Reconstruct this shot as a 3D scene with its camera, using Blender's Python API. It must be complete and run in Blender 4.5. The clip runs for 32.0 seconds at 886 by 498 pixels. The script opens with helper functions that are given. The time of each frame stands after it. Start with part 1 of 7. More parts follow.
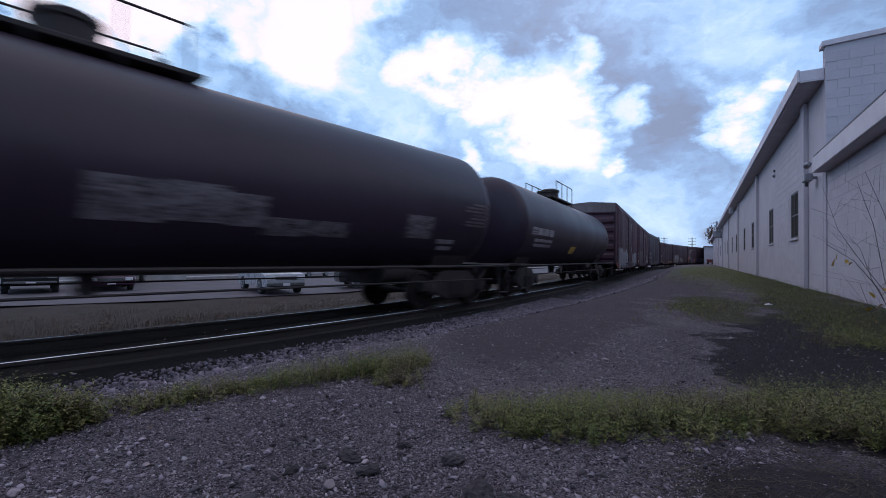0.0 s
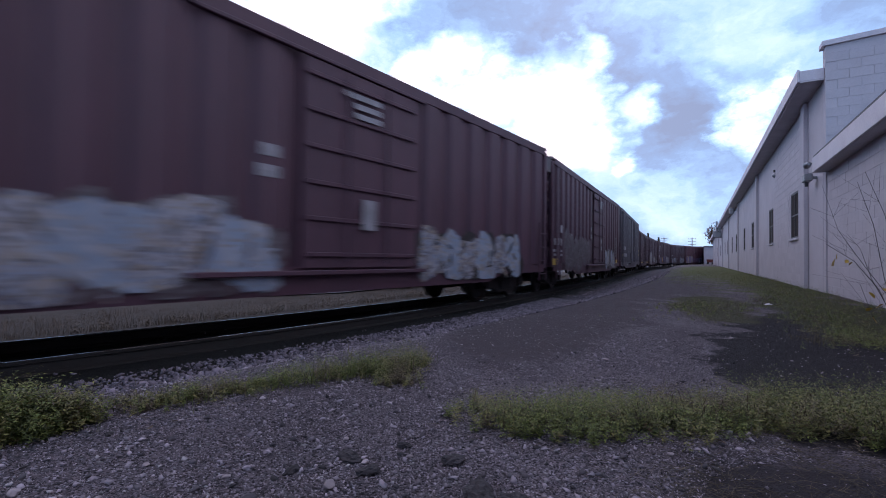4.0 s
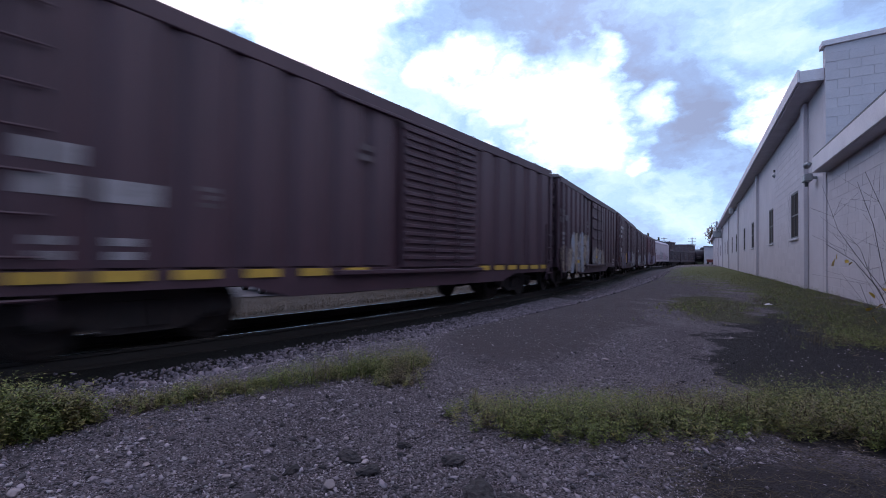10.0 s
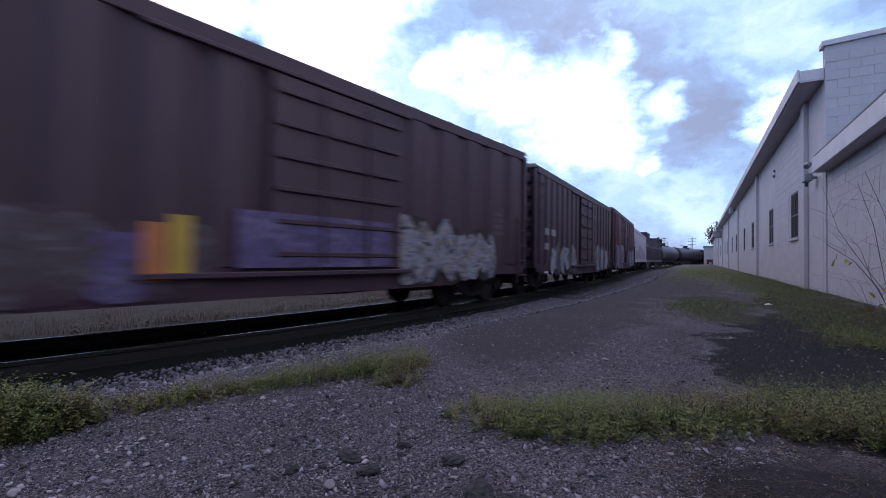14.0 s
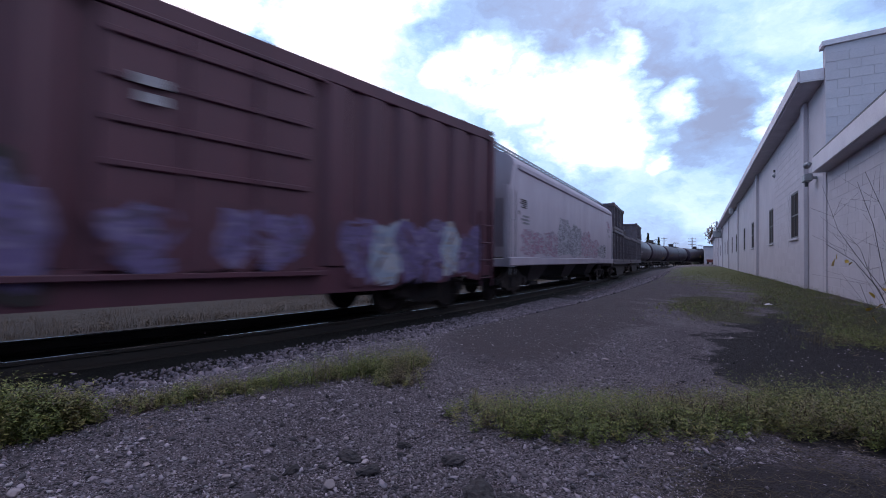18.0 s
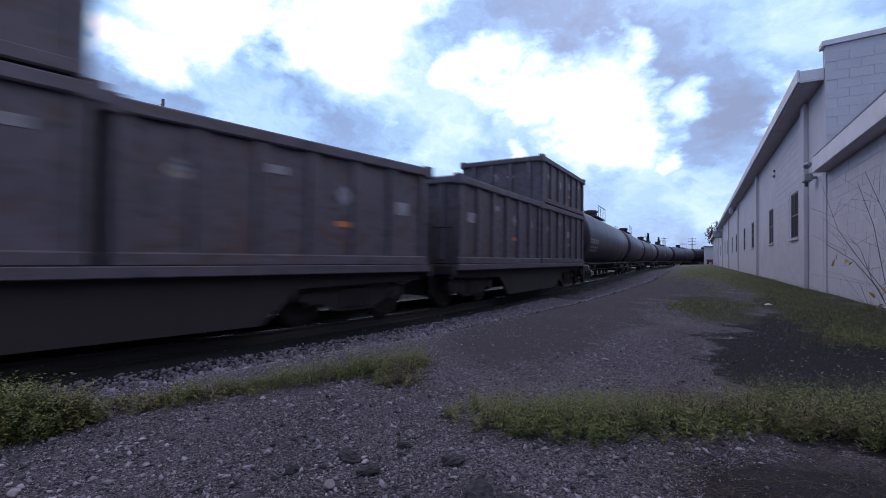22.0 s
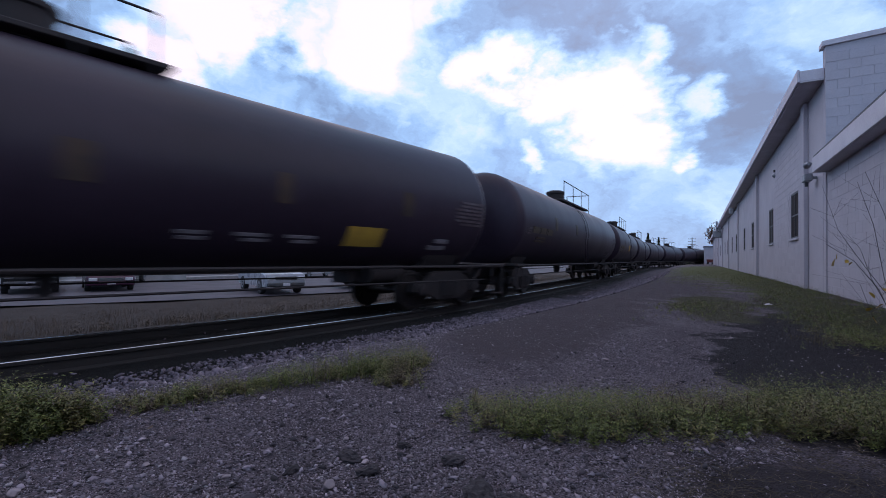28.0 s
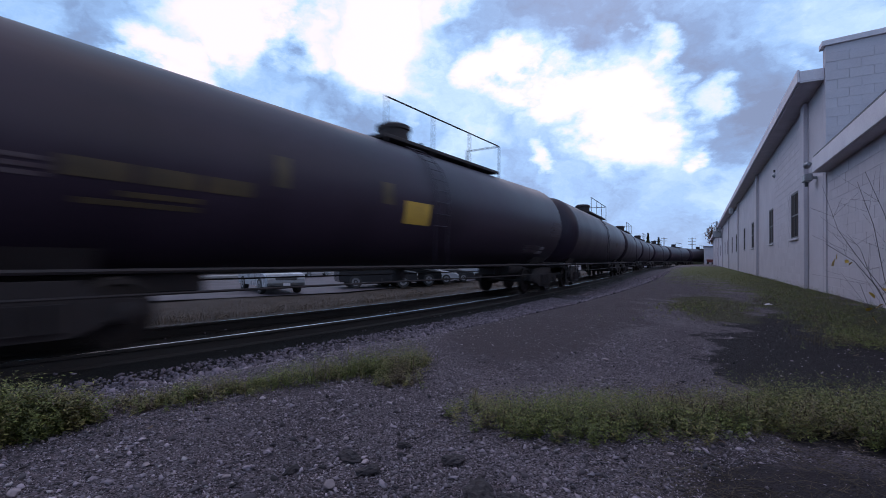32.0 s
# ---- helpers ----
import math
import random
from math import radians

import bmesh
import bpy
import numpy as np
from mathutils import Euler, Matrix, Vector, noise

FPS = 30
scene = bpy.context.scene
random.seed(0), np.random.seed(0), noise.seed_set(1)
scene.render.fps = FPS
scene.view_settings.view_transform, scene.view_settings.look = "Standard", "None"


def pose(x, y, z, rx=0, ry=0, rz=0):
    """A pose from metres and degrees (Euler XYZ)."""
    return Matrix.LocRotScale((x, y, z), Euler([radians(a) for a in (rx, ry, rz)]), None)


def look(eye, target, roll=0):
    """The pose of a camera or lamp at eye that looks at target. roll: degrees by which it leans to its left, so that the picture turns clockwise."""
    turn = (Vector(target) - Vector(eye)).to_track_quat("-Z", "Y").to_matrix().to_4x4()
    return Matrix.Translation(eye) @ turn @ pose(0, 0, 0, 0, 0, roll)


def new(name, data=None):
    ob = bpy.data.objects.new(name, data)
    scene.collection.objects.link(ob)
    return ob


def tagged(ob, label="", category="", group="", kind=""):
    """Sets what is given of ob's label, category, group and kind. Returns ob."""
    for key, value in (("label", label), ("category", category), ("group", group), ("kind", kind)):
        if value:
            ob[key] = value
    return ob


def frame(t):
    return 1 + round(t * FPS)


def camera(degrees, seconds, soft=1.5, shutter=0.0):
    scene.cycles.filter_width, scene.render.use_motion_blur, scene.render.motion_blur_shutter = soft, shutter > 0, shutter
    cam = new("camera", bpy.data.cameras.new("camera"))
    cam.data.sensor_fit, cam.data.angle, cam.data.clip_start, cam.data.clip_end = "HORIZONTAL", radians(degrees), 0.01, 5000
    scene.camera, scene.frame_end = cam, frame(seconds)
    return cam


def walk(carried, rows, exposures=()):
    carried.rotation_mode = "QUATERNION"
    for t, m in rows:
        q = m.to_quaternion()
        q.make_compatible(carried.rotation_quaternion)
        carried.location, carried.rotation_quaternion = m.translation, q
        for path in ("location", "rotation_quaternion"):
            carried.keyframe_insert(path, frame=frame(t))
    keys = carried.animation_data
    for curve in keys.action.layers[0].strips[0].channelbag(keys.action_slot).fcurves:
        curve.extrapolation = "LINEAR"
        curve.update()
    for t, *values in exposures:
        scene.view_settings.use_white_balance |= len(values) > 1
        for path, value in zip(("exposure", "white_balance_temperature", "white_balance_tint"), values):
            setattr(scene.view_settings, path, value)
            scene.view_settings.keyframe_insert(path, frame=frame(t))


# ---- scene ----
# Camera on a low stand beside a railway, looking across a curved track.
EYE = (0.0, 0.0, 0.65)
YAW, PITCH = 0.65417, 0.019199
cam = camera(88.83, 32.0, soft=0.8, shutter=0.9)
AIM = (EYE[0] - math.sin(YAW) * math.cos(PITCH), EYE[1] + math.cos(YAW) * math.cos(PITCH), EYE[2] + math.sin(PITCH))
walk(cam, [(0.0, look(EYE, AIM, 0.7)), (32.0, look(EYE, AIM, 0.7))],
     exposures=[(0.0, -0.10, 6470, 34), (2.4, -0.06, 6470, 35), (4.0, 0.22, 6470, 38), (18.0, 0.22, 6470, 38), (21.0, 0.15, 6450, 38), (24.0, -0.02, 6410, 36), (26.0, -0.10, 6380, 36), (32.0, -0.10, 6380, 36)])

# ---- light ----
world = bpy.data.worlds.new("overcast_evening")
scene.world = world
world.use_nodes = True
wn = world.node_tree.nodes
sky = wn.new("ShaderNodeTexSky")
sky.sky_type, sky.sun_disc = "NISHITA", False
sky.sun_elevation, sky.sun_rotation = radians(32), radians(-20)
wn["Background"].inputs[1].default_value = 0.12
world.node_tree.links.new(sky.outputs[0], wn["Background"].inputs[0])

sun = new("sun", bpy.data.lights.new("sun", "SUN"))
sun.data.energy, sun.data.angle, sun.data.color = 0.8, radians(15), (1.0, 0.95, 0.9)
sun.matrix_world = look((0, 0, 60), (12, -33, 50))

# ---- the curve of the track ----
RAIL_Z = -0.492            # top of the rails
SPEED = 7.636              # metres a second
GAUGE_HALF = 0.7535
TS = np.linspace(-90.0, 520.0, 6101)
HEADINGS = {-20: 0.0, -10: 0.1591, -5: 0.1613, -1: 0.1089, 3: 0.034, 7: -0.0501, 11: -0.1053, 16: -0.1304, 22: -0.1483, 35: -0.182, 60: -0.165, 90: -0.03, 124: 0.20}
TA = np.interp(TS, list(HEADINGS), list(HEADINGS.values()))
_step = TS[1] - TS[0]
TX = np.concatenate([[0.0], np.cumsum((np.sin(TA[1:]) + np.sin(TA[:-1])) / 2) * _step])
TY = np.concatenate([[0.0], np.cumsum((np.cos(TA[1:]) + np.cos(TA[:-1])) / 2) * _step])
_i0 = int(np.argmin(abs(TS)))
TX, TY = TX - TX[_i0] - 7.2917, TY - TY[_i0]


def track(s, lateral=0.0):
    """Plan position and heading at s along the track; lateral is to the right."""
    x, y, a = np.interp(s, TS, TX), np.interp(s, TS, TY), np.interp(s, TS, TA)
    return x + lateral * math.cos(a), y - lateral * math.sin(a), a


_near = slice(int(np.searchsorted(TS, -80.0)), int(np.searchsorted(TS, 300.0)), 5)
NX, NY, NA = TX[_near], TY[_near], TA[_near]


def lateral_of(x, y):
    """Distance to the right of the centre line of the track."""
    i = int(np.argmin((NX - x) ** 2 + (NY - y) ** 2))
    return (x - NX[i]) * math.cos(NA[i]) - (y - NY[i]) * math.sin(NA[i])


def smooth(a, b, v):
    k = min(1.0, max(0.0, (v - a) / (b - a)))
    return k * k * (3 - 2 * k)


def ground_z(x, y):
    l = lateral_of(x, y)
    if l > 0:
        z = -0.736 + 0.07 * smooth(1.2, 1.9, -abs(l) + 3.1) + 0.716 * smooth(2.1, 4.9, l)
    else:
        z = -0.736 + 0.07 * smooth(1.2, 1.9, 3.1 + l) - 0.444 * smooth(2.0, 6.5, -l)
    if l > 3.2:
        z += 0.018 * noise.noise((x * 0.55, y * 0.55, 3.0)) * smooth(3.2, 4.5, l)
    elif l < -3:
        z += 0.05 * noise.noise((x * 0.3, y * 0.3, 7.0)) * smooth(3, 5, -l)
    return z


# ---- materials ----
def mat(name, base, second=None, rough=0.7, metal=0.0, scale=6.0, fine=60.0, bump=0.15, spread=0.25, stretch=None, island=False, vary=0.0):
    """A surface whose colour wanders between two tones at a coarse and a fine scale."""
    m = bpy.data.materials.new(name)
    m.use_nodes = True
    n, l = m.node_tree.nodes, m.node_tree.links
    b = n["Principled BSDF"]
    b.inputs["Roughness"].default_value, b.inputs["Metallic"].default_value = rough, metal
    second = second or tuple(c * (1 - spread) for c in base)
    tc = n.new("ShaderNodeTexCoord")
    src = tc.outputs["Object"]
    if stretch:
        mp = n.new("ShaderNodeMapping")
        mp.inputs["Scale"].default_value = stretch
        l.new(src, mp.inputs[0])
        src = mp.outputs[0]
    oi = n.new("ShaderNodeObjectInfo")
    add = n.new("ShaderNodeVectorMath")
    mul = n.new("ShaderNodeMath")
    mul.operation = "MULTIPLY"
    mul.inputs[1].default_value = 37.0
    l.new(oi.outputs["Random"], mul.inputs[0])
    l.new(src, add.inputs[0])
    l.new(mul.outputs[0], add.inputs[1])
    a, f = n.new("ShaderNodeTexNoise"), n.new("ShaderNodeTexNoise")
    a.inputs["Scale"].default_value, f.inputs["Scale"].default_value = scale, fine
    a.inputs["Detail"].default_value, f.inputs["Detail"].default_value = 6.0, 4.0
    l.new(add.outputs[0], a.inputs["Vector"])
    l.new(add.outputs[0], f.inputs["Vector"])
    mixf = n.new("ShaderNodeMix")
    mixf.inputs[0].default_value = 0.4
    l.new(a.outputs[0], mixf.inputs[2])
    l.new(f.outputs[0], mixf.inputs[3])
    rp = n.new("ShaderNodeMapRange")
    rp.inputs[1].default_value, rp.inputs[2].default_value = 0.34, 0.66
    l.new(mixf.outputs[0], rp.inputs[0])
    col = n.new("ShaderNodeMix")
    col.data_type = "RGBA"
    col.inputs[6].default_value, col.inputs[7].default_value = (*base, 1), (*second, 1)
    l.new(rp.outputs[0], col.inputs[0])
    out = col.outputs[2]
    if island or vary:
        hsv = n.new("ShaderNodeHueSaturation")
        rnd = n.new("ShaderNodeNewGeometry").outputs["Random Per Island"] if island else oi.outputs["Random"]
        mr = n.new("ShaderNodeMapRange")
        mr.inputs[3].default_value, mr.inputs[4].default_value = 1 - (vary or 0.4), 1 + (vary or 0.4)
        l.new(rnd, mr.inputs[0])
        l.new(mr.outputs[0], hsv.inputs["Value"])
        l.new(out, hsv.inputs["Color"])
        out = hsv.outputs[0]
    l.new(out, b.inputs["Base Color"])
    rr = n.new("ShaderNodeMapRange")
    rr.inputs[3].default_value, rr.inputs[4].default_value = max(0.03, rough - 0.12), min(1.0, rough + 0.1)
    l.new(a.outputs[0], rr.inputs[0])
    l.new(rr.outputs[0], b.inputs["Roughness"])
    if bump:
        bp = n.new("ShaderNodeBump")
        bp.inputs["Strength"].default_value, bp.inputs["Distance"].default_value = bump, 0.02
        l.new(f.outputs[0], bp.inputs["Height"])
        l.new(bp.outputs[0], b.inputs["Normal"])
    return m


def glass(name, tint=(0.03, 0.035, 0.04)):
    m = bpy.data.materials.new(name)
    m.use_nodes = True
    b = m.node_tree.nodes["Principled BSDF"]
    b.inputs["Base Color"].default_value = (*tint, 1)
    b.inputs["Roughness"].default_value = 0.06
    return m


M_BLACK = mat("black_tank_paint", (0.0225, 0.0145, 0.0235), (0.038, 0.0240, 0.0385), rough=0.42, scale=0.8, fine=14, bump=0.05, stretch=(1, 1, 0.25))
M_BLACK.node_tree.nodes["Principled BSDF"].inputs["Specular IOR Level"].default_value = 0.26
M_UNDER = mat("grimy_steel", (0.01808, 0.01261, 0.014), (0.0339, 0.02328, 0.023), rough=0.8, scale=4, fine=40, bump=0.3)
M_WHEEL = mat("worn_wheel_steel", (0.028, 0.023, 0.024), (0.05, 0.038, 0.034), rough=0.5, metal=0.6, scale=6, fine=40)
M_RAIL = mat("rusty_rail_side", (0.016, 0.0125, 0.012), (0.026, 0.019, 0.017), rough=0.8, scale=5, fine=50)
M_SHINE = mat("polished_rail_head", (0.5208, 0.5034, 0.5018), (0.378, 0.3654, 0.3763), rough=0.22, metal=1.0, scale=3, fine=60, bump=0.02)
M_TIE = mat("creosoted_timber", (0.035, 0.028, 0.024), (0.07, 0.06, 0.055), rough=0.9, scale=3, fine=50, stretch=(1, 8, 8), bump=0.4, vary=0.3)
M_WHITEWALL = mat("white_painted_block", (0.535, 0.492, 0.535), (0.450, 0.412, 0.455), rough=0.75, scale=1.2, fine=30, bump=0.12)
M_TRIMW = mat("white_painted_trim", (0.68, 0.6239, 0.6687), (0.558, 0.509, 0.5586), rough=0.6, scale=2, fine=30, bump=0.05)
M_SOFFIT = mat("weathered_soffit_board", (0.5686, 0.5176, 0.5704), (0.4548, 0.4105, 0.46), rough=0.8, scale=2, fine=25)
M_ROOFING = mat("grey_roofing_felt", (0.12, 0.12, 0.13), (0.18, 0.18, 0.19), rough=0.9, scale=2, fine=30)
M_BRICK = mat("dark_red_brickwork", (0.062, 0.032, 0.031), (0.040, 0.023, 0.023), rough=0.85, scale=1.0, fine=12, bump=0.2)
M_DUSTYGLASS = mat("dusty_window_glass", (0.030, 0.024, 0.026), (0.048, 0.038, 0.038), rough=0.75, scale=3, fine=30, bump=0)
M_DUSTYGLASS.node_tree.nodes["Principled BSDF"].inputs["IOR"].default_value = 1.15
M_DARKGLASS = glass("dark_window_glass")
M_GREYMETAL = mat("galvanised_metal", (0.32, 0.32, 0.34), (0.22, 0.22, 0.24), rough=0.45, metal=0.7, scale=5, fine=40, bump=0.05)
M_DARKMETAL = mat("dark_painted_metal", (0.05, 0.05, 0.055), (0.08, 0.08, 0.085), rough=0.5, scale=5, fine=40, bump=0.05)
M_POLE = mat("weathered_pole_timber", (0.10, 0.085, 0.075), (0.16, 0.14, 0.125), rough=0.9, scale=2, fine=30, stretch=(6, 6, 0.5))
M_CONCRETE = mat("stained_concrete", (0.26, 0.25, 0.25), (0.17, 0.16, 0.165), rough=0.85, scale=1.5, fine=25)
M_ROAD = mat("street_asphalt", (0.0661, 0.05168, 0.06364), (0.04916, 0.03841, 0.04736), rough=0.75, scale=0.8, fine=30)
M_STENCIL = mat("white_stencil_paint", (0.30, 0.275, 0.30), (0.16, 0.145, 0.158), rough=0.6, scale=4, fine=25, bump=0.0)
M_YELLOW = mat("yellow_stencil_paint", (0.55, 0.33, 0.04), (0.40, 0.24, 0.04), rough=0.6, scale=4, fine=25, bump=0.0)
M_ORANGE = mat("orange_paint", (0.55, 0.16, 0.04), (0.42, 0.14, 0.05), rough=0.6, scale=4, fine=25, bump=0.0)


# ---- mesh building ----
class Form:
    """Gathers the faces of one mesh."""

    def __init__(self):
        self.v, self.f = [], []

    def add(self, verts, faces):
        k = len(self.v)
        self.v.extend(tuple(v) for v in verts)
        self.f.extend(tuple(i + k for i in q) for q in faces)
        return self

    def box(self, x0, x1, y0, y1, z0, z1, c=0.0):
        """A box, its edges chamfered by c."""
        if c <= 0:
            return self.add([(x, y, z) for x in (x0, x1) for y in (y0, y1) for z in (z0, z1)],
                            [(0, 1, 3, 2), (4, 6, 7, 5), (0, 4, 5, 1), (2, 3, 7, 6), (0, 2, 6, 4), (1, 5, 7, 3)])
        v, idx = [], {}
        for i, (x, sx) in enumerate(((x0, 1), (x1, -1))):
            for j, (y, sy) in enumerate(((y0, 1), (y1, -1))):
                for k, (z, sz) in enumerate(((z0, 1), (z1, -1))):
                    for a in range(3):
                        idx[i, j, k, a] = len(v)
                        v.append((x + (0 if a == 0 else sx * c), y + (0 if a == 1 else sy * c), z + (0 if a == 2 else sz * c)))
        f = []
        for a in range(3):
            for e in (0, 1):
                q = []
                for p, r in ((0, 0), (0, 1), (1, 1), (1, 0)):
                    k = [0, 0, 0]
                    k[a], k[(a + 1) % 3], k[(a + 2) % 3] = e, p, r
                    q.append(idx[(*k, a)])
                f.append(tuple(q) if e == 0 else tuple(reversed(q)))
                q = []
            for p in (0, 1):
                for r in (0, 1):
                    k0, k1 = [0, 0, 0], [0, 0, 0]
                    b, d = (a + 1) % 3, (a + 2) % 3
                    k0[b] = k1[b] = p
                    k0[d] = k1[d] = r
                    k1[a] = 1
                    f.append((idx[(*k0, b)], idx[(*k1, b)], idx[(*k1, d)], idx[(*k0, d)]))
        for i in (0, 1):
            for j in (0, 1):
                for k in (0, 1):
                    f.append(tuple(idx[i, j, k, a] for a in range(3)))
        return self.add(v, f)

    def tube(self, p0, p1, r0, r1=None, n=8, caps=True):
        p0, p1 = Vector(p0), Vector(p1)
        r1 = r0 if r1 is None else r1
        d = (p1 - p0).normalized()
        u = d.cross(Vector((0, 0, 1)) if abs(d.z) < 0.9 else Vector((1, 0, 0))).normalized()
        w = d.cross(u)
        v = []
        for p, r in ((p0, r0), (p1, r1)):
            v += [p + r * (math.cos(2 * math.pi * i / n) * u + math.sin(2 * math.pi * i / n) * w) for i in range(n)]
        f = [(i, (i + 1) % n, n + (i + 1) % n, n + i) for i in range(n)]
        if caps:
            f += [tuple(range(n - 1, -1, -1)), tuple(range(n, 2 * n))]
        return self.add(v, f)

    def rod(self, points, r, n=6):
        for a, b in zip(points[:-1], points[1:]):
            self.tube(a, b, r, r, n)
        return self

    def lathe(self, profile, axis="y", centre=(0, 0, 0), n=24, closed=True):
        """Turns (offset, radius) pairs about an axis."""
        v = []
        for o, r in profile:
            for i in range(n):
                c, s = r * math.cos(2 * math.pi * i / n), r * math.sin(2 * math.pi * i / n)
                v.append({"y": (centre[0] + c, centre[1] + o, centre[2] + s), "x": (centre[0] + o, centre[1] + c, centre[2] + s),
                          "z": (centre[0] + c, centre[1] + s, centre[2] + o)}[axis])
        f = []
        for k in range(len(profile) - 1):
            f += [(k * n + i, k * n + (i + 1) % n, (k + 1) * n + (i + 1) % n, (k + 1) * n + i) for i in range(n)]
        if closed:
            f += [tuple(range(n - 1, -1, -1)), tuple((len(profile) - 1) * n + i for i in range(n))]
        return self.add(v, f)

    def prism(self, outline, axis, a, b):
        """An outline of pairs pushed along an axis from a to b."""
        n = len(outline)
        v = []
        for o in (a, b):
            for p, r in outline:
                v.append({"x": (o, p, r), "y": (p, o, r), "z": (p, r, o)}[axis])
        f = [(i, (i + 1) % n, n + (i + 1) % n, n + i) for i in range(n)] + [tuple(range(n - 1, -1, -1)), tuple(range(n, 2 * n))]
        return self.add(v, f)

    def mesh(self, name, material, sharp=35):
        me = bpy.data.meshes.new(name)
        me.from_pydata(self.v, [], self.f)
        if len(self.f) < 20000:
            b = bmesh.new()
            b.from_mesh(me)
            bmesh.ops.recalc_face_normals(b, faces=b.faces)
            b.to_mesh(me)
            b.free()
        me.polygons.foreach_set("use_smooth", [True] * len(me.polygons))
        me.set_sharp_from_angle(angle=radians(sharp))
        me.materials.append(material)
        me.update()
        return me


def part(name, form, material, parent, label=""):
    ob = new(name, form.mesh(name, material) if isinstance(form, Form) else form)
    ob.parent = parent
    if label:
        ob["label"] = label
    return ob


def thing(name, m=None, label="", category="", group="", kind=""):
    ob = new(name)
    ob.empty_display_size = 0.2
    if m is not None:
        ob.matrix_basis = m
    return tagged(ob, label, category, group, kind)


def single(name, form, material, label="", category="", group="", kind="", m=None):
    ob = new(name, form.mesh(name, material) if isinstance(form, Form) else form)
    if m is not None:
        ob.matrix_basis = m
    return tagged(ob, label, category, group, kind)


MOVING = []   # (thing, place of its middle along the track at the start, distance of its bogie centres)
WHEELS = []   # (wheelset, its own pose on the bogie, place along the track at the start)


# ---- sky ----
def sky_material():
    m = bpy.data.materials.new("broken_cloud")
    m.use_nodes = True
    n, l = m.node_tree.nodes, m.node_tree.links
    n.remove(n["Principled BSDF"])
    tc = n.new("ShaderNodeTexCoord")
    nv = n.new("ShaderNodeVectorMath")
    nv.operation = "NORMALIZE"
    l.new(tc.outputs["Object"], nv.inputs[0])
    sq = n.new("ShaderNodeMapping")
    sq.inputs["Scale"].default_value = (1.0, 1.0, 1.7)
    l.new(nv.outputs[0], sq.inputs[0])
    warp = n.new("ShaderNodeTexNoise")
    warp.inputs["Scale"].default_value, warp.inputs["Detail"].default_value, warp.inputs["Roughness"].default_value = 5.0, 7.0, 0.57
    l.new(sq.outputs[0], warp.inputs["Vector"])
    off = n.new("ShaderNodeVectorMath")
    off.operation = "MULTIPLY_ADD"
    off.inputs[1].default_value, off.inputs[2].default_value = (0.34, 0.34, 0.26), (-0.17, -0.17, -0.13)
    l.new(warp.outputs["Color"], off.inputs[0])
    pos = n.new("ShaderNodeVectorMath")
    l.new(nv.outputs[0], pos.inputs[0])
    l.new(off.outputs[0], pos.inputs[1])
    # bright places in the cloud cover, some added out of view as fill light: bearing and height in degrees, size
    bright = None
    for bearing, height, size, power in SKY_GAPS:
        c, e = radians(bearing), radians(height)
        d = n.new("ShaderNodeVectorMath")
        d.operation = "DISTANCE"
        d.inputs[1].default_value = (math.sin(c) * math.cos(e), math.cos(c) * math.cos(e), math.sin(e))
        l.new(pos.outputs[0], d.inputs[0])
        r = n.new("ShaderNodeMapRange")
        r.interpolation_type = "SMOOTHSTEP"
        r.inputs[1].default_value, r.inputs[2].default_value = size, size * 0.25
        r.inputs[3].default_value, r.inputs[4].default_value = -0.21, power - 0.225
        l.new(d.outputs["Value"], r.inputs[0])
        if bright is None:
            bright = r.outputs[0]
        else:
            mx = n.new("ShaderNodeMath")
            mx.operation = "MAXIMUM"
            l.new(bright, mx.inputs[0])
            l.new(r.outputs[0], mx.inputs[1])
            bright = mx.outputs[0]
    fbm = n.new("ShaderNodeTexNoise")
    fbm.inputs["Scale"].default_value, fbm.inputs["Detail"].default_value, fbm.inputs["Roughness"].default_value = 3.4, 8.0, 0.55
    l.new(pos.outputs[0], fbm.inputs["Vector"])
    k = n.new("ShaderNodeMath")
    k.operation = "MULTIPLY_ADD"
    k.inputs[1].default_value = 1.35
    l.new(fbm.outputs[0], k.inputs[0])
    l.new(bright, k.inputs[2])
    ramp = n.new("ShaderNodeValToRGB")
    el = ramp.color_ramp.elements
    el[0].position, el[0].color = 0.28, (0.19, 0.30, 0.42, 1)
    el[1].position, el[1].color = 0.98, (1.0, 1.0, 1.0, 1)
    for p, c in ((0.42, (0.215, 0.40, 0.59, 1)), (0.55, (0.31, 0.61, 0.87, 1)), (0.72, (0.52, 0.84, 1.0, 1))):
        e = el.new(p)
        e.color = c
    l.new(k.outputs[0], ramp.inputs[0])
    em, tr, mix = n.new("ShaderNodeEmission"), n.new("ShaderNodeBsdfTransparent"), n.new("ShaderNodeMixShader")
    em.inputs["Strength"].default_value = 1.12
    l.new(ramp.outputs[0], em.inputs[0])
    mix.inputs[0].default_value = 0.96
    l.new(tr.outputs[0], mix.inputs[1])
    l.new(em.outputs[0], mix.inputs[2])
    l.new(mix.outputs[0], n["Material Output"].inputs["Surface"])
    return m


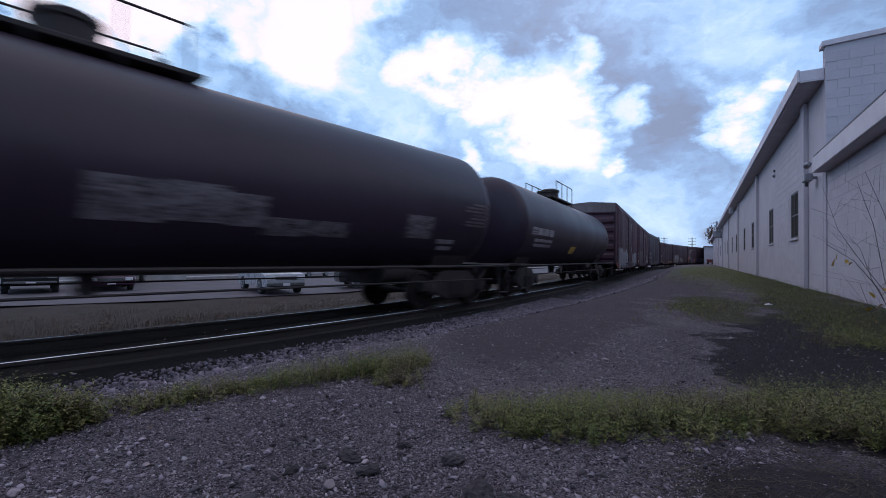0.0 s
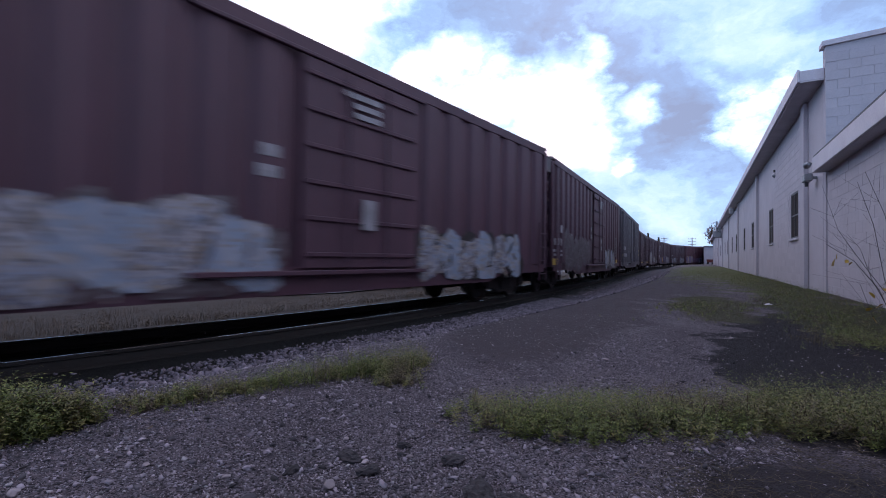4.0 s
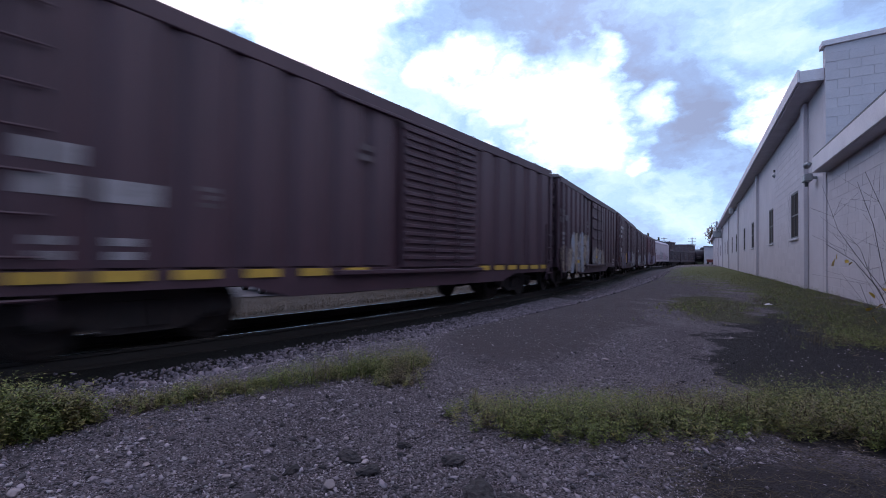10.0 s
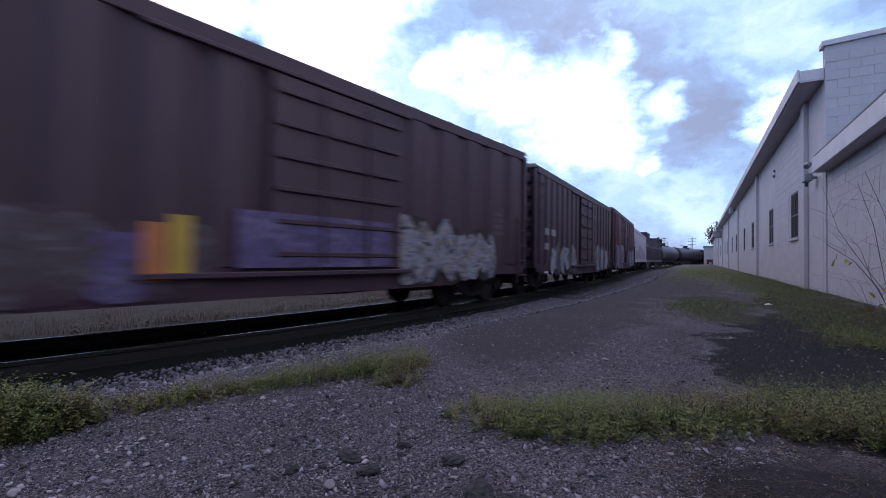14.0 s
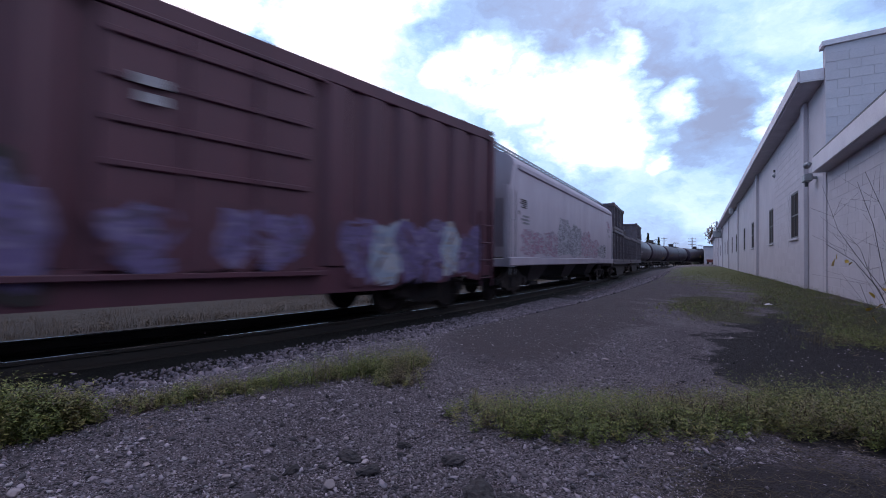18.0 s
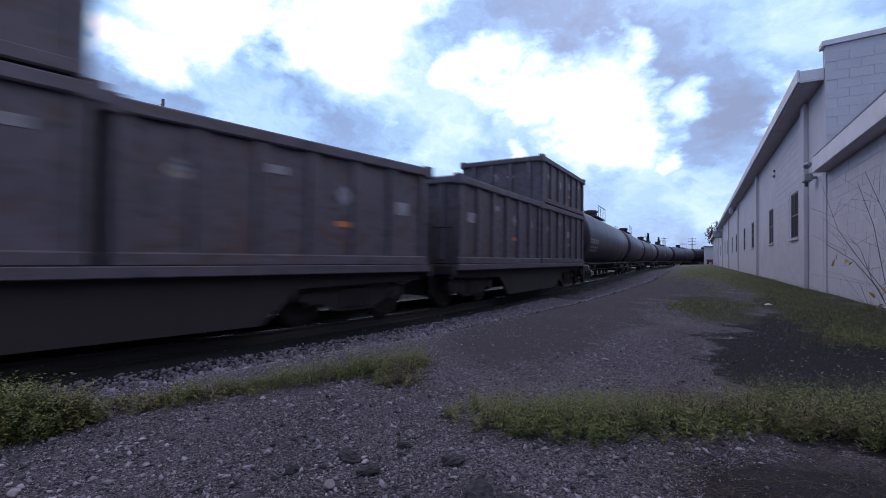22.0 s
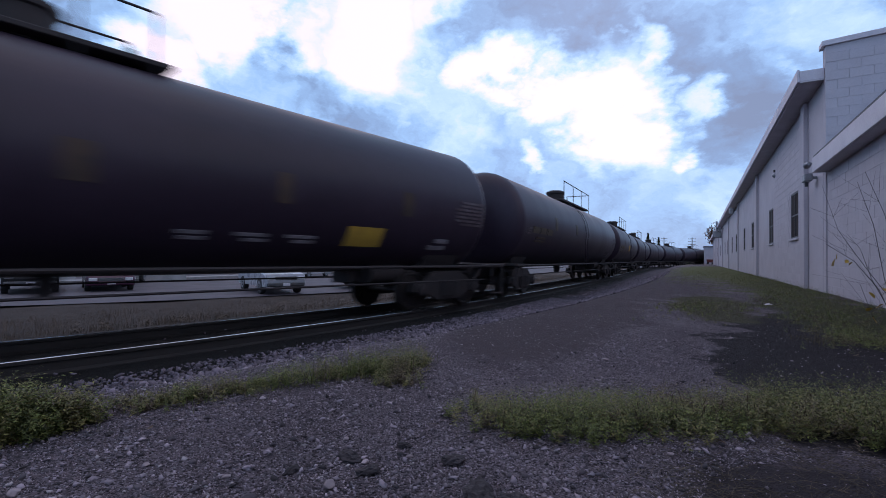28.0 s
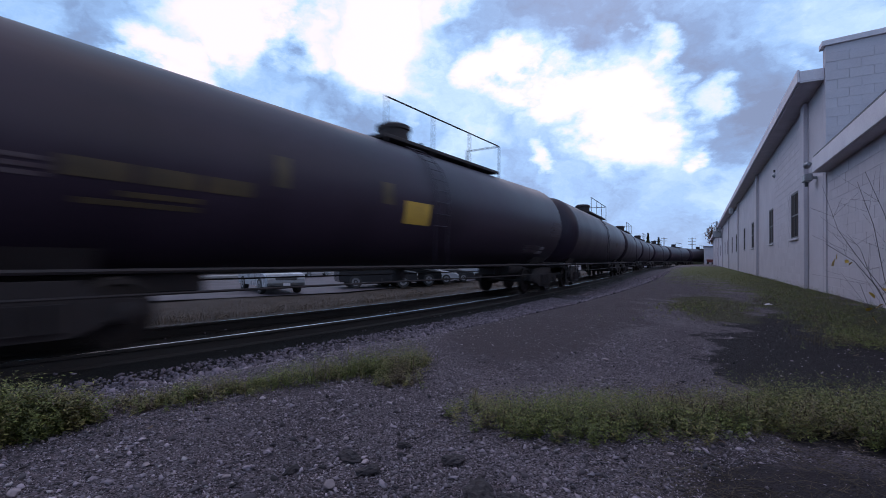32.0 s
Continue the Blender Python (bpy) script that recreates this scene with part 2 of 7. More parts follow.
# The last four are unseen, added behind and overhead to light ground and walls.
SKY_GAPS = [(-50, 26.5, 0.21, 0.75), (-58.1, 24.1, 0.11, 0.6), (-64.9, 23.8, 0.122, 0.55), (-71.2, 21.6, 0.098, 0.5), (-42.5, 29, 0.115, 0.55), (-35.2, 22.3, 0.0954, 0.598), (-27.2, 20.1, 0.12, 0.644), (-20.9, 19.5, 0.135, 0.662),
            (-16.9, 24.1, 0.0673, 0.506), (-20.2, 14.3, 0.122, 0.644), (-13, 17.1, 0.0697, 0.46), (-12.9, 10.7, 0.0634, 0.46), (-29.3, 11.1, 0.0418, 0.368), (0.2, 15.4, 0.0928, 0.65), (3.1, 17.7, 0.0544, 0.5), (-2.4, 14.1, 0.0512, 0.45),
            (-53.4, 33.8, 0.244, 0.7), (-66.1, 32.1, 0.238, 0.66), (-6.3, 4.9, 0.157, 0.22), (-43.6, 15.5, 0.188, 0.14), (70, 42, 0.9, 0.48), (165, 35, 0.9, 0.12), (-120, 50, 0.8, 0.5), (0, 88, 0.75, 0.42)]
f = Form()
prof = [(2500 * math.sin(radians(a)), 2500 * math.cos(radians(a))) for a in (-4, 0, 4, 8, 12, 16, 20, 25, 30, 36, 42, 50, 58, 66, 74, 82, 89.5)]
f.lathe(prof, "z", n=48, closed=False)
clouds = single("cloud_layer", f, sky_material(), "broken grey and white evening cloud over pale blue", "sky", kind="structure")


# ---- ground ----
def ground_material():
    m = mat("lot_gravel", (0.152, 0.120, 0.136), (0.084, 0.066, 0.0755), rough=0.95, scale=1.6, fine=26, bump=0.3)
    n, l = m.node_tree.nodes, m.node_tree.links
    b = n["Principled BSDF"]
    b.inputs["Specular IOR Level"].default_value = 0.22
    lot = b.inputs["Base Color"].links[0].from_socket
    at = n.new("ShaderNodeAttribute")
    at.attribute_name = "beside"
    tc = n.new("ShaderNodeTexCoord")
    wob = n.new("ShaderNodeTexNoise")
    wob.inputs["Scale"].default_value, wob.inputs["Detail"].default_value, wob.inputs["Roughness"].default_value = 1.1, 7.0, 0.68
    l.new(tc.outputs["Object"], wob.inputs["Vector"])

    def over(under, value, lo, hi, colour, colour2, sc):
        tx = n.new("ShaderNodeTexNoise")
        tx.inputs["Scale"].default_value, tx.inputs["Detail"].default_value = sc, 6.0
        l.new(tc.outputs["Object"], tx.inputs["Vector"])
        cr = n.new("ShaderNodeMix")
        cr.data_type = "RGBA"
        cr.inputs[6].default_value, cr.inputs[7].default_value = (*colour, 1), (*colour2, 1)
        l.new(tx.outputs[0], cr.inputs[0])
        add = n.new("ShaderNodeMath")
        add.operation = "MULTIPLY_ADD"
        add.inputs[1].default_value = 1.6
        l.new(wob.outputs[0], add.inputs[0])
        l.new(value, add.inputs[2])
        r = n.new("ShaderNodeMapRange")
        r.inputs[1].default_value, r.inputs[2].default_value = lo + 0.8, hi + 0.8
        l.new(add.outputs[0], r.inputs[0])
        x = n.new("ShaderNodeMix")
        x.data_type = "RGBA"
        l.new(r.outputs[0], x.inputs[0])
        l.new(under, x.inputs[6])
        l.new(cr.outputs[2], x.inputs[7])
        return x.outputs[2]

    def disc(x, y, rx, ry, turn):
        """One in the middle of an ellipse, falling to nought at its rim and below it beyond."""
        mp = n.new("ShaderNodeMapping")
        mp.vector_type = "TEXTURE"
        mp.inputs["Location"].default_value, mp.inputs["Rotation"].default_value, mp.inputs["Scale"].default_value = (x, y, 0), (0, 0, radians(turn)), (rx, ry, 1000)
        l.new(tc.outputs["Object"], mp.inputs[0])
        ln = n.new("ShaderNodeVectorMath")
        ln.operation = "LENGTH"
        l.new(mp.outputs[0], ln.inputs[0])
        s = n.new("ShaderNodeMath")
        s.operation = "SUBTRACT"
        s.inputs[0].default_value = 1.0
        l.new(ln.outputs["Value"], s.inputs[1])
        return s.outputs[0]

    # fine gravel: a tone for each pebble-sized cell, and its relief
    vo = n.new("ShaderNodeTexVoronoi")
    vo.inputs["Scale"].default_value = 150.0
    l.new(tc.outputs["Object"], vo.inputs["Vector"])
    grey = n.new("ShaderNodeSeparateColor")
    l.new(vo.outputs["Color"], grey.inputs[0])
    tone = n.new("ShaderNodeMapRange")
    tone.inputs[3].default_value, tone.inputs[4].default_value = 0.25, 1.85
    l.new(grey.outputs[0], tone.inputs[0])
    hv = n.new("ShaderNodeHueSaturation")
    l.new(lot, hv.inputs["Color"])
    l.new(tone.outputs[0], hv.inputs["Value"])
    bp = n.new("ShaderNodeBump")
    bp.inputs["Strength"].default_value, bp.inputs["Distance"].default_value = 1.0, 0.016
    bp.invert = True
    l.new(vo.outputs["Distance"], bp.inputs["Height"])
    l.new(bp.outputs[0], b.inputs["Normal"])
    c = hv.outputs[0]
    # worn asphalt, its dark new patch, soil with grass
    c = over(c, disc(-2.35, 5.9, 0.95, 3.5, 11.6), -0.05, 0.10, (0.072, 0.054, 0.061), (0.106, 0.081, 0.090), 9.0)
    c = over(c, disc(-3.7, 15.0, 1.9, 8.0, 10), -0.05, 0.10, (0.072, 0.054, 0.061), (0.106, 0.081, 0.090), 9.0)
    c = over(c, disc(0.6, 4.6, 1.15, 3.0, 4), -0.02, 0.06, (0.017, 0.013, 0.015), (0.028, 0.021, 0.025), 14.0)
    c = over(c, disc(0.22, 1.50, 0.56, 0.62, 10), -0.1, 0.3, (0.030, 0.023, 0.026), (0.062, 0.048, 0.054), 22.0)
    c = over(c, disc(-0.95, 8.0, 0.60, 2.2, 8), -0.1, 0.25, (0.050, 0.048, 0.020), (0.075, 0.064, 0.036), 7.0)
    c = over(c, disc(0.30, 8.6, 0.80, 3.4, 8), -0.1, 0.25, (0.036, 0.040, 0.014), (0.056, 0.050, 0.026), 7.0)
    c = over(c, disc(-1.15, 20.0, 0.95, 13.0, 8), -0.1, 0.25, (0.052, 0.062, 0.020), (0.085, 0.078, 0.034), 5.0)
    c = over(c, disc(-4.6, 40.0, 2.6, 24.0, 8), -0.2, 0.2, (0.085, 0.098, 0.030), (0.11, 0.105, 0.045), 2.0)
    neg = n.new("ShaderNodeMath")
    neg.operation = "MULTIPLY"
    neg.inputs[1].default_value = -1.0
    l.new(at.outputs["Fac"], neg.inputs[0])
    c = over(c, neg.outputs[0], -4.3, -3.9, (0.068, 0.053, 0.062), (0.115, 0.090, 0.104), 12.0)     # ballast shoulder
    c = over(c, neg.outputs[0], -1.9, -1.4, (0.014, 0.012, 0.012), (0.028, 0.024, 0.023), 10.0)   # oily track bed, darkened further in colour for the train's shadow
    c = over(c, neg.outputs[0], 2.0, 2.5, (0.084, 0.062, 0.052), (0.044, 0.033, 0.029), 2.2)        # dry grass verge
    l.new(c, b.inputs["Base Color"])
    return m


def spaced(*runs):
    out = []
    for a, b, step in runs:
        out += list(np.arange(a, b - 1e-6, step))
    return out + [runs[-1][1]]


gx = spaced((-2500, -300, 400), (-300, -60, 20), (-60, -26, 2), (-26, -9.6, 0.6), (-9.6, 1.2, 0.16), (1.2, 6, 0.6), (6, 60, 9), (60, 300, 40), (300, 2500, 400))
gy = spaced((-2500, -100, 400), (-100, -12, 8), (-12, -2, 1), (-2, 9, 0.16), (9, 30, 0.5), (30, 60, 1), (60, 130, 2.0), (130, 300, 10), (300, 2500, 300))
gv, gl = [], []
for yy in gy:
    for xx in gx:
        gv.append((xx, yy, ground_z(xx, yy)))
        gl.append(lateral_of(xx, yy))
w = len(gx)
me = bpy.data.meshes.new("ground")
me.from_pydata(gv, [], [(j * w + i, j * w + i + 1, (j + 1) * w + i + 1, (j + 1) * w + i) for j in range(len(gy) - 1) for i in range(w - 1)])
me.attributes.new("beside", "FLOAT", "POINT").data.foreach_set("value", gl)
me.polygons.foreach_set("use_smooth", [True] * len(me.polygons))
me.materials.append(ground_material())
ground = tagged(new("ground", me), "gravel lot with worn asphalt, ballast and dry verge", "ground", kind="structure")

# street beyond the track
f = Form()
for lo, hi in ((-60, 160),):
    ss = np.arange(lo, hi, 4.0)
    pts = []
    for s in ss:
        x, y, a = track(s, 0)
        wide = 9.6 if s > 16 else 9.6 + (16 - s) * 0.28
        for d in (wide, 26.0, 34.0):
            pts.append((x - d * math.cos(a), y + d * math.sin(a), -1.12))
    n_ = len(ss)
    f.add(pts, [(3 * i + k, 3 * i + 3 + k, 3 * i + 4 + k, 3 * i + 1 + k) for i in range(n_ - 1) for k in (0, 1)])
single("road", f, M_ROAD, "grey street and parking strip beyond the track", "road", kind="structure")

# ---- track ----
rails = thing("track", None, "railway track with polished rail heads on dark ties", "railway track", kind="structure")
RAIL_S = np.concatenate([np.arange(-16, 40, 1.0), np.arange(40, 165.1, 3.0)])
for side in (-1, 1):
    body, head = Form(), Form()
    sect = [(-0.076, -0.18), (0.076, -0.18), (0.076, -0.168), (0.012, -0.145), (0.009, -0.05), (0.036, -0.04), (0.036, -0.006), (-0.036, -0.006), (-0.036, -0.04), (-0.009, -0.05), (-0.012, -0.145), (-0.076, -0.168)]
    top = [(-0.014, -0.0059), (0.014, -0.0059), (0.010, 0.0), (-0.010, 0.0)]
    for fm, sc in ((body, sect), (head, top)):
        vs = []
        for s in RAIL_S:
            for o, z in sc:
                x, y, a = track(s, side * GAUGE_HALF + o)
                vs.append((x, y, RAIL_Z + z))
        k = len(sc)
        fm.add(vs, [(j * k + i, j * k + (i + 1) % k, (j + 1) * k + (i + 1) % k, (j + 1) * k + i) for j in range(len(RAIL_S) - 1) for i in range(k)])
    r_ = part("rail", body, M_RAIL, rails)
    part("rail_head", head, M_SHINE, r_, "polished running surface")
tie_mesh = Form().box(-1.3, 1.3, -0.11, 0.11, -0.34, -0.182, 0.012).mesh("tie", M_TIE)
for i in range(290):
    s = -14 + i * 0.53
    x, y, a = track(s, random.uniform(-0.04, 0.04))
    t_ = part("tie", tie_mesh, M_TIE, rails)
    t_.matrix_basis = pose(x, y, RAIL_Z, 0, 0, -math.degrees(a) + random.uniform(-1, 1))

# ---- warehouse ----
YARD = pose(0.35, 14.75, 0, 0, 0, 7.97)
house = thing("warehouse", YARD, "long white painted block warehouse with overhanging eaves", "building")


def wall(y0, y1, z0, z1, holes, x0=0.0, x1=0.22):
    """A wall along y with holes (y0, y1, z0, z1) cut through."""
    fm = Form()
    ys = sorted({y0, y1, *[h[0] for h in holes], *[h[1] for h in holes]})
    for a, b in zip(ys[:-1], ys[1:]):
        cut = [h for h in holes if h[0] <= a + 1e-6 and h[1] >= b - 1e-6]
        if cut:
            fm.box(x0, x1, a, b, z0, cut[0][2])
            fm.box(x0, x1, a, b, cut[0][3], z1)
        else:
            fm.box(x0, x1, a, b, z0, z1)
    return fm


BAY = 11.6
windows = []
for k in range(8):
    for o in (1.12, 5.92):
        if k * BAY + o < 84:
            windows.append((k * BAY + o, k * BAY + o + 1.18, 1.33, 2.65))
part("wall", wall(-1.75, 88, -0.15, 4.66, windows), M_WHITEWALL, house)
part("end_wall", Form().prism([(0.003, -0.15), (14, -0.15), (14, 5.9), (7, 5.75), (0.003, 5.36)], "y", -1.97, -1.75), M_WHITEWALL, house)
part("far_wall", Form().box(0, 14, 88, 88.2, -0.15, 4.66), M_WHITEWALL, house)
part("back_wall", Form().box(13.8, 14, -1.7, 88, -0.15, 4.66), M_WHITEWALL, house)
f = Form()
f.prism([(-0.43, 4.92), (7, 5.40), (14.6, 4.92), (14.6, 4.85), (7, 5.30), (-0.43, 4.85)], "y", -1.748, 88.5)
part("roof", f, M_ROOFING, house)
part("fascia", Form().box(-0.475, -0.432, -1.90, 88.5, 4.68, 4.96, 0.006), M_TRIMW, house)
part("soffit", Form().box(-0.43, -0.002, -1.90, 88.5, 4.66, 4.70), M_SOFFIT, house)
part("eave_end", Form().box(-0.43, -0.003, -1.90, -1.86, 4.702, 4.92), M_TRIMW, house)
part("parapet_cap", Form().prism([(-0.06, 5.362), (7, 5.752), (7, 5.87), (-0.06, 5.47)], "y", -2.02, -1.70), M_TRIMW, house, "metal coping")
for k in range(8):
    part("pilaster", Form().box(-0.10, -0.002, k * BAY - 0.22 - (0.7 if k else 0.0), k * BAY + 0.22 - (0.7 if k else 0.0), -0.15, 4.655, 0.012), M_WHITEWALL, house)
for y0, y1, z0, z1 in windows:
    w_ = part("window", Form().box(0.022, 0.05, y0 + 0.02, y1 - 0.02, z0 + 0.02, z1 - 0.02), M_DUSTYGLASS, house, "dark glazing")
    fr = Form()
    for a, b, c, d in ((y0, y0 + 0.05, z0, z1), (y1 - 0.05, y1, z0, z1), (y0 + 0.051, y1 - 0.051, z0, z0 + 0.05), (y0 + 0.051, y1 - 0.051, z1 - 0.05, z1),
                       ((y0 + y1) / 2 - 0.018, (y0 + y1) / 2 + 0.018, z0 + 0.051, z1 - 0.051), (y0 + 0.051, y1 - 0.051, (z0 + z1) / 2 - 0.018, (z0 + z1) / 2 + 0.018)):
        fr.box(0.010, 0.021, a, b, c, d)
    part("window_frame", fr, M_DARKMETAL, w_)
    part("window_sill", Form().box(-0.05, -0.001, y0 - 0.04, y1 + 0.04, z0 - 0.07, z0 - 0.004, 0.008), M_WHITEWALL, w_)

# low front building with its own eaves
annex = thing("annex", YARD, "low white block annex with a sloping felt eave", "building")
part("wall", Form().box(0.03, 0.25, -22, -1.98, -0.15, 2.75), M_WHITEWALL, annex)
part("far_wall", Form().box(0.03, 9, -22.2, -22.0, -0.15, 2.75), M_WHITEWALL, annex)
part("roof", Form().prism([(-0.22, 2.97), (9, 3.55), (9, 3.47), (-0.22, 2.925)], "y", -22.2, -2.04), M_ROOFING, annex)
part("fascia", Form().box(-0.24, -0.202, -22.2, -2.03, 2.60, 2.92, 0.006), M_TRIMW, annex)
part("soffit", Form().box(-0.20, 0.028, -22.2, -2.05, 2.60, 2.64), M_SOFFIT, annex)
part("gable_board", Form().prism([(-0.20, 2.60), (0.0, 2.60), (0.0, 2.90), (-0.20, 2.87)], "y", -2.05, -2.01), M_TRIMW, annex)


# ---- rolling stock ----
BOGIE_MESH = {}
ALONG = 1.028              # places of markings along the cars


def settle(car, k=1.035, drop=0.165):
    """Lowers what stands above the bogies: heights times k, less drop."""
    done = set()
    for ob in car.children_recursive:
        kin = {ob.name.split(".")[0], ob.parent.name.split(".")[0]}
        if kin & {"bolster", "coupler", "brake_hose"}:
            continue
        ob.location.z *= k
        if ob.parent is car:
            ob.location.z -= drop
        if ob.data.name not in done:
            done.add(ob.data.name)
            ob.data.transform(Matrix.Diagonal((1, 1, k, 1)))


def bogie(parent, y):
    """A bogie with two side frames, a bolster and two wheelsets."""
    if not BOGIE_MESH:
        fr = Form()
        out = [(-1.15, 0.42), (-1.15, 0.60), (-0.72, 0.64), (-0.42, 0.84), (0.42, 0.84), (0.72, 0.64), (1.15, 0.60), (1.15, 0.42), (0.80, 0.40), (0.38, 0.22), (-0.38, 0.22), (-0.80, 0.40)]
        fr.prism(out, "x", -0.07, 0.07)
        for s in (-0.9, 0.9):
            fr.lathe([(-0.10, 0.13), (0.09, 0.13), (0.12, 0.08)], "x", (0.02, s, 0.45), 12)
        for k in range(3):
            fr.lathe([(0, 0.075), (0.30, 0.075)], "z", (0.085, (k - 1) * 0.2, 0.30), 10)
        BOGIE_MESH["side"] = fr.mesh("side_frame", M_UNDER)
        BOGIE_MESH["bolster"] = Form().box(-1.0, 1.0, -0.22, 0.22, 0.42, 0.78, 0.03).box(-0.25, 0.25, -0.25, 0.25, 0.781, 0.90, 0.02).mesh("bolster", M_UNDER)
        ws = Form()
        for s in (-1, 1):
            c = s * GAUGE_HALF
            ws.lathe([(c - s * 0.07, 0.30), (c - s * 0.07, 0.446), (c - s * 0.038, 0.440), (c - s * 0.034, 0.421), (c + s * 0.055, 0.416), (c + s * 0.06, 0.36), (c + s * 0.02, 0.33), (c + s * 0.02, 0.14), (c + s * 0.08, 0.12)], "x", n=28)
        ws.lathe([(-1.0, 0.075), (1.0, 0.075)], "x", n=12)
        for s in (-1, 1):
            for k in range(3):
                a = 2 * math.pi * k / 3
                ws.lathe([(0, 0.03), (0.012, 0.03)], "x", (s * 1.075, 0.05 * math.cos(a), 0.05 * math.sin(a)), 6)
        BOGIE_MESH["wheelset"] = ws.mesh("wheelset", M_WHEEL)
    b = part("bolster", BOGIE_MESH["bolster"], None, parent)
    b.location = (0, y, 0)
    for s in (-1, 1):
        f_ = part("side_frame", BOGIE_MESH["side"], None, b)
        f_.matrix_basis = pose(s * 1.0, 0, 0, 0, 0, 0 if s > 0 else 180)
    for o in (-0.9, 0.9):
        w_ = part("wheelset", BOGIE_MESH["wheelset"], None, b)
        w_.location = (0, o, 0.421)
        WHEELS.append((w_, o, parent))
    return b


def couplers(car, half):
    for s in (-1, 1):
        f = Form()
        f.box(-0.09, 0.09, s * (half - 0.75) if s > 0 else -half + 0.08, half - 0.08 if s > 0 else -(half - 0.75), 0.78, 0.96, 0.02)
        f.box(-0.16, 0.16, min(s * (half - 0.16), s * half), max(s * (half - 0.16), s * half), 0.70, 1.02, 0.04)
        part("coupler", f, M_UNDER, car)
        h = Form()
        h.rod([(0.35, s * (half - 0.6), 0.85), (0.33, s * (half - 0.3), 0.62), (0.30, s * (half - 0.02), 0.55)], 0.03)
        part("brake_hose", h, M_UNDER, car)


def ladder(form, x, y0, y1, z0, z1, step=0.38, r=0.016):
    for y in (y0, y1):
        form.rod([(x, y, z0), (x, y, z1)], r * 1.2, 5)
    z = z0 + step / 2
    while z < z1:
        form.rod([(x, y0, z), (x, y1, z)], r, 5)
        z += step


def plate(car, name, y0, y1, z0, z1, material, x=1.0, label="", rows=0):
    """Flat painted marking on the near side, at distance x from the middle; rows of bars stand for small writing."""
    y0, y1 = y0 * ALONG, y1 * ALONG
    if not rows:
        return part(name, Form().box(x, x + 0.006, y0, y1, z0, z1), material, car, label)
    h = (z1 - z0) / (rows * 1.7 - 0.7)
    for r in range(rows):
        z = z0 + r * h * 1.7
        cut = random.uniform(0.55, 1.0)
        part(name, Form().box(x, x + 0.006, y1 - (y1 - y0) * cut, y1, z, z + h), material, car, label)


def graffiti(car, y0, y1, z0, z1, x, fills, edge_paint, seed, count=6):
    """Sprayed graffiti: ragged overlapping shapes with stray strokes over them, none of them a letter."""
    rnd = random.Random(seed)
    y0, y1 = y0 * ALONG, y1 * ALONG
    w, h = (y1 - y0) / count, z1 - z0

    def ragged(form, cy, cz, ry, rz, xx, n=22):
        ph = [rnd.uniform(0, 6.28) for _ in range(4)]
        pts = []
        for i in range(n):
            a = 2 * math.pi * i / n
            ca, sa = math.cos(a), math.sin(a)
            k = (abs(ca) ** 3 + abs(sa) ** 3) ** (-1 / 3)
            k *= 1 + 0.16 * math.sin(2 * a + ph[0]) + 0.13 * math.sin(3 * a + ph[1]) + 0.10 * math.sin(5 * a + ph[2]) + 0.06 * math.sin(9 * a + ph[3])
            pts.append((cy + ry * k * ca, min(z1 + 0.1, max(z0, cz + rz * k * sa))))
        form.prism(pts, "x", xx, xx + 0.002)

    def streak(form, p, q, r, xx):
        dy, dz = q[0] - p[0], q[1] - p[1]
        l_ = math.hypot(dy, dz) or 1.0
        ny, nz = -dz / l_ * r, dy / l_ * r
        form.prism([(p[0] + ny * 0.4, p[1] + nz * 0.4), (p[0] - ny * 0.4, p[1] - nz * 0.4), ((p[0] + q[0]) / 2 - ny, (p[1] + q[1]) / 2 - nz), (q[0] - ny * 0.3, q[1] - nz * 0.3), (q[0] + ny * 0.3, q[1] + nz * 0.3), ((p[0] + q[0]) / 2 + ny, (p[1] + q[1]) / 2 + nz)], "x", xx, xx + 0.002)

    for i in range(count):
        cy = y0 + (i + 0.5) * w
        cz = (z0 + z1) / 2 + rnd.uniform(-0.08, 0.08) * h
        lift = 0.0006 * i
        e, f_ = Form(), Form()
        ry, rz = w * rnd.uniform(0.52, 0.72), h * rnd.uniform(0.38, 0.5)
        ragged(e, cy, cz, ry * 1.12, rz * 1.08, x + 0.002 + lift)
        ragged(f_, cy, cz, ry, rz, x + 0.007 + lift)
        shape = part("graffiti_shape", f_, fills[i % len(fills)], car, "ragged sprayed shape")
        part("outline", e, edge_paint, shape)
        for _ in range(4):
            p = (cy + rnd.uniform(-0.5, 0.5) * w, cz + rnd.uniform(-0.4, 0.4) * h)
            q = (p[0] + rnd.uniform(-0.45, 0.45) * w, p[1] + rnd.uniform(-0.4, 0.4) * h)
            q = (q[0], min(z1, max(z0, q[1])))
            s_ = Form()
            streak(s_, p, q, min(w, h) * rnd.uniform(0.03, 0.08), x + 0.0125 + lift + 0.0001 * _)
            part("stroke", s_, rnd.choice((edge_paint, edge_paint, fills[0], fills[-1])), shape)


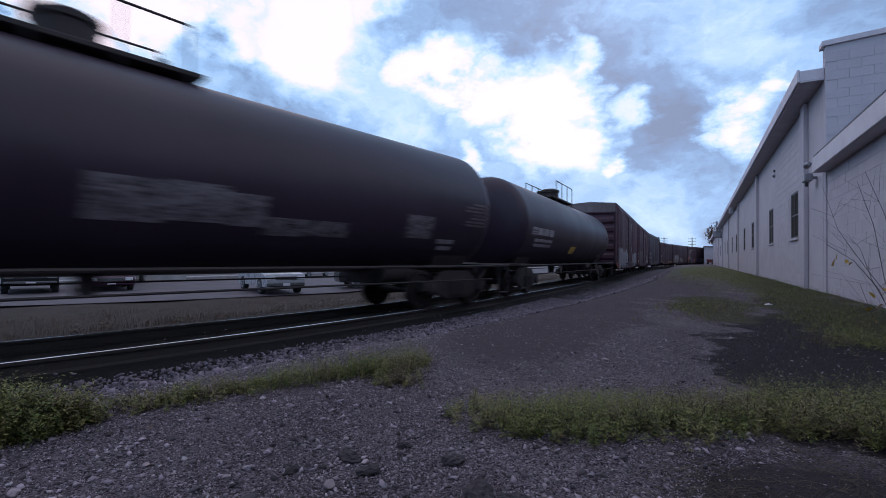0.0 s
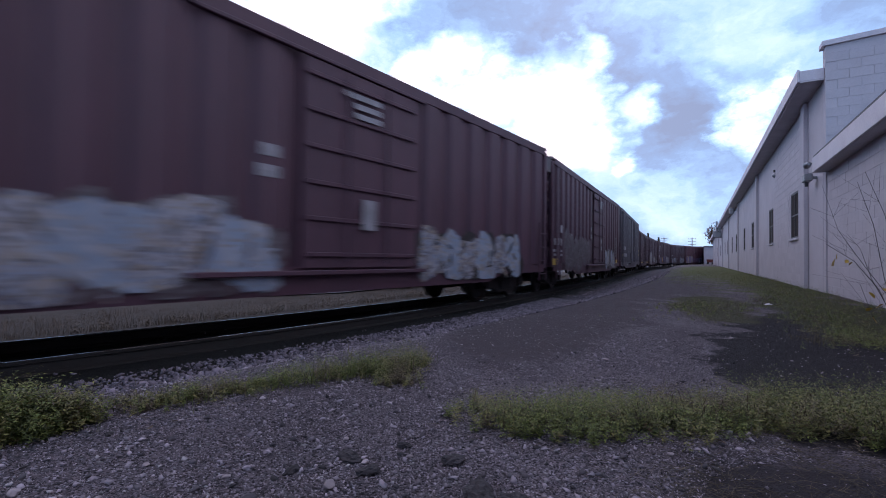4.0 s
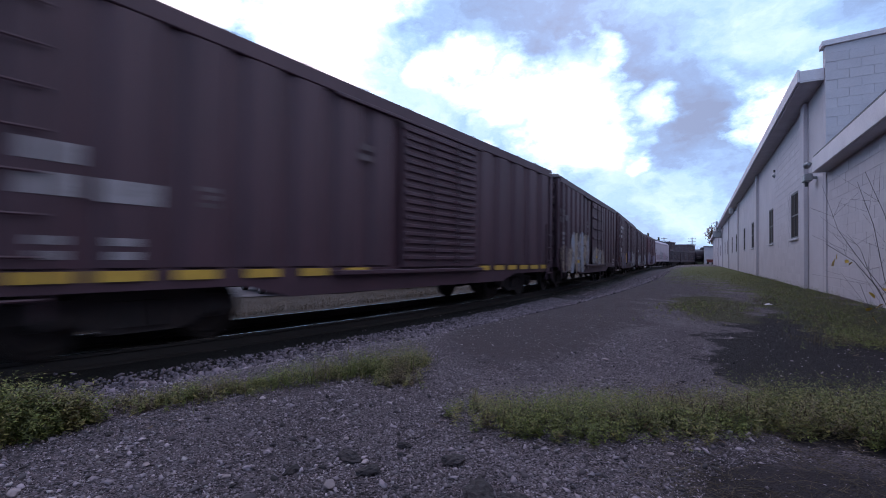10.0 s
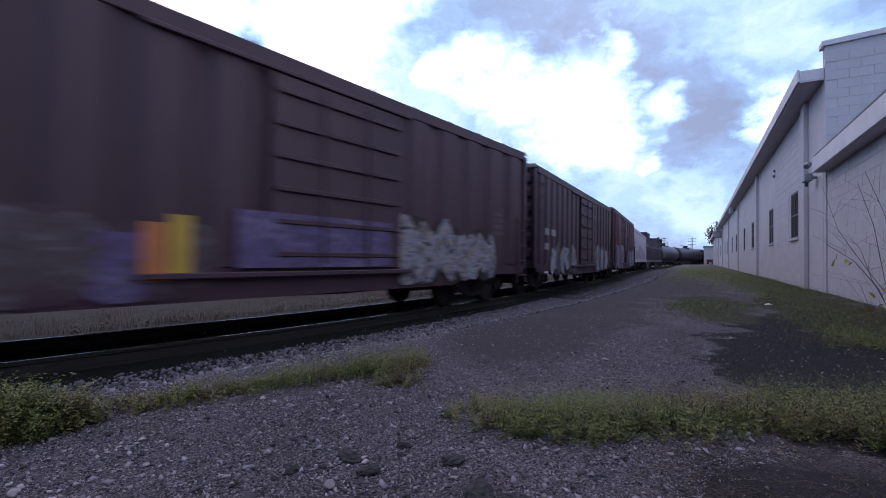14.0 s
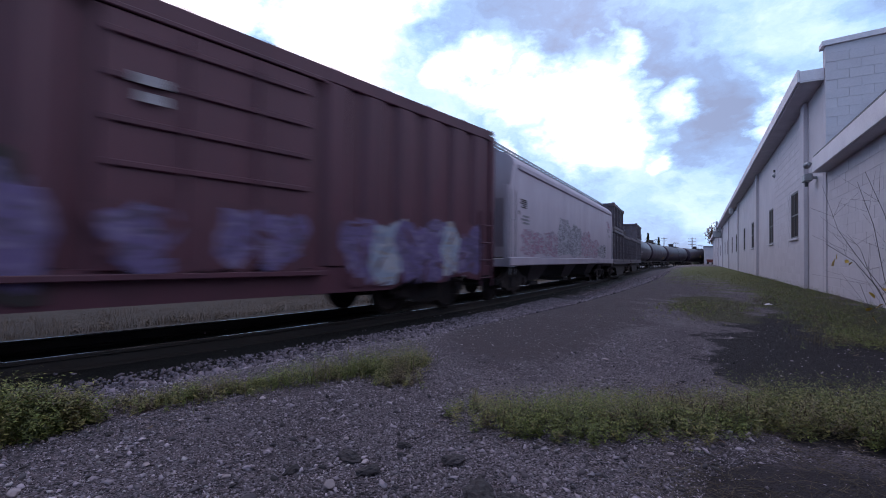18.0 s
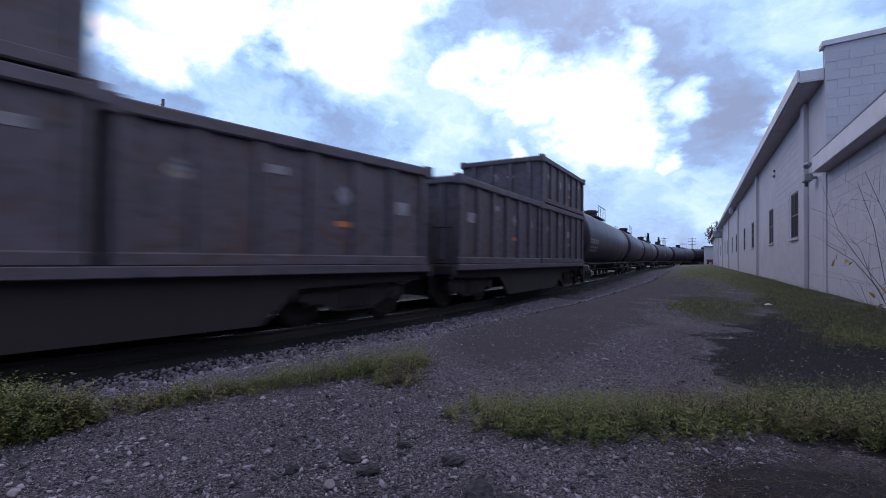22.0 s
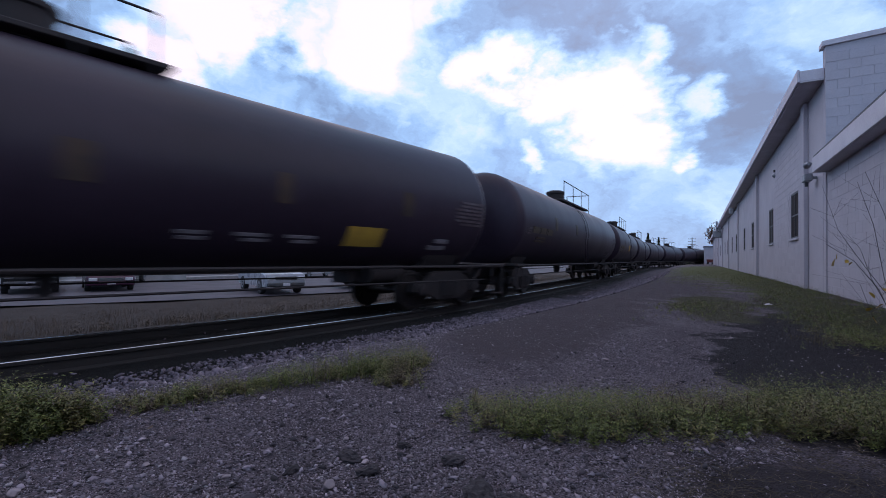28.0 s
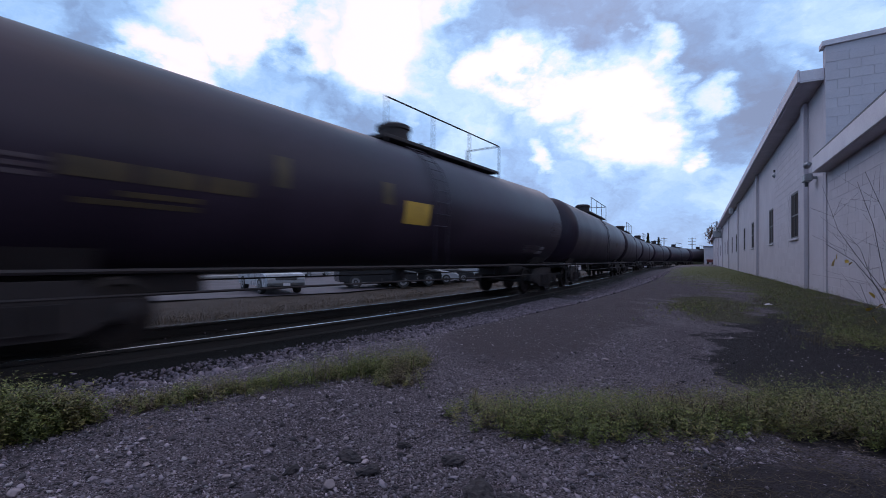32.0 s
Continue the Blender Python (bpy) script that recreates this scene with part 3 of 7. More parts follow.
def boxcar(s0, s1, paint, roofpaint, high, label, door="panel", ribs=7, name="boxcar"):
    """A boxcar between two coupling points; +x is the side by the lot."""
    half = (s1 - s0) / 2
    car = thing(name, None, label, "boxcar", "cars of the freight train")
    hb = half - 0.50
    W = 1.50
    zf, ze = 1.0, high
    sh = Form()
    sh.box(-W, W, -hb + 0.06, hb - 0.06, zf, ze - 0.02)
    body = part("body", sh, paint, car)
    # side ribs
    dw, do = 1.32, 0.45          # half width of the door, its middle
    y_ribs = []
    for edge, end, number in ((do - dw - 0.12, -hb + 0.15, round(ribs * 1.35)), (do + dw + 0.12, hb - 0.15, ribs)):
        y_ribs += [edge + (end - edge) * (k + 0.5) / number for k in range(number)]
    rw = (hb - dw) / ribs * 0.20
    rib = Form().prism([(-rw * 1.5, 0.0), (rw * 1.5, 0.0), (rw, 0.085), (-rw, 0.085)], "z", zf + 0.12, ze - 0.22)
    rm = rib.mesh("side_rib", paint)
    for y in y_ribs:
        for sx in (1, -1):
            o = part("side_rib", rm, paint, car)
            o.matrix_basis = Matrix.Translation((sx * W, y, 0)) @ Matrix.Rotation(radians(-90 * sx), 4, "Z")
    # corner posts, top chord, sill with its deep middle
    for sx in (1, -1):
        for sy in (1, -1):
            part("corner_post", Form().box(min(sx * (W - 0.02), sx * (W + 0.05)), max(sx * (W - 0.02), sx * (W + 0.05)), sy * hb - 0.09, sy * hb + 0.09, zf, ze - 0.1, 0.012), paint, car)
        part("top_chord", Form().box(min(sx * W, sx * (W + 0.07)), max(sx * W, sx * (W + 0.07)), -hb + 0.1, hb - 0.1, ze - 0.2, ze + 0.01, 0.012), paint, car)
        sill = [(-hb + 0.1, zf + 0.1), (-hb + 0.1, zf - 0.12), (-hb + 2.6, zf - 0.12), (-hb + 3.3, zf - 0.30), (hb - 3.3, zf - 0.30), (hb - 2.6, zf - 0.12), (hb - 0.1, zf - 0.12), (hb - 0.1, zf + 0.1)]
        part("side_sill", Form().prism(sill, "x", min(sx * (W + 0.002), sx * (W + 0.055)), max(sx * (W + 0.002), sx * (W + 0.055))), paint, car)
    # door
    for sx in (1, -1):
        d = Form()
        a, b = (W + 0.066, W + 0.12) if sx > 0 else (-W - 0.12, -W - 0.066)
        d.box(a, b, do - dw, do + dw, zf + 0.08, ze - 0.28, 0.01)
        a2, b2 = (W + 0.122, W + 0.165) if sx > 0 else (-W - 0.165, -W - 0.122)
        if door == "ribbed":
            heights = [zf + 0.22 + k * (ze - zf - 0.65) / 16 for k in range(17)]
        else:
            heights = [zf + 0.25 + k * (ze - zf - 0.8) / 5 for k in range(6)]
        dr = part("door", d, paint, car)
        bar = Form().box(a2, b2, do - dw + 0.08, do + dw - 0.08, 0, 0.075, 0.012).mesh("door_rib", paint)
        for z in heights:
            part("door_rib", bar, paint, dr).location = (0, 0, z)
        for yy in (do - 0.45, do + 0.45):
            part("lock_rod", Form().rod([(sx * (W + 0.19), yy, zf + 0.15), (sx * (W + 0.19), yy, ze - 0.35)], 0.022), paint, dr)
        part("door_track", Form().box(min(sx * (W + 0.01), sx * (W + 0.2)), max(sx * (W + 0.01), sx * (W + 0.2)), do - dw - 1.6, do + dw + 0.25, zf - 0.02, zf + 0.05, 0.01), paint, car)
        part("door_rail", Form().box(min(sx * (W + 0.071), sx * (W + 0.15)), max(sx * (W + 0.071), sx * (W + 0.15)), do - dw - 1.6, do + dw + 0.25, ze - 0.27, ze - 0.21, 0.01), paint, car)
    # corrugated ends
    for sy in (-1, 1):
        y_ = sy * (hb - 0.06)
        nrib = 6
        h = (ze - zf - 0.35) / nrib
        e = Form().prism([(y_, 0), (y_ + sy * 0.10, h * 0.22), (y_ + sy * 0.10, h * 0.55), (y_, h * 0.8)], "x", -W + 0.12, W - 0.12).mesh("end_rib", paint)
        for k in range(nrib):
            part("end_rib", e, paint, car).location = (0, 0, zf + 0.25 + k * h)
        if high > 4.2:
            part("end_band", Form().box(-W + 0.02, W - 0.02, *sorted((sy * (hb - 0.05), sy * (hb + 0.055))), ze - 0.46, ze - 0.06, 0.008), roofpaint, car, "weathered pale band under the roof")
    # roof with cross ribs and a low peak
    r = Form()
    r.prism([(-W - 0.05, ze), (0, ze + 0.11), (W + 0.05, ze), (W + 0.05, ze - 0.05), (-W - 0.05, ze - 0.05)], "y", -hb - 0.05, hb + 0.05)
    k, n_ = 0, int(hb * 2 / 1.1)
    for k in range(n_ + 1):
        y = -hb + k * 2 * hb / n_
        r.prism([(-W - 0.03, ze + 0.005), (0, ze + 0.12), (W + 0.03, ze + 0.005), (W + 0.03, ze + 0.045), (0, ze + 0.16), (-W - 0.03, ze + 0.045)], "y", y - 0.035, y + 0.035)
    part("roof", r, roofpaint, car, "weathered pale roof")
    # ladders and grab irons
    for sy in (-1, 1):
        l_ = Form()
        ladder(l_, W + 0.13, sy * (hb - 0.12) - (0.45 if sy > 0 else 0), sy * (hb - 0.12) + (0 if sy > 0 else 0.45), zf - 0.35, (2.3 if sy > 0 else ze - 0.2))
        part("ladder", l_, paint, car)
        rung = Form().rod([(W - 0.55, sy * (hb + 0.12), 0), (W - 0.1, sy * (hb + 0.12), 0)], 0.016, 5).mesh("rung", M_UNDER)
        for k in range(8 if sy < 0 else 4):
            part("rung", rung, M_UNDER, car).location = (0, 0, zf + 0.1 + k * 0.4)
    u = Form()
    u.box(-0.32, 0.32, -half + 0.75, half - 0.75, 0.78, zf, 0.02)
    for k in range(7):
        y = -hb + (k + 0.5) * 2 * hb / 7
        u.box(-1.4, 1.4, y - 0.06, y + 0.06, 0.86, 0.995)
    part("underframe", u, M_UNDER, car)
    bogie(car, -half + 2.15)
    bogie(car, half - 2.15)
    couplers(car, half)
    MOVING.append((car, (s0 + s1) / 2, half - 2.15, Matrix()))
    return car, half, hb, W + 0.088


def tank_car(s0, s1, radius=1.42, mid=2.38, label="", rail="short", name="tank_car", paint=None, inset=0.70, shift=0.0):
    half = (s1 - s0) / 2
    paint = paint or M_BLACK
    car = thing(name, None, label or "black tank car with a top platform and handrails", "tank car", "cars of the freight train")
    tl = half - inset
    prof = [(-tl + 0.62 * (1 - math.sin(radians(t))), radius * math.cos(radians(t))) for t in (88, 70, 55, 40, 28, 16, 6, 0)]
    full = prof + [(-o, r) for o, r in reversed(prof)]
    part("tank", Form().lathe(full, "y", (0, shift, mid), 44), paint, car)
    for s in (-1, 1):
        # stub sill, saddle, end platform with railing
        y0, y1 = sorted((s * (half - 0.55), s * (half - 4.3)))
        part("stub_sill", Form().box(-0.30, 0.30, y0, y1, 0.74, 1.08, 0.02), M_UNDER, car)
        sd = Form()
        ys = sorted((s * (half - 1.6), s * (half - 2.75)))
        sd.prism([(-0.8, 1.085), (0.8, 1.085), (0.95, 1.32), (-0.95, 1.32)], "y", ys[0], ys[1])
        part("saddle", sd, M_UNDER, car)
        pf = Form()
        y0, y1 = sorted((s * (half - 0.45), s * (half - 1.3)))
        pf.box(-1.48, 1.48, y0, y1, 1.06, 1.12, 0.01)
        pf.rod([(1.45, s * (half - 0.5), 1.1), (1.45, s * (half - 0.5), 0.45), (1.45, s * (half - 0.95), 0.45), (1.45, s * (half - 0.95), 1.1)], 0.022)
        part("end_platform", pf, M_UNDER, car)
    # side handrail and running board
    for sx in (-1, 1):
        hr = Form()
        hr.rod([(sx * 1.47, -half + 1.2, 1.08), (sx * 1.47, half - 1.2, 1.08)], 0.03)
        hr.rod([(sx * 1.44, -half + 1.2, 0.82), (sx * 1.44, half - 1.2, 0.78)], 0.018)
        part("side_rail", hr, M_UNDER, car)
    # top works
    top = mid + radius
    g = Form()
    if rail == "short":
        g.box(-0.55, 0.62, -1.55, 1.55, top - 0.02, top + 0.05, 0.01)
        part("platform", g, M_UNDER, car)
        rails_ = [[(x, -1.3, top + 0.66), (x, 1.3, top + 0.66)] for x in (-0.66, 0.66)]
        posts = [(x, y, 0.66) for x in (-0.66, 0.66) for y in (-1.3, -0.45, 0.45, 1.3)]
    else:
        g.box(-0.45, 0.62, -1.0, 4.2, top - 0.03, top + 0.05, 0.01)
        part("platform", g, M_UNDER, car)
        rails_ = [[(0.66, -1.0, top + 0.78), (0.66, 4.15, top + 0.78), (-0.5, 4.15, top + 0.78), (-0.5, 4.15, top)]]
        posts = [(0.66, y, 0.78) for y in (-1.0, 0.7, 2.4, 4.15)]
    for line in rails_:
        hr = part("handrail", Form().rod(line, 0.019, 5), M_UNDER, car)
        for x, y, up in posts:
            if abs(x - line[0][0]) < 0.01:
                part("post", Form().rod([(x, y, top - 0.2), (x, y, top + up)], 0.016, 5), M_UNDER, hr)
    part("dome", Form().lathe([(-0.12, 0.38), (0.36, 0.38), (0.38, 0.42), (0.46, 0.42), (0.52, 0.30), (0.54, 0.02)], "z", (0, 0.0, top), 20), M_UNDER, car)
    if rail == "short":
        part("hatch", Form().lathe([(-0.1, 0.27), (0.2, 0.27), (0.22, 0.31), (0.27, 0.30), (0.30, 0.02)], "z", (0.1, -1.2, top), 16), M_UNDER, car)
    part("valve", Form().lathe([(-0.1, 0.10), (0.25, 0.10), (0.30, 0.06), (0.36, 0.05)], "z", (-0.1, 1.2, top), 10), M_UNDER, car)
    if rail != "short":
        for y in (-0.24, 0.24):
            lr = part("ladder_rail", Form().rod([(1.02 * radius * math.sin(radians(a)) + 0.03, y, mid + 1.02 * radius * math.cos(radians(a))) for a in (25, 40, 55, 70, 90, 105)] + [(1.45, y, 1.0)], 0.012, 5), paint, car)
        for k in range(9):
            a = radians(28 + k * 10)
            part("rung", Form().rod([(1.02 * radius * math.sin(a) + 0.03, -0.24, mid + 1.02 * radius * math.cos(a)), (1.02 * radius * math.sin(a) + 0.03, 0.24, mid + 1.02 * radius * math.cos(a))], 0.010, 5), paint, car)
    out = Form()
    out.lathe([(-0.30, 0.13), (0.12, 0.16), (0.2, 0.2)], "z", (0, 0.3, mid - radius + 0.02), 12)
    part("outlet", out, M_UNDER, car)
    br = Form()
    br.lathe([(-0.45, 0.21), (0.45, 0.21)], "y", (0.5, half - 3.6, 0.95), 12)
    part("brake_reservoir", br, M_UNDER, car)
    bogie(car, -half + 2.1)
    bogie(car, half - 2.1)
    couplers(car, half)
    MOVING.append((car, (s0 + s1) / 2, half - 2.1, Matrix()))
    return car, half, tl, radius, mid


def tank_mark(car, y0, y1, a0, a1, radius, mid, material, name="marking", rows=0, label=""):
    """A marking that follows the tank's curve; angles in degrees up from the side."""
    n = 4
    y0, y1 = y0 * ALONG, y1 * ALONG
    bands = [(a0, a1)] if not rows else [(a0 + (a1 - a0) * (r * 1.7) / (rows * 1.7 - 0.7), a0 + (a1 - a0) * (r * 1.7 + 1) / (rows * 1.7 - 0.7)) for r in range(rows)]
    for b0, b1 in bands:
        cut = random.uniform(0.6, 1) if rows else 1
        vs = []
        for rr in (radius + 0.002, radius + 0.008):
            for k in range(n + 1):
                a = radians(b0 + (b1 - b0) * k / n)
                for y in (y1 - (y1 - y0) * cut, y1):
                    vs.append((rr * math.cos(a), y, mid + rr * math.sin(a)))
        m_ = 2 * (n + 1)
        fs = []
        for k in range(n):
            fs += [(2 * k, 2 * k + 1, 2 * k + 3, 2 * k + 2), (m_ + 2 * k, m_ + 2 * k + 1, m_ + 2 * k + 3, m_ + 2 * k + 2),
                   (2 * k, 2 * k + 2, m_ + 2 * k + 2, m_ + 2 * k), (2 * k + 1, 2 * k + 3, m_ + 2 * k + 3, m_ + 2 * k + 1)]
        fs += [(0, 1, m_ + 1, m_), (2 * n, 2 * n + 1, m_ + 2 * n + 1, m_ + 2 * n)]
        part(name, Form().add(vs, fs), material, car, label)


def paint_mat(name, a, b, rough=0.62):
    return mat(name, a, b, rough=rough, scale=1.1, fine=9, bump=0.05, stretch=(1, 1, 0.22))


M_MAROON = paint_mat("faded_maroon_paint", (0.082, 0.0275, 0.045), (0.056, 0.0215, 0.035))
M_BROWN = paint_mat("brown_boxcar_paint", (0.064, 0.0245, 0.0375), (0.043, 0.0185, 0.029))
M_RED = paint_mat("dark_red_boxcar_paint", (0.082, 0.0185, 0.0335), (0.056, 0.0160, 0.0280))
M_SLATE = paint_mat("slate_grey_boxcar_paint", (0.06654, 0.05038, 0.06698), (0.04745, 0.03586, 0.04784))
M_ROOFPALE = paint_mat("chalky_roof_metal", (0.2138, 0.1746, 0.18), (0.1264, 0.09603, 0.099))
M_HOPPER = paint_mat("pale_grey_hopper_paint", (0.3771, 0.3152, 0.3735), (0.3038, 0.254, 0.3007))


def sprayed(name, under, tones, scale, lo, hi):
    """Old paint with worn sprayed colours soaked into it: each tone covers where its own wandering pattern is high."""
    m = mat(name, *under, rough=0.65, scale=1.1, fine=9, bump=0.04)
    n, l = m.node_tree.nodes, m.node_tree.links
    b = n["Principled BSDF"]
    c = b.inputs["Base Color"].links[0].from_socket
    tc = n.new("ShaderNodeTexCoord")
    for k, tone in enumerate(tones):
        mp = n.new("ShaderNodeMapping")
        mp.inputs["Location"].default_value = (0, 7.3 * k, 3.1 * k)
        mp.inputs["Scale"].default_value = (1, 1.0, 1.7)
        l.new(tc.outputs["Object"], mp.inputs[0])
        nz = n.new("ShaderNodeTexNoise")
        nz.inputs["Scale"].default_value, nz.inputs["Detail"].default_value, nz.inputs["Distortion"].default_value = scale * (1 + 0.4 * k), 5.0, 2.2
        l.new(mp.outputs[0], nz.inputs["Vector"])
        r = n.new("ShaderNodeMapRange")
        r.inputs[1].default_value, r.inputs[2].default_value = lo, hi
        r.inputs[4].default_value = 0.8
        l.new(nz.outputs[0], r.inputs[0])
        x = n.new("ShaderNodeMix")
        x.data_type = "RGBA"
        l.new(r.outputs[0], x.inputs[0])
        l.new(c, x.inputs[6])
        x.inputs[7].default_value = (*tone, 1)
        c = x.outputs[2]
    l.new(c, b.inputs["Base Color"])
    return m


M_GWHITE = sprayed("blotched_white_spray", ((0.30, 0.285, 0.32), (0.20, 0.19, 0.22)), ((0.16, 0.195, 0.28), (0.26, 0.19, 0.14), (0.07, 0.05, 0.06)), 1.9, 0.50, 0.60)
M_GBLUE = sprayed("blotched_pale_blue_spray", ((0.22, 0.26, 0.34), (0.17, 0.20, 0.27)), ((0.32, 0.30, 0.33), (0.23, 0.18, 0.15)), 1.7, 0.50, 0.64)
M_GPURPLE = sprayed("blotched_violet_spray", ((0.115, 0.075, 0.19), (0.07, 0.05, 0.12)), ((0.16, 0.12, 0.21), (0.055, 0.035, 0.07)), 2.0, 0.50, 0.62)
M_GGREY = sprayed("faded_grey_spray", ((0.082, 0.060, 0.068), (0.058, 0.038, 0.045)), ((0.12, 0.10, 0.11), (0.055, 0.026, 0.034)), 2.2, 0.50, 0.60)
M_GCREAM = sprayed("blotched_cream_spray", ((0.27, 0.19, 0.135), (0.18, 0.13, 0.10)), ((0.16, 0.11, 0.10), (0.30, 0.25, 0.22)), 2.0, 0.50, 0.62)
M_GONDOLA = sprayed("weathered_grey_container_paint", ((0.108, 0.082, 0.104), (0.074, 0.056, 0.071)), ((0.085, 0.044, 0.036), (0.045, 0.037, 0.045)), 1.1, 0.51, 0.66)

# Darker grey than the hopper body, for the discharge bays.
M_BAY = mat("grimy_hopper_steel", (0.085, 0.075, 0.082), (0.050, 0.042, 0.046), rough=0.75, scale=2, fine=20)


def hopper_car(s0, s1, label):
    half = (s1 - s0) / 2
    car = thing("covered_hopper", None, label, "hopper car", "cars of the freight train")
    hb, W = half - 0.45, 1.52
    zs, ze = 1.22, 3.92
    # shell with curved shoulders
    sect = [(-W, zs), (W, zs), (W, ze - 0.25), (W - 0.05, ze - 0.06), (W - 0.22, ze + 0.10), (0.8, ze + 0.30), (0, ze + 0.34), (-0.8, ze + 0.30), (-W + 0.22, ze + 0.10), (-W + 0.05, ze - 0.06), (-W, ze - 0.25)]
    part("body", Form().prism(sect, "y", -hb + 0.75, hb - 0.75), M_HOPPER, car)
    for sy in (-1, 1):
        y0 = sy * (hb - 0.749)
        y1 = sy * (hb - 0.05)
        # end of the shell above, open end bay with slope sheet below
        part("end_hood", Form().prism(sect[2:9] + [(-W, ze - 1.1), (W, ze - 1.1)], "y", *sorted((y0, y1 - sy * 0.35))), M_HOPPER, car)
        sl = Form()
        sl.prism([(y0, 1.5), (y0, ze - 1.1), (y1 - sy * 0.35, ze - 1.1)], "x", -W + 0.12, W - 0.12)
        part("slope_sheet", sl, M_HOPPER, car)
        for sx in (-1, 1):
            part("end_post", Form().box(sx * (W - 0.10) - 0.06, sx * (W - 0.10) + 0.06, *sorted((y1, y1 - sy * 0.14)), 1.0, ze - 0.8, 0.01), M_HOPPER, car)
        for sx in (-1, 1):
            part("side_sheet", Form().prism([(y0, zs), (y1, zs), (y1 - sy * 0.02, 2.9), (y1 - sy * 0.30, ze - 0.25), (y0, ze - 0.25)], "x", *sorted((sx * (W - 0.035), sx * (W - 0.002)))), M_HOPPER, car)
        l_ = Form()
        ladder(l_, W + 0.03, *sorted((y1 - sy * 0.05, y1 - sy * 0.42)), 0.75, 3.0, 0.42, 0.010)
        part("ladder", l_, M_GREYMETAL, car)
        part("end_sill", Form().box(-W, W, *sorted((y1, y1 - sy * 0.5)), 0.95, 1.18, 0.02), M_HOPPER, car)
    for sx in (-1, 1):
        part("side_sill", Form().box(*sorted((sx * (W - 0.1), sx * (W + 0.06))), -hb + 0.05, hb - 0.05, 0.98, 1.215, 0.02), M_HOPPER, car, "pale sill beam")
        part("roof_chord", Form().box(*sorted((sx * (W - 0.02), sx * (W + 0.05))), -hb + 0.7, hb - 0.7, ze - 0.30, ze - 0.16, 0.015), M_HOPPER, car)
    # roof walk of open grating
    rw = Form()
    for x in (-0.75, 0.75):
        for o in (-0.22, -0.08, 0.08, 0.22):
            rw.box(x + o - 0.012, x + o + 0.012, -hb - 0.05, hb + 0.05, ze + 0.40, ze + 0.45)
        k = 0
        while -hb + k * 0.45 < hb:
            y = -hb + k * 0.45
            rw.box(x - 0.25, x + 0.25, y, y + 0.03, ze + 0.36, ze + 0.399)
            k += 1
    part("roof_walk", rw, M_GREYMETAL, car, "galvanised grating walkway")
    for sy in (-1, 1):
        part("brake_platform", Form().box(-0.9, 0.9, *sorted((sy * (hb + 0.15), sy * (hb - 0.5))), ze + 0.455, ze + 0.50), M_GREYMETAL, car)
    for k in range(6):
        y = -hb + 1.6 + k * (2 * hb - 3.2) / 5
        part("roof_hatch", Form().box(-0.32, 0.32, y - 0.55, y + 0.55, ze + 0.335, ze + 0.46, 0.03), M_HOPPER, car)
    # discharge bays
    for k in range(3):
        y = (k - 1) * hb * 0.52
        b = Form()
        v = [(-1.3, y - 1.05, 1.2), (1.3, y - 1.05, 1.2), (1.3, y + 1.05, 1.2), (-1.3, y + 1.05, 1.2), (-0.9, y - 0.62, 0.46), (0.9, y - 0.62, 0.46), (0.9, y + 0.62, 0.46), (-0.9, y + 0.62, 0.46)]
        b.add(v, [(0, 1, 5, 4), (1, 2, 6, 5), (2, 3, 7, 6), (3, 0, 4, 7), (4, 5, 6, 7), (3, 2, 1, 0)])
        bay = part("discharge_bay", b, M_BAY, car, "dark grey hopper bottom")
        part("gate", Form().box(-0.95, 0.95, y - 0.42, y + 0.42, 0.30, 0.42, 0.02), M_UNDER, bay)
    part("underframe", Form().box(-0.3, 0.3, -half + 0.75, half - 0.75, 0.78, 1.0, 0.02), M_UNDER, car)
    bogie(car, -half + 2.0)
    bogie(car, half - 2.0)
    couplers(car, half)
    MOVING.append((car, (s0 + s1) / 2, half - 2.0, Matrix()))
    return car, hb, W


def flat_car(s0, s1, label):
    half = (s1 - s0) / 2
    car = thing("flat_car", None, label, "flat car", "cars of the freight train")
    hb = half - 0.42
    part("deck", Form().box(-1.45, 1.45, -hb, hb, 0.98, 1.12, 0.015), M_UNDER, car)
    for sx in (-1, 1):
        o = [(-hb, 1.0), (-hb, 0.85), (-hb + 2.7, 0.78), (-hb + 3.3, 0.30), (hb - 3.3, 0.30), (hb - 2.7, 0.78), (hb, 0.85), (hb, 1.0)]
        part("side_sill", Form().prism(o, "x", *sorted((sx * 1.20, sx * 1.28))), M_UNDER, car)
        part("edge_rail", Form().box(*sorted((sx * 1.452, sx * 1.50)), -hb, hb, 1.0, 1.13, 0.01), M_GONDOLA, car, "grey deck edge")
    part("centre_sill", Form().box(-0.35, 0.35, -half + 0.75, half - 0.75, 0.40, 0.979, 0.02), M_UNDER, car)
    for sy in (-1, 1):
        part("end_beam", Form().box(-1.45, 1.45, *sorted((sy * hb, sy * (hb + 0.10))), 0.9, 1.12, 0.02), M_UNDER, car)
        g = Form()
        g.rod([(1.4, sy * (hb + 0.13), 0.5), (1.4, sy * (hb + 0.13), 1.9), (0.9, sy * (hb + 0.13), 1.9), (0.9, sy * (hb + 0.13), 0.9)], 0.02)
        part("grab_iron", g, M_UNDER, car)
    bogie(car, -half + 1.9)
    bogie(car, half - 1.9)
    couplers(car, half)
    MOVING.append((car, (s0 + s1) / 2, half - 1.9, Matrix()))
    return (s0 + s1) / 2, half - 1.9


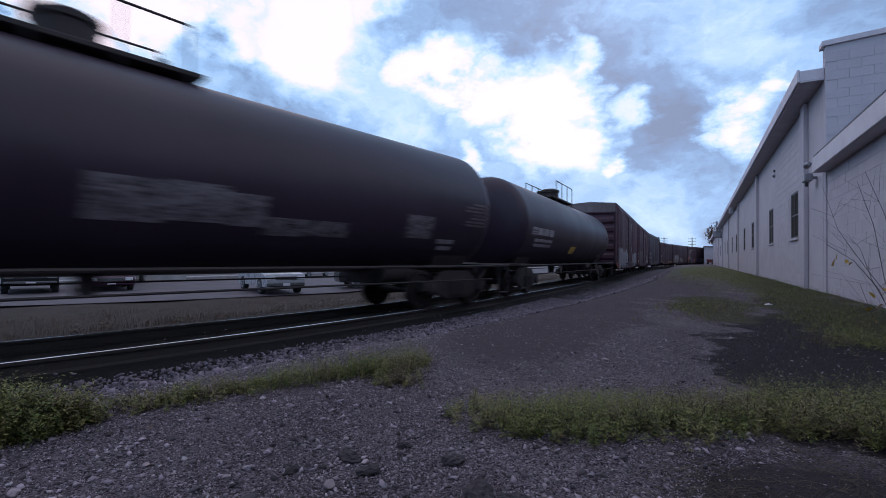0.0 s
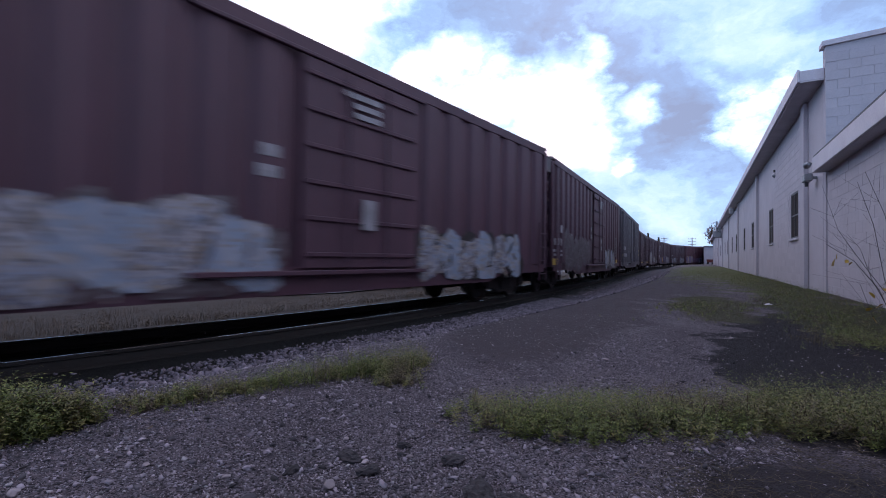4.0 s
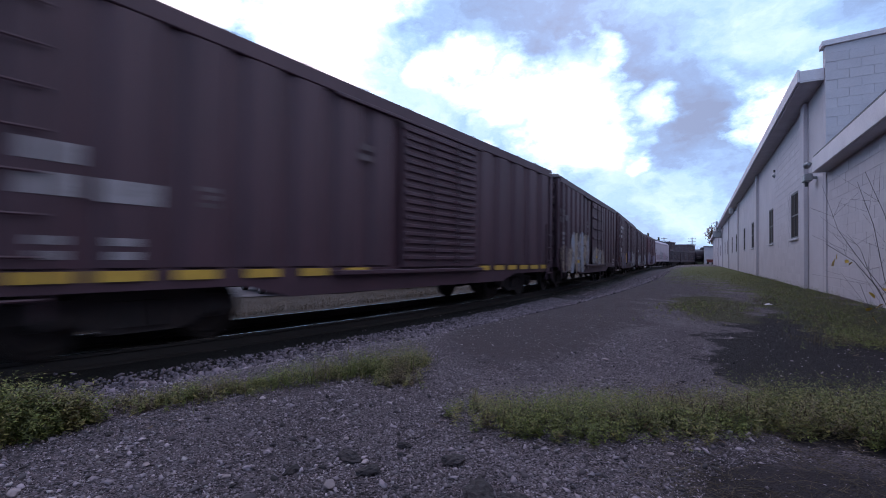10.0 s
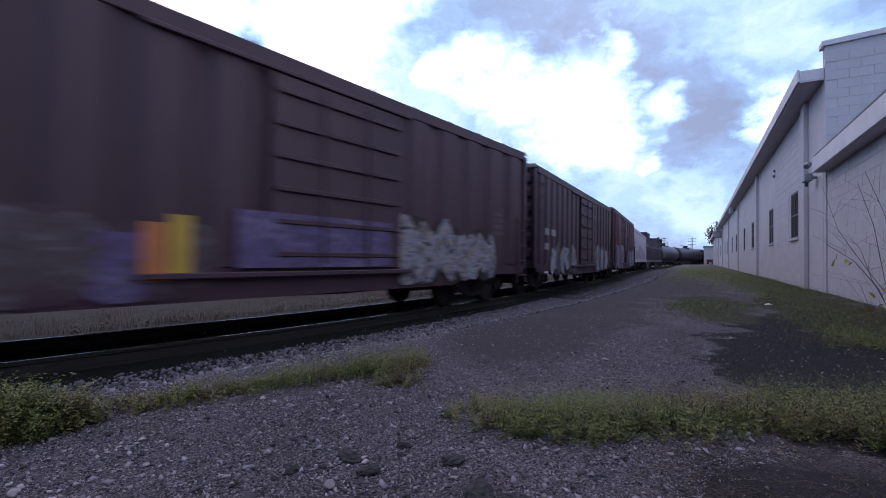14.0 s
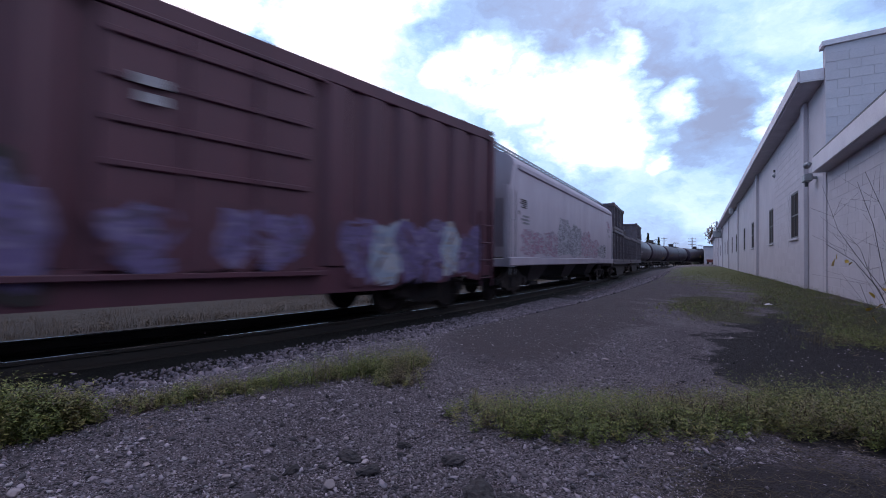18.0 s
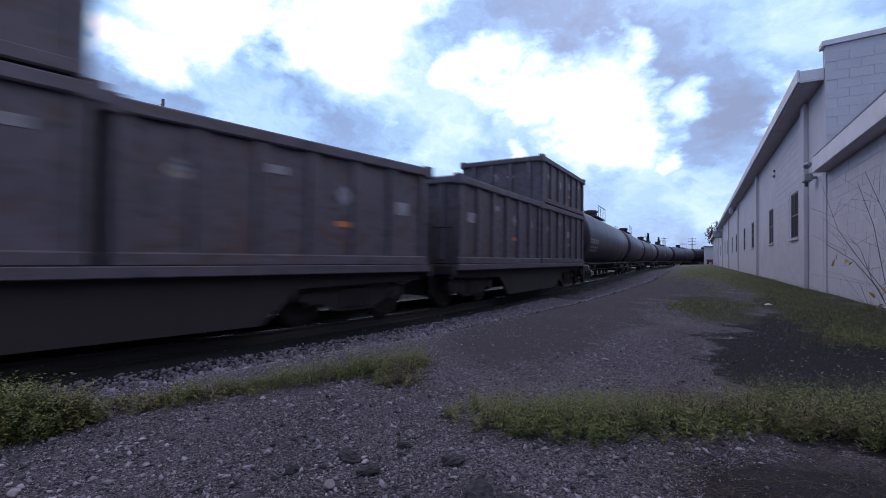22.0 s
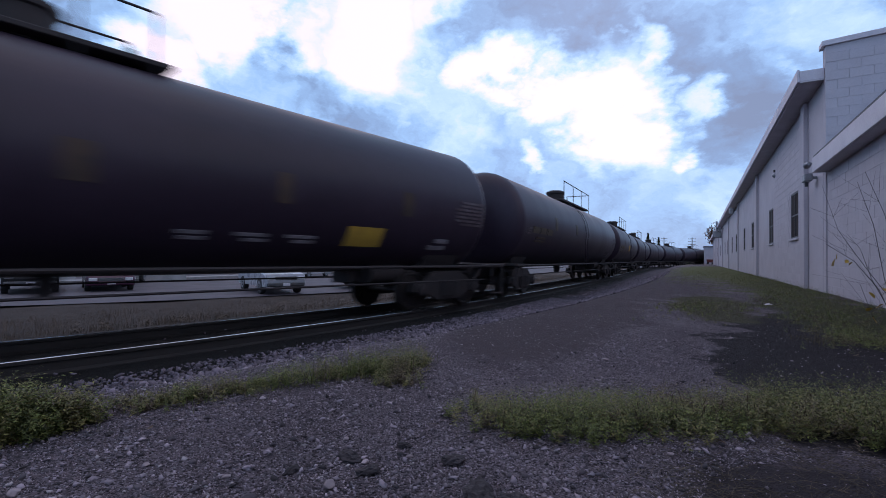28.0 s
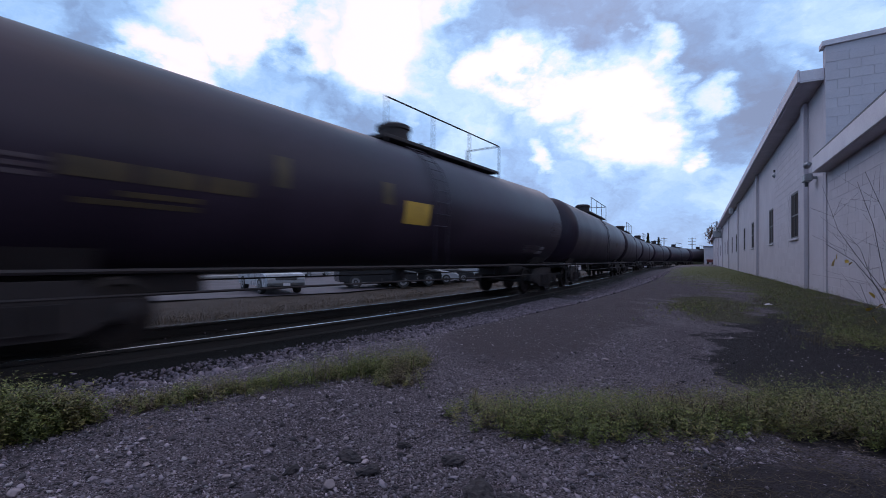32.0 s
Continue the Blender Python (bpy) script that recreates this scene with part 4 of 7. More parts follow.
def container(s, base, y0, y1, z, h, label, seed):
    """An open-topped steel waste container riding on a flat car."""
    rnd = random.Random(seed)
    c = thing("waste_container", None, label, "container", "containers on the flat cars")
    W, hl = 1.40, (y1 - y0) / 2
    part("body", Form().box(-W, W, -hl, hl, 0.02, h - 0.03), M_GONDOLA, c)
    post = Form().box(0, 0.075, -0.07, 0.07, 0.1, h - 0.16, 0.012).mesh("side_post", M_GONDOLA)
    for sx in (-1, 1):
        for k in range(7):
            y = -hl + 0.09 + k * (2 * hl - 0.18) / 6
            p_ = part("side_post", post, M_GONDOLA, c)
            p_.matrix_basis = pose(sx * W, y, 0, 0, 0, 0 if sx > 0 else 180)
        part("top_rail", Form().box(*sorted((sx * (W - 0.03), sx * (W + 0.10))), -hl - 0.02, hl + 0.02, h - 0.16, h, 0.02), M_GONDOLA, c)
        part("bottom_rail", Form().box(*sorted((sx * (W - 0.03), sx * (W + 0.09))), -hl, hl, 0.0, 0.16, 0.02), M_GONDOLA, c)
    epost = Form().box(-0.07, 0.07, 0, 0.07, 0.1, h - 0.16, 0.012).mesh("end_post", M_GONDOLA)
    for sy in (-1, 1):
        for x in (-1.0, -0.35, 0.35, 1.0):
            p_ = part("end_post", epost, M_GONDOLA, c)
            p_.matrix_basis = pose(x, sy * hl, 0, 0, 0, 0 if sy > 0 else 180)
        part("end_rail", Form().box(-W, W, *sorted((sy * (hl - 0.02), sy * (hl + 0.09))), h - 0.16, h - 0.005, 0.02), M_GONDOLA, c)
    for sx in (-1, 1):
        for sy in (-1, 1):
            part("corner_casting", Form().box(*sorted((sx * (W - 0.05), sx * (W + 0.115))), *sorted((sy * (hl - 0.1), sy * (hl + 0.11))), h - 0.19, h + 0.03, 0.015), M_GONDOLA, c)
    # placards and stencils
    bay = (2 * hl - 0.18) / 4
    x = W + 0.004
    for k, (zz, kind) in enumerate(rnd.sample([(0.62, 0), (0.55, 1), (0.60, 0), (0.70, 2)], 4)):
        y = -hl + 0.09 + (k + 0.5) * bay
        q = 0.16
        if kind == 0:
            part("placard", Form().prism([(y - q, zz * h), (y, zz * h - q), (y + q, zz * h), (y, zz * h + q)], "x", x, x + 0.006), M_GWHITE, c, "white diamond placard")
        elif kind == 1:
            part("stencil", Form().box(x, x + 0.006, y - 0.25, y + 0.22, zz * h - 0.11, zz * h + 0.11), M_STENCIL, c)
        else:
            part("stencil", Form().box(x, x + 0.006, y - 0.18, y + 0.2, zz * h, zz * h + 0.12), M_STENCIL, c)
    part("orange_label", Form().box(x, x + 0.006, -0.15 + bay / 2, 0.2 + bay / 2, 0.33 * h, 0.33 * h + 0.09), M_ORANGE, c)
    for yy in (-0.2, 0.35):
        part("end_placard", Form().prism([(yy - 0.14, 0.6 * h), (yy, 0.6 * h - 0.14), (yy + 0.14, 0.6 * h), (yy, 0.6 * h + 0.14)], "y", -hl - 0.008, -hl - 0.002), M_GWHITE, c)
    MOVING.append((c, s, base, Matrix.Translation((0, (y0 + y1) / 2, z))))
    return c


# ---- the train; places are those of the couplings along the track at the start ----
C = [-7.5, 10.75, 27.1, 43.9, 59.87, 76.3, 90.4, 104.0, 118.6, 132.65, 147.15, 164.05, 175.3, 187.1, 205.8, 224.2, 243.3, 261.1]

# tank cars at the head; the lower y of a car is its front
def tank_letters(t, kind, seed):
    car, half, tl, r, m_ = t
    rnd = random.Random(seed)
    # data panels near both ends of the flank
    tank_mark(car, tl - 1.75, tl - 0.75, -17, 4, r, m_, M_GGREY, "data_panel", rows=7)
    tank_mark(car, tl - 2.4, tl - 1.8, -42, -31, r, m_, M_STENCIL, "data_panel", rows=2)
    tank_mark(car, -tl + 0.9, -tl + 1.5, -16, -8, r, m_, M_GGREY, "data_panel", rows=3)
    if kind == "graffiti":
        for y0, y1, a0, a1 in ((0.0, 0.8, -31, -9), (0.8, 1.55, -29, -8), (1.55, 2.1, -30, -11), (2.1, 2.8, -35, -23), (2.8, 3.6, -34, -23), (4.96, 5.7, -31, -12)):
            tank_mark(car, y0, y1, a0, a1, r, m_, M_SPRAYTANK, "graffiti_patch", label="worn grey sprayed paint")
    if kind == "white":
        for k in range(4):
            y = -tl + 1.05 + k * 0.58
            tank_mark(car, y, y + 0.5, -14, -5, r, m_, M_STENCIL, "lettering_bar", label="white lettering, unreadable")
        tank_mark(car, -tl + 1.1, -tl + 3.3, -30, -19, r, m_, M_STENCIL, "lettering_bar", rows=2)
    if kind == "yellow":
        for k in range(3):
            y = -tl + 1.6 + k * 0.72
            tank_mark(car, y, y + 0.62, -14, -6, r, m_, M_DIMYELLOW, "lettering_bar", label="dull yellow lettering, unreadable")
        tank_mark(car, -tl + 1.6, -tl + 3.0, -25, -18, r, m_, M_DIMYELLOW, "lettering_bar", rows=2)
        tank_mark(car, -tl + 4.0, -tl + 4.25, -6, 12, r, m_, M_DIMYELLOW, "marking")
        tank_mark(car, -1.84, -1.54, -6, 10, r, m_, M_DIMYELLOW, "marking")
        tank_mark(car, tl - 3.4, tl - 2.2, -40, -30, r, m_, M_GGREY, "data_panel", rows=2)
    if kind == "yellow" and seed == 6:
        tank_mark(car, -1.19, -0.38, -19, -1, r, m_, M_YELLOW, "yellow_label")
    if kind in ("label", "white"):
        y = 4.04 if kind == "label" else -1.2 if seed == 2 else tl - 3.6
        tank_mark(car, y, y + 0.79, -41 if seed != 2 else -38, -25, r, m_, M_YELLOW if kind == "label" or seed == 2 else M_DIMYELLOW, "yellow_label")
    if kind == "label":
        for y0, y1 in ((2.86, 3.42), (2.1, 2.62), (1.4, 1.75)):
            tank_mark(car, y0, y1, -40, -34, r, m_, M_STENCIL, "stencil", rows=2)
        for y0, y1 in ((5.18, 5.46), (2.66, 2.89), (0.2, 0.5)):
            tank_mark(car, y0, y1, -14, 4, r, m_, M_RUSTMARK, "rust_stain")
    if kind == "none":
        tank_mark(car, tl - 5.0, tl - 4.6, -14, -4, r, m_, M_DIMYELLOW, "marking")
    return t


M_GDARK = mat("faded_charcoal_spray_paint", (0.12, 0.115, 0.13), (0.20, 0.19, 0.21), rough=0.7, scale=3, fine=12, bump=0)
M_SPRAYTANK = sprayed("worn_grey_spray_on_black", ((0.015, 0.011, 0.014), (0.025, 0.018, 0.023)), ((0.10, 0.09, 0.10), (0.17, 0.15, 0.17)), 3.2, 0.46, 0.56)
M_DIMYELLOW = mat("dull_yellow_paint", (0.085, 0.055, 0.022), (0.042, 0.029, 0.017), rough=0.6, scale=3, fine=15, bump=0)
M_RUSTMARK = mat("brown_rust_stain", (0.07, 0.035, 0.02), (0.03, 0.022, 0.02), rough=0.8, scale=3, fine=15, bump=0)
tank_letters(tank_car(C[0], C[1], label="black tank car with faded sprayed lettering on its flank", inset=0.80), "graffiti", 1)
tank_letters(tank_car(C[1], C[2], label="black tank car with white lettering bars", radius=1.39, mid=2.34, inset=0.85, shift=-0.13), "white", 2)

# boxcars
car, half, hb, x = boxcar(C[2], C[3], M_MAROON, M_ROOFPALE, 4.51, "faded maroon ribbed boxcar with pale blue and orange graffiti")
for y, z in ((-7.2, 2.14), (-7.2, 1.71), (-6.62, 1.71), (-5.8, 1.75)):
    plate(car, "stencil", y, y + 0.42, z, z + 0.24, M_STENCIL, x)
plate(car, "stencil", -7.3, -6.8, 1.36, 1.6, M_STENCIL, x, rows=2)
plate(car, "yellow_panel", -7.33, -6.82, 1.08, 1.28, M_YELLOW, x, "yellow stencil panel")
plate(car, "orange_fill", -7.6, -6.5, 0.78, 1.07, M_ORANGE, x, "orange sprayed patch")
graffiti(car, -6.75, -1.3, 0.74, 1.95, x, (M_GBLUE, M_GWHITE), M_GGREY, 5, 7)
plate(car, "orange_fill", -1.75, -1.3, 0.85, 1.6, M_ORANGE, x - 0.003)
graffiti(car, 1.9, 6.0, 0.78, 1.8, x, (M_GWHITE, M_GBLUE), M_UNDER, 6, 6)
plate(car, "stencil", -0.2, 0.7, 3.5, 3.9, M_STENCIL, x + 0.10, rows=3)
plate(car, "stencil", -1.55, -1.2, 2.34, 2.8, M_STENCIL, x, rows=2)
plate(car, "stencil", 0.3, 0.6, 1.7, 2.2, M_STENCIL, x + 0.10)

car, half, hb, x = boxcar(C[3], C[4], M_MAROON, M_ROOFPALE, 4.51, "maroon ribbed boxcar with white stencil blocks and grey graffiti")
for y0, y1, z0, z1 in ((-6.66, -6.25, 2.15, 2.4), (-7.3, -6.97, 1.72, 1.93), (-6.79, -6.34, 1.72, 1.95), (-5.97, -5.53, 1.71, 1.95), (-5.26, -4.87, 1.92, 2.17)):
    plate(car, "stencil", y0, y1, z0, z1, M_STENCIL, x)
for y0, y1 in ((-7.46, -7.07), (-6.75, -6.29)):
    plate(car, "stencil", y0, y1, 1.36, 1.58, M_STENCIL, x, rows=2)
plate(car, "yellow_panel", -7.44, -6.9, 1.08, 1.28, M_YELLOW, x, "yellow stencil panel")
plate(car, "stencil", -6.78, -6.33, 0.75, 0.86, M_STENCIL, x)
graffiti(car, -6.0, -1.8, 0.78, 2.25, x, (M_GGREY,), M_MAROON, 15, 6)
graffiti(car, 2.2, 5.0, 0.78, 1.8, x, (M_GBLUE, M_GWHITE, M_GGREY), M_UNDER, 16, 5)
plate(car, "stencil", 0.0, 0.8, 3.64, 3.98, M_STENCIL, x + 0.10, rows=4)
plate(car, "stencil", -1.51, -1.2, 2.15, 2.67, M_STENCIL, x, rows=2)
plate(car, "stencil", 0.35, 0.7, 1.69, 2.2, M_STENCIL, x + 0.10, rows=2)
plate(car, "stencil", 5.1, 6.1, 1.44, 2.5, M_GGREY, x, rows=7)
plate(car, "yellow_panel", 5.56, 6.05, 1.08, 1.27, M_YELLOW, x)
plate(car, "stencil", 5.09, 5.43, 0.80, 1.18, M_STENCIL, x, rows=2)

car, half, hb, x = boxcar(C[4], C[5], M_SLATE, M_ROOFPALE, 4.51, "slate grey ribbed boxcar with small white stencils")
plate(car, "yellow_label", -7.16, -6.7, 1.5, 1.74, M_YELLOW, x)
for y0, y1, z0 in ((-6.19, -5.9, 1.92), (-5.69, -5.2, 1.92), (-6.46, -6.06, 1.48), (-5.62, -5.15, 1.48), (-4.93, -4.52, 1.48)):
    plate(car, "stencil", y0, y1, z0, z0 + 0.22, M_STENCIL, x)
plate(car, "stencil", -7.23, -6.69, 0.81, 0.96, M_STENCIL, x)
plate(car, "stencil", -4.18, -3.79, 0.90, 0.99, M_STENCIL, x)
plate(car, "stencil", 0.28, 0.65, 1.94, 2.3, M_STENCIL, x + 0.10)
part("junction_box", Form().box(x, x + 0.06, -1.9, -1.6, 1.41, 1.75, 0.01), M_SLATE, car)
for z in (2.02, 1.65):
    plate(car, "yellow_label", 6.11, 6.48, z, z + 0.13, M_YELLOW, x)
plate(car, "stencil", 6.01, 6.5, 1.13, 1.51, M_STENCIL, x, rows=4)
plate(car, "stencil", 6.04, 6.54, 0.80, 0.97, M_STENCIL, x)
for o in car.children:
    if o.name.startswith(("stencil", "yellow_label")):
        o.location.y += 0.26

car, half, hb, x = boxcar(C[5], C[6], M_BROWN, M_ROOFPALE, 3.98, "brown boxcar with a ribbed door and yellow sill dashes", door="ribbed", ribs=5)
for y0, y1, z0, z1 in ((-6.0, -5.54, 2.1, 2.29), (-6.0, -5.54, 1.79, 2.0), (-5.39, -4.83, 1.77, 2.0)):
    plate(car, "stencil", y0, y1, z0, z1, M_STENCIL, x)
plate(car, "stencil", -4.45, -4.2, 1.81, 2.05, M_GGREY, x, rows=3)
for y0, y1 in ((-5.99, -5.65), (-5.4, -5.03)):
    plate(car, "stencil", y0, y1, 1.2, 1.42, M_STENCIL, x, rows=2)
for y0 in (-6.05, -5.41, -4.67, -3.83, -2.99, -2.15, 1.95, 2.7, 3.4, 4.1, 4.8, 5.5):
    plate(car, "sill_dash", y0, y0 + 0.48, 0.98, 1.09, M_YELLOW, x)
plate(car, "stencil", -1.99, -1.6, 2.83, 3.1, M_GGREY, x, rows=2)

car, half, hb, x = boxcar(C[6], C[7], M_BROWN, M_ROOFPALE, 4.05, "brown boxcar with white and cream graffiti", ribs=5)
graffiti(car, -4.5, -1.45, 0.76, 2.25, x, (M_GBLUE, M_GCREAM, M_GWHITE), M_UNDER, 25, 6)
plate(car, "yellow_label", -3.62, -3.3, 1.12, 1.24, M_YELLOW, x + 0.025, "small yellow label")
plate(car, "yellow_label", -0.55, -0.2, 1.32, 1.43, M_YELLOW, x + 0.13, "small yellow label")
graffiti(car, -1.1, 1.5, 0.98, 1.75, x + 0.10, (M_GWHITE, M_GCREAM), M_GGREY, 26, 4)
graffiti(car, -5.9, -4.5, 0.8, 1.75, x, (M_GCREAM, M_GGREY), M_BROWN, 27, 3)
for y0, y1, z in ((-6.1, -5.5, 2.75), (-6.1, -5.6, 2.5), (-5.5, -5.0, 2.6)):
    plate(car, "stencil", y0, y1, z, z + 0.2, M_GGREY, x)
plate(car, "stencil", -6.0, -5.5, 1.61, 2.19, M_STENCIL, x, rows=4)
plate(car, "stencil", -1.95, -1.62, 2.4, 2.85, M_GGREY, x, rows=3)
plate(car, "stencil", 4.6, 5.3, 0.95, 1.3, M_STENCIL, x, rows=3)
plate(car, "stencil", 2.6, 3.2, 0.95, 1.2, M_GGREY, x, rows=2)
plate(car, "ochre_label", 4.7, 5.3, 1.35, 1.5, M_RUSTMARK, x)

car, half, hb, x = boxcar(C[7], C[8], M_BROWN, M_ROOFPALE, 4.05, "dark brown boxcar with white lettering blocks and a violet patch", ribs=5)
for y0, y1, z0 in ((-5.18, -3.82, 3.2), (-5.22, -4.44, 2.95), (-5.26, -4.43, 2.64), (-5.95, -5.54, 2.95), (-5.98, -5.45, 2.66)):
    plate(car, "lettering_bar", y0, y1, z0, z0 + 0.16, M_STENCIL, x, "white lettering, unreadable")
for y0, y1, z0, z1, rows in ((-6.01, -5.48, 2.15, 2.36, 0), (-6.04, -5.45, 1.8, 2.02, 0), (-5.35, -4.61, 1.76, 2.0, 0), (-4.36, -4.03, 2.15, 2.37, 3), (-6.07, -5.55, 1.47, 1.72, 2), (-5.25, -4.79, 1.45, 1.68, 2)):
    plate(car, "stencil", y0, y1, z0, z1, M_STENCIL, x, rows=rows)
plate(car, "ochre_stripe", -6.32, -6.08, 1.19, 2.07, M_ORANGE, x, "ochre corner stripe")
graffiti(car, -4.7, -1.7, 0.74, 1.65, x, (M_GGREY, M_GPURPLE, M_GGREY), M_BROWN, 35, 6)
plate(car, "orange_fill", -2.35, -2.12, 0.95, 1.62, M_ORANGE, x + 0.02, "orange sprayed stroke")
plate(car, "yellow_fill", -2.08, -1.85, 1.0, 1.72, M_YELLOW, x + 0.02, "yellow sprayed stroke")
plate(car, "violet_patch", -1.3, 1.45, 1.1, 1.85, M_GPURPLE, x + 0.05, "violet sprayed patch")
graffiti(car, 1.75, 5.0, 0.76, 1.95, x, (M_GWHITE,), M_UNDER, 36, 6)
plate(car, "stencil", 4.95, 5.4, 1.82, 2.36, M_GGREY, x, rows=4)

car, half, hb, x = boxcar(C[8], C[9], M_BROWN, M_ROOFPALE, 3.98, "dark brown boxcar with white bubble graffiti", ribs=6)
for y0, z0 in ((-5.67, 2.0), (-5.66, 1.55), (-4.9, 2.0)):
    plate(car, "stencil", y0, y0 + 0.48, z0, z0 + 0.2, M_STENCIL, x)
graffiti(car, -4.9, -1.7, 0.74, 1.75, x, (M_GBLUE, M_GGREY, M_GWHITE), M_UNDER, 45, 6)
graffiti(car, 1.75, 5.0, 0.76, 1.9, x, (M_GGREY, M_GBLUE), M_UNDER, 46, 6)
plate(car, "stencil", 5.1, 5.7, 1.1, 1.77, M_GGREY, x, rows=5)

car, half, hb, x = boxcar(C[9], C[10], M_RED, M_ROOFPALE, 4.12, "dark red boxcar with violet and cream graffiti", ribs=6)
graffiti(car, -6.0, -1.3, 0.76, 2.15, x, (M_GPURPLE, M_GPURPLE, M_GCREAM, M_GPURPLE), M_UNDER, 55, 8)
plate(car, "cream_fill", -6.3, -5.95, 0.78, 1.75, M_GCREAM, x, "cream sprayed patch")
graffiti(car, -5.8, -1.8, 1.5, 2.15, x - 0.010, (M_GCREAM,), M_RED, 56, 6)
graffiti(car, -0.7, 1.5, 1.05, 1.95, x + 0.1, (M_GPURPLE, M_RED, M_GPURPLE), M_RED, 57, 4)
graffiti(car, 2.4, 6.0, 0.78, 2.0, x, (M_GPURPLE, M_GBLUE, M_GPURPLE), M_RED, 58, 6)
plate(car, "stencil", -6.2, -5.7, 2.65, 3.3, M_GGREY, x, rows=5)
plate(car, "stencil", -0.6, -0.2, 2.9, 3.2, M_STENCIL, x + 0.10, rows=2)

car, hb, W = hopper_car(C[10], C[11], "pale grey covered hopper with faded pink graffiti")
HOP = ((0.36, 0.335, 0.385), (0.29, 0.27, 0.31))
M_SPRAYPINK = sprayed("pink_and_grey_spray", HOP, ((0.15, 0.125, 0.165), (0.27, 0.06, 0.13), (0.24, 0.15, 0.21)), 2.3, 0.49, 0.58)
M_SPRAYDARK = sprayed("dark_worn_spray", HOP, ((0.19, 0.16, 0.20), (0.06, 0.058, 0.080)), 2.6, 0.49, 0.58)
rnd = random.Random(90)
for k, (y0, y1, z0, z1, m_) in enumerate(((-7.0, -4.9, 1.28, 2.0, M_SPRAYPINK), (-5.0, -3.2, 1.25, 2.05, M_SPRAYPINK), (-3.3, -1.4, 1.3, 2.6, M_SPRAYDARK), (-1.5, 0.4, 1.25, 2.5, M_SPRAYDARK), (0.3, 2.1, 1.24, 2.35, M_SPRAYPINK), (2.0, 3.9, 1.24, 2.1, M_SPRAYPINK), (3.8, 5.9, 1.25, 1.9, M_SPRAYDARK))):
    pts = []
    ph = [rnd.uniform(0, 6.28) for _ in range(3)]
    for i in range(40):
        a = 2 * math.pi * i / 40
        ca, sa = math.cos(a), math.sin(a)
        q = (abs(ca) ** 4 + abs(sa) ** 4) ** -0.25 * (1 + 0.08 * math.sin(3 * a + ph[0]) + 0.07 * math.sin(7 * a + ph[1]) + 0.05 * math.sin(13 * a + ph[2]))
        pts.append(((y0 + y1) / 2 + (y1 - y0) * 0.5 * q * ca, max(1.23, (z0 + z1) / 2 + (z1 - z0) * 0.5 * q * sa)))
    part("graffiti_patch", Form().prism(pts, "x", W + 0.001, W + 0.003 + 0.0008 * k), m_, car, "worn sprayed colours")
plate(car, "capacity_data", -6.95, -6.4, 2.6, 2.84, M_UNDER, W + 0.003, "black stencilled data", rows=5)
plate(car, "number_bar", -7.04, -6.97, 2.4, 2.5, M_UNDER, W + 0.003)
plate(car, "capacity_data", -6.9, -6.2, 2.15, 2.4, M_GDARK, W + 0.003, rows=3)
for o in range(4):
    y, z = 6.0 + 0.16 * o, 3.12 - 0.10 * o
    part("graffiti_stroke", Form().prism([(y, z), (y + 0.55, z - 0.10), (y + 0.75, z - 0.05), (y + 0.70, z + 0.05), (y + 0.2, z + 0.11)], "x", W + 0.002, W + 0.004 + 0.001 * o), M_SPRAYPINK, car, "worn pink sprayed stroke")
plate(car, "capacity_data", 6.05, 6.45, 2.62, 2.82, M_GDARK, W + 0.003, rows=4)
plate(car, "white_panel", 6.5, 7.0, 2.38, 2.5, M_STENCIL, W + 0.003)
plate(car, "capacity_data", 5.1, 5.5, 1.53, 1.8, M_UNDER, W + 0.003, rows=3)

s, base = flat_car(C[11], C[12], "dark flat car carrying grey waste containers")
h2 = (C[12] - C[11]) / 2 - 0.5
container(s, base, -h2, -0.08, 1.125, 1.88, "grey ribbed steel waste container with white placards", 1)
container(s, base, 0.08, h2, 1.125, 1.80, "grey ribbed steel waste container on a flat car deck", 2)
container(s, base, -h2, -0.12, 3.04, 1.45, "shallow grey waste container stacked on another", 3)
s, base = flat_car(C[12], C[13], "dark flat car carrying grey waste containers")
h2 = (C[13] - C[12]) / 2 - 0.5
container(s, base, -h2, -0.08, 1.125, 1.88, "grey ribbed steel waste container with white placards", 4)
container(s, base, 0.08, h2, 1.125, 1.88, "grey ribbed steel waste container with an orange label", 5)
container(s, base, 0.12, h2, 3.04, 1.45, "shallow grey waste container stacked on another", 6)

tank_letters(tank_car(C[13], C[14], radius=1.39, mid=2.34, label="black tank car with white lettering bars on its flank"), "white", 3)
tank_letters(tank_car(C[14], C[15], label="black tank car with yellow label and rust marks"), "label", 4)
tank_letters(tank_car(C[15], C[16], rail="long", label="dark tank car with a long top handrail"), "yellow", 5)
tank_letters(tank_car(C[16], C[17], rail="long", inset=0.82, label="dark tank car with dull yellow lettering and a yellow label"), "yellow", 6)
for k in range(8):
    tank_letters(tank_car(C[17] + k * 18.2, C[17] + (k + 1) * 18.2, rail="long", label="dark tank car far along the train"), "none", 7 + k)


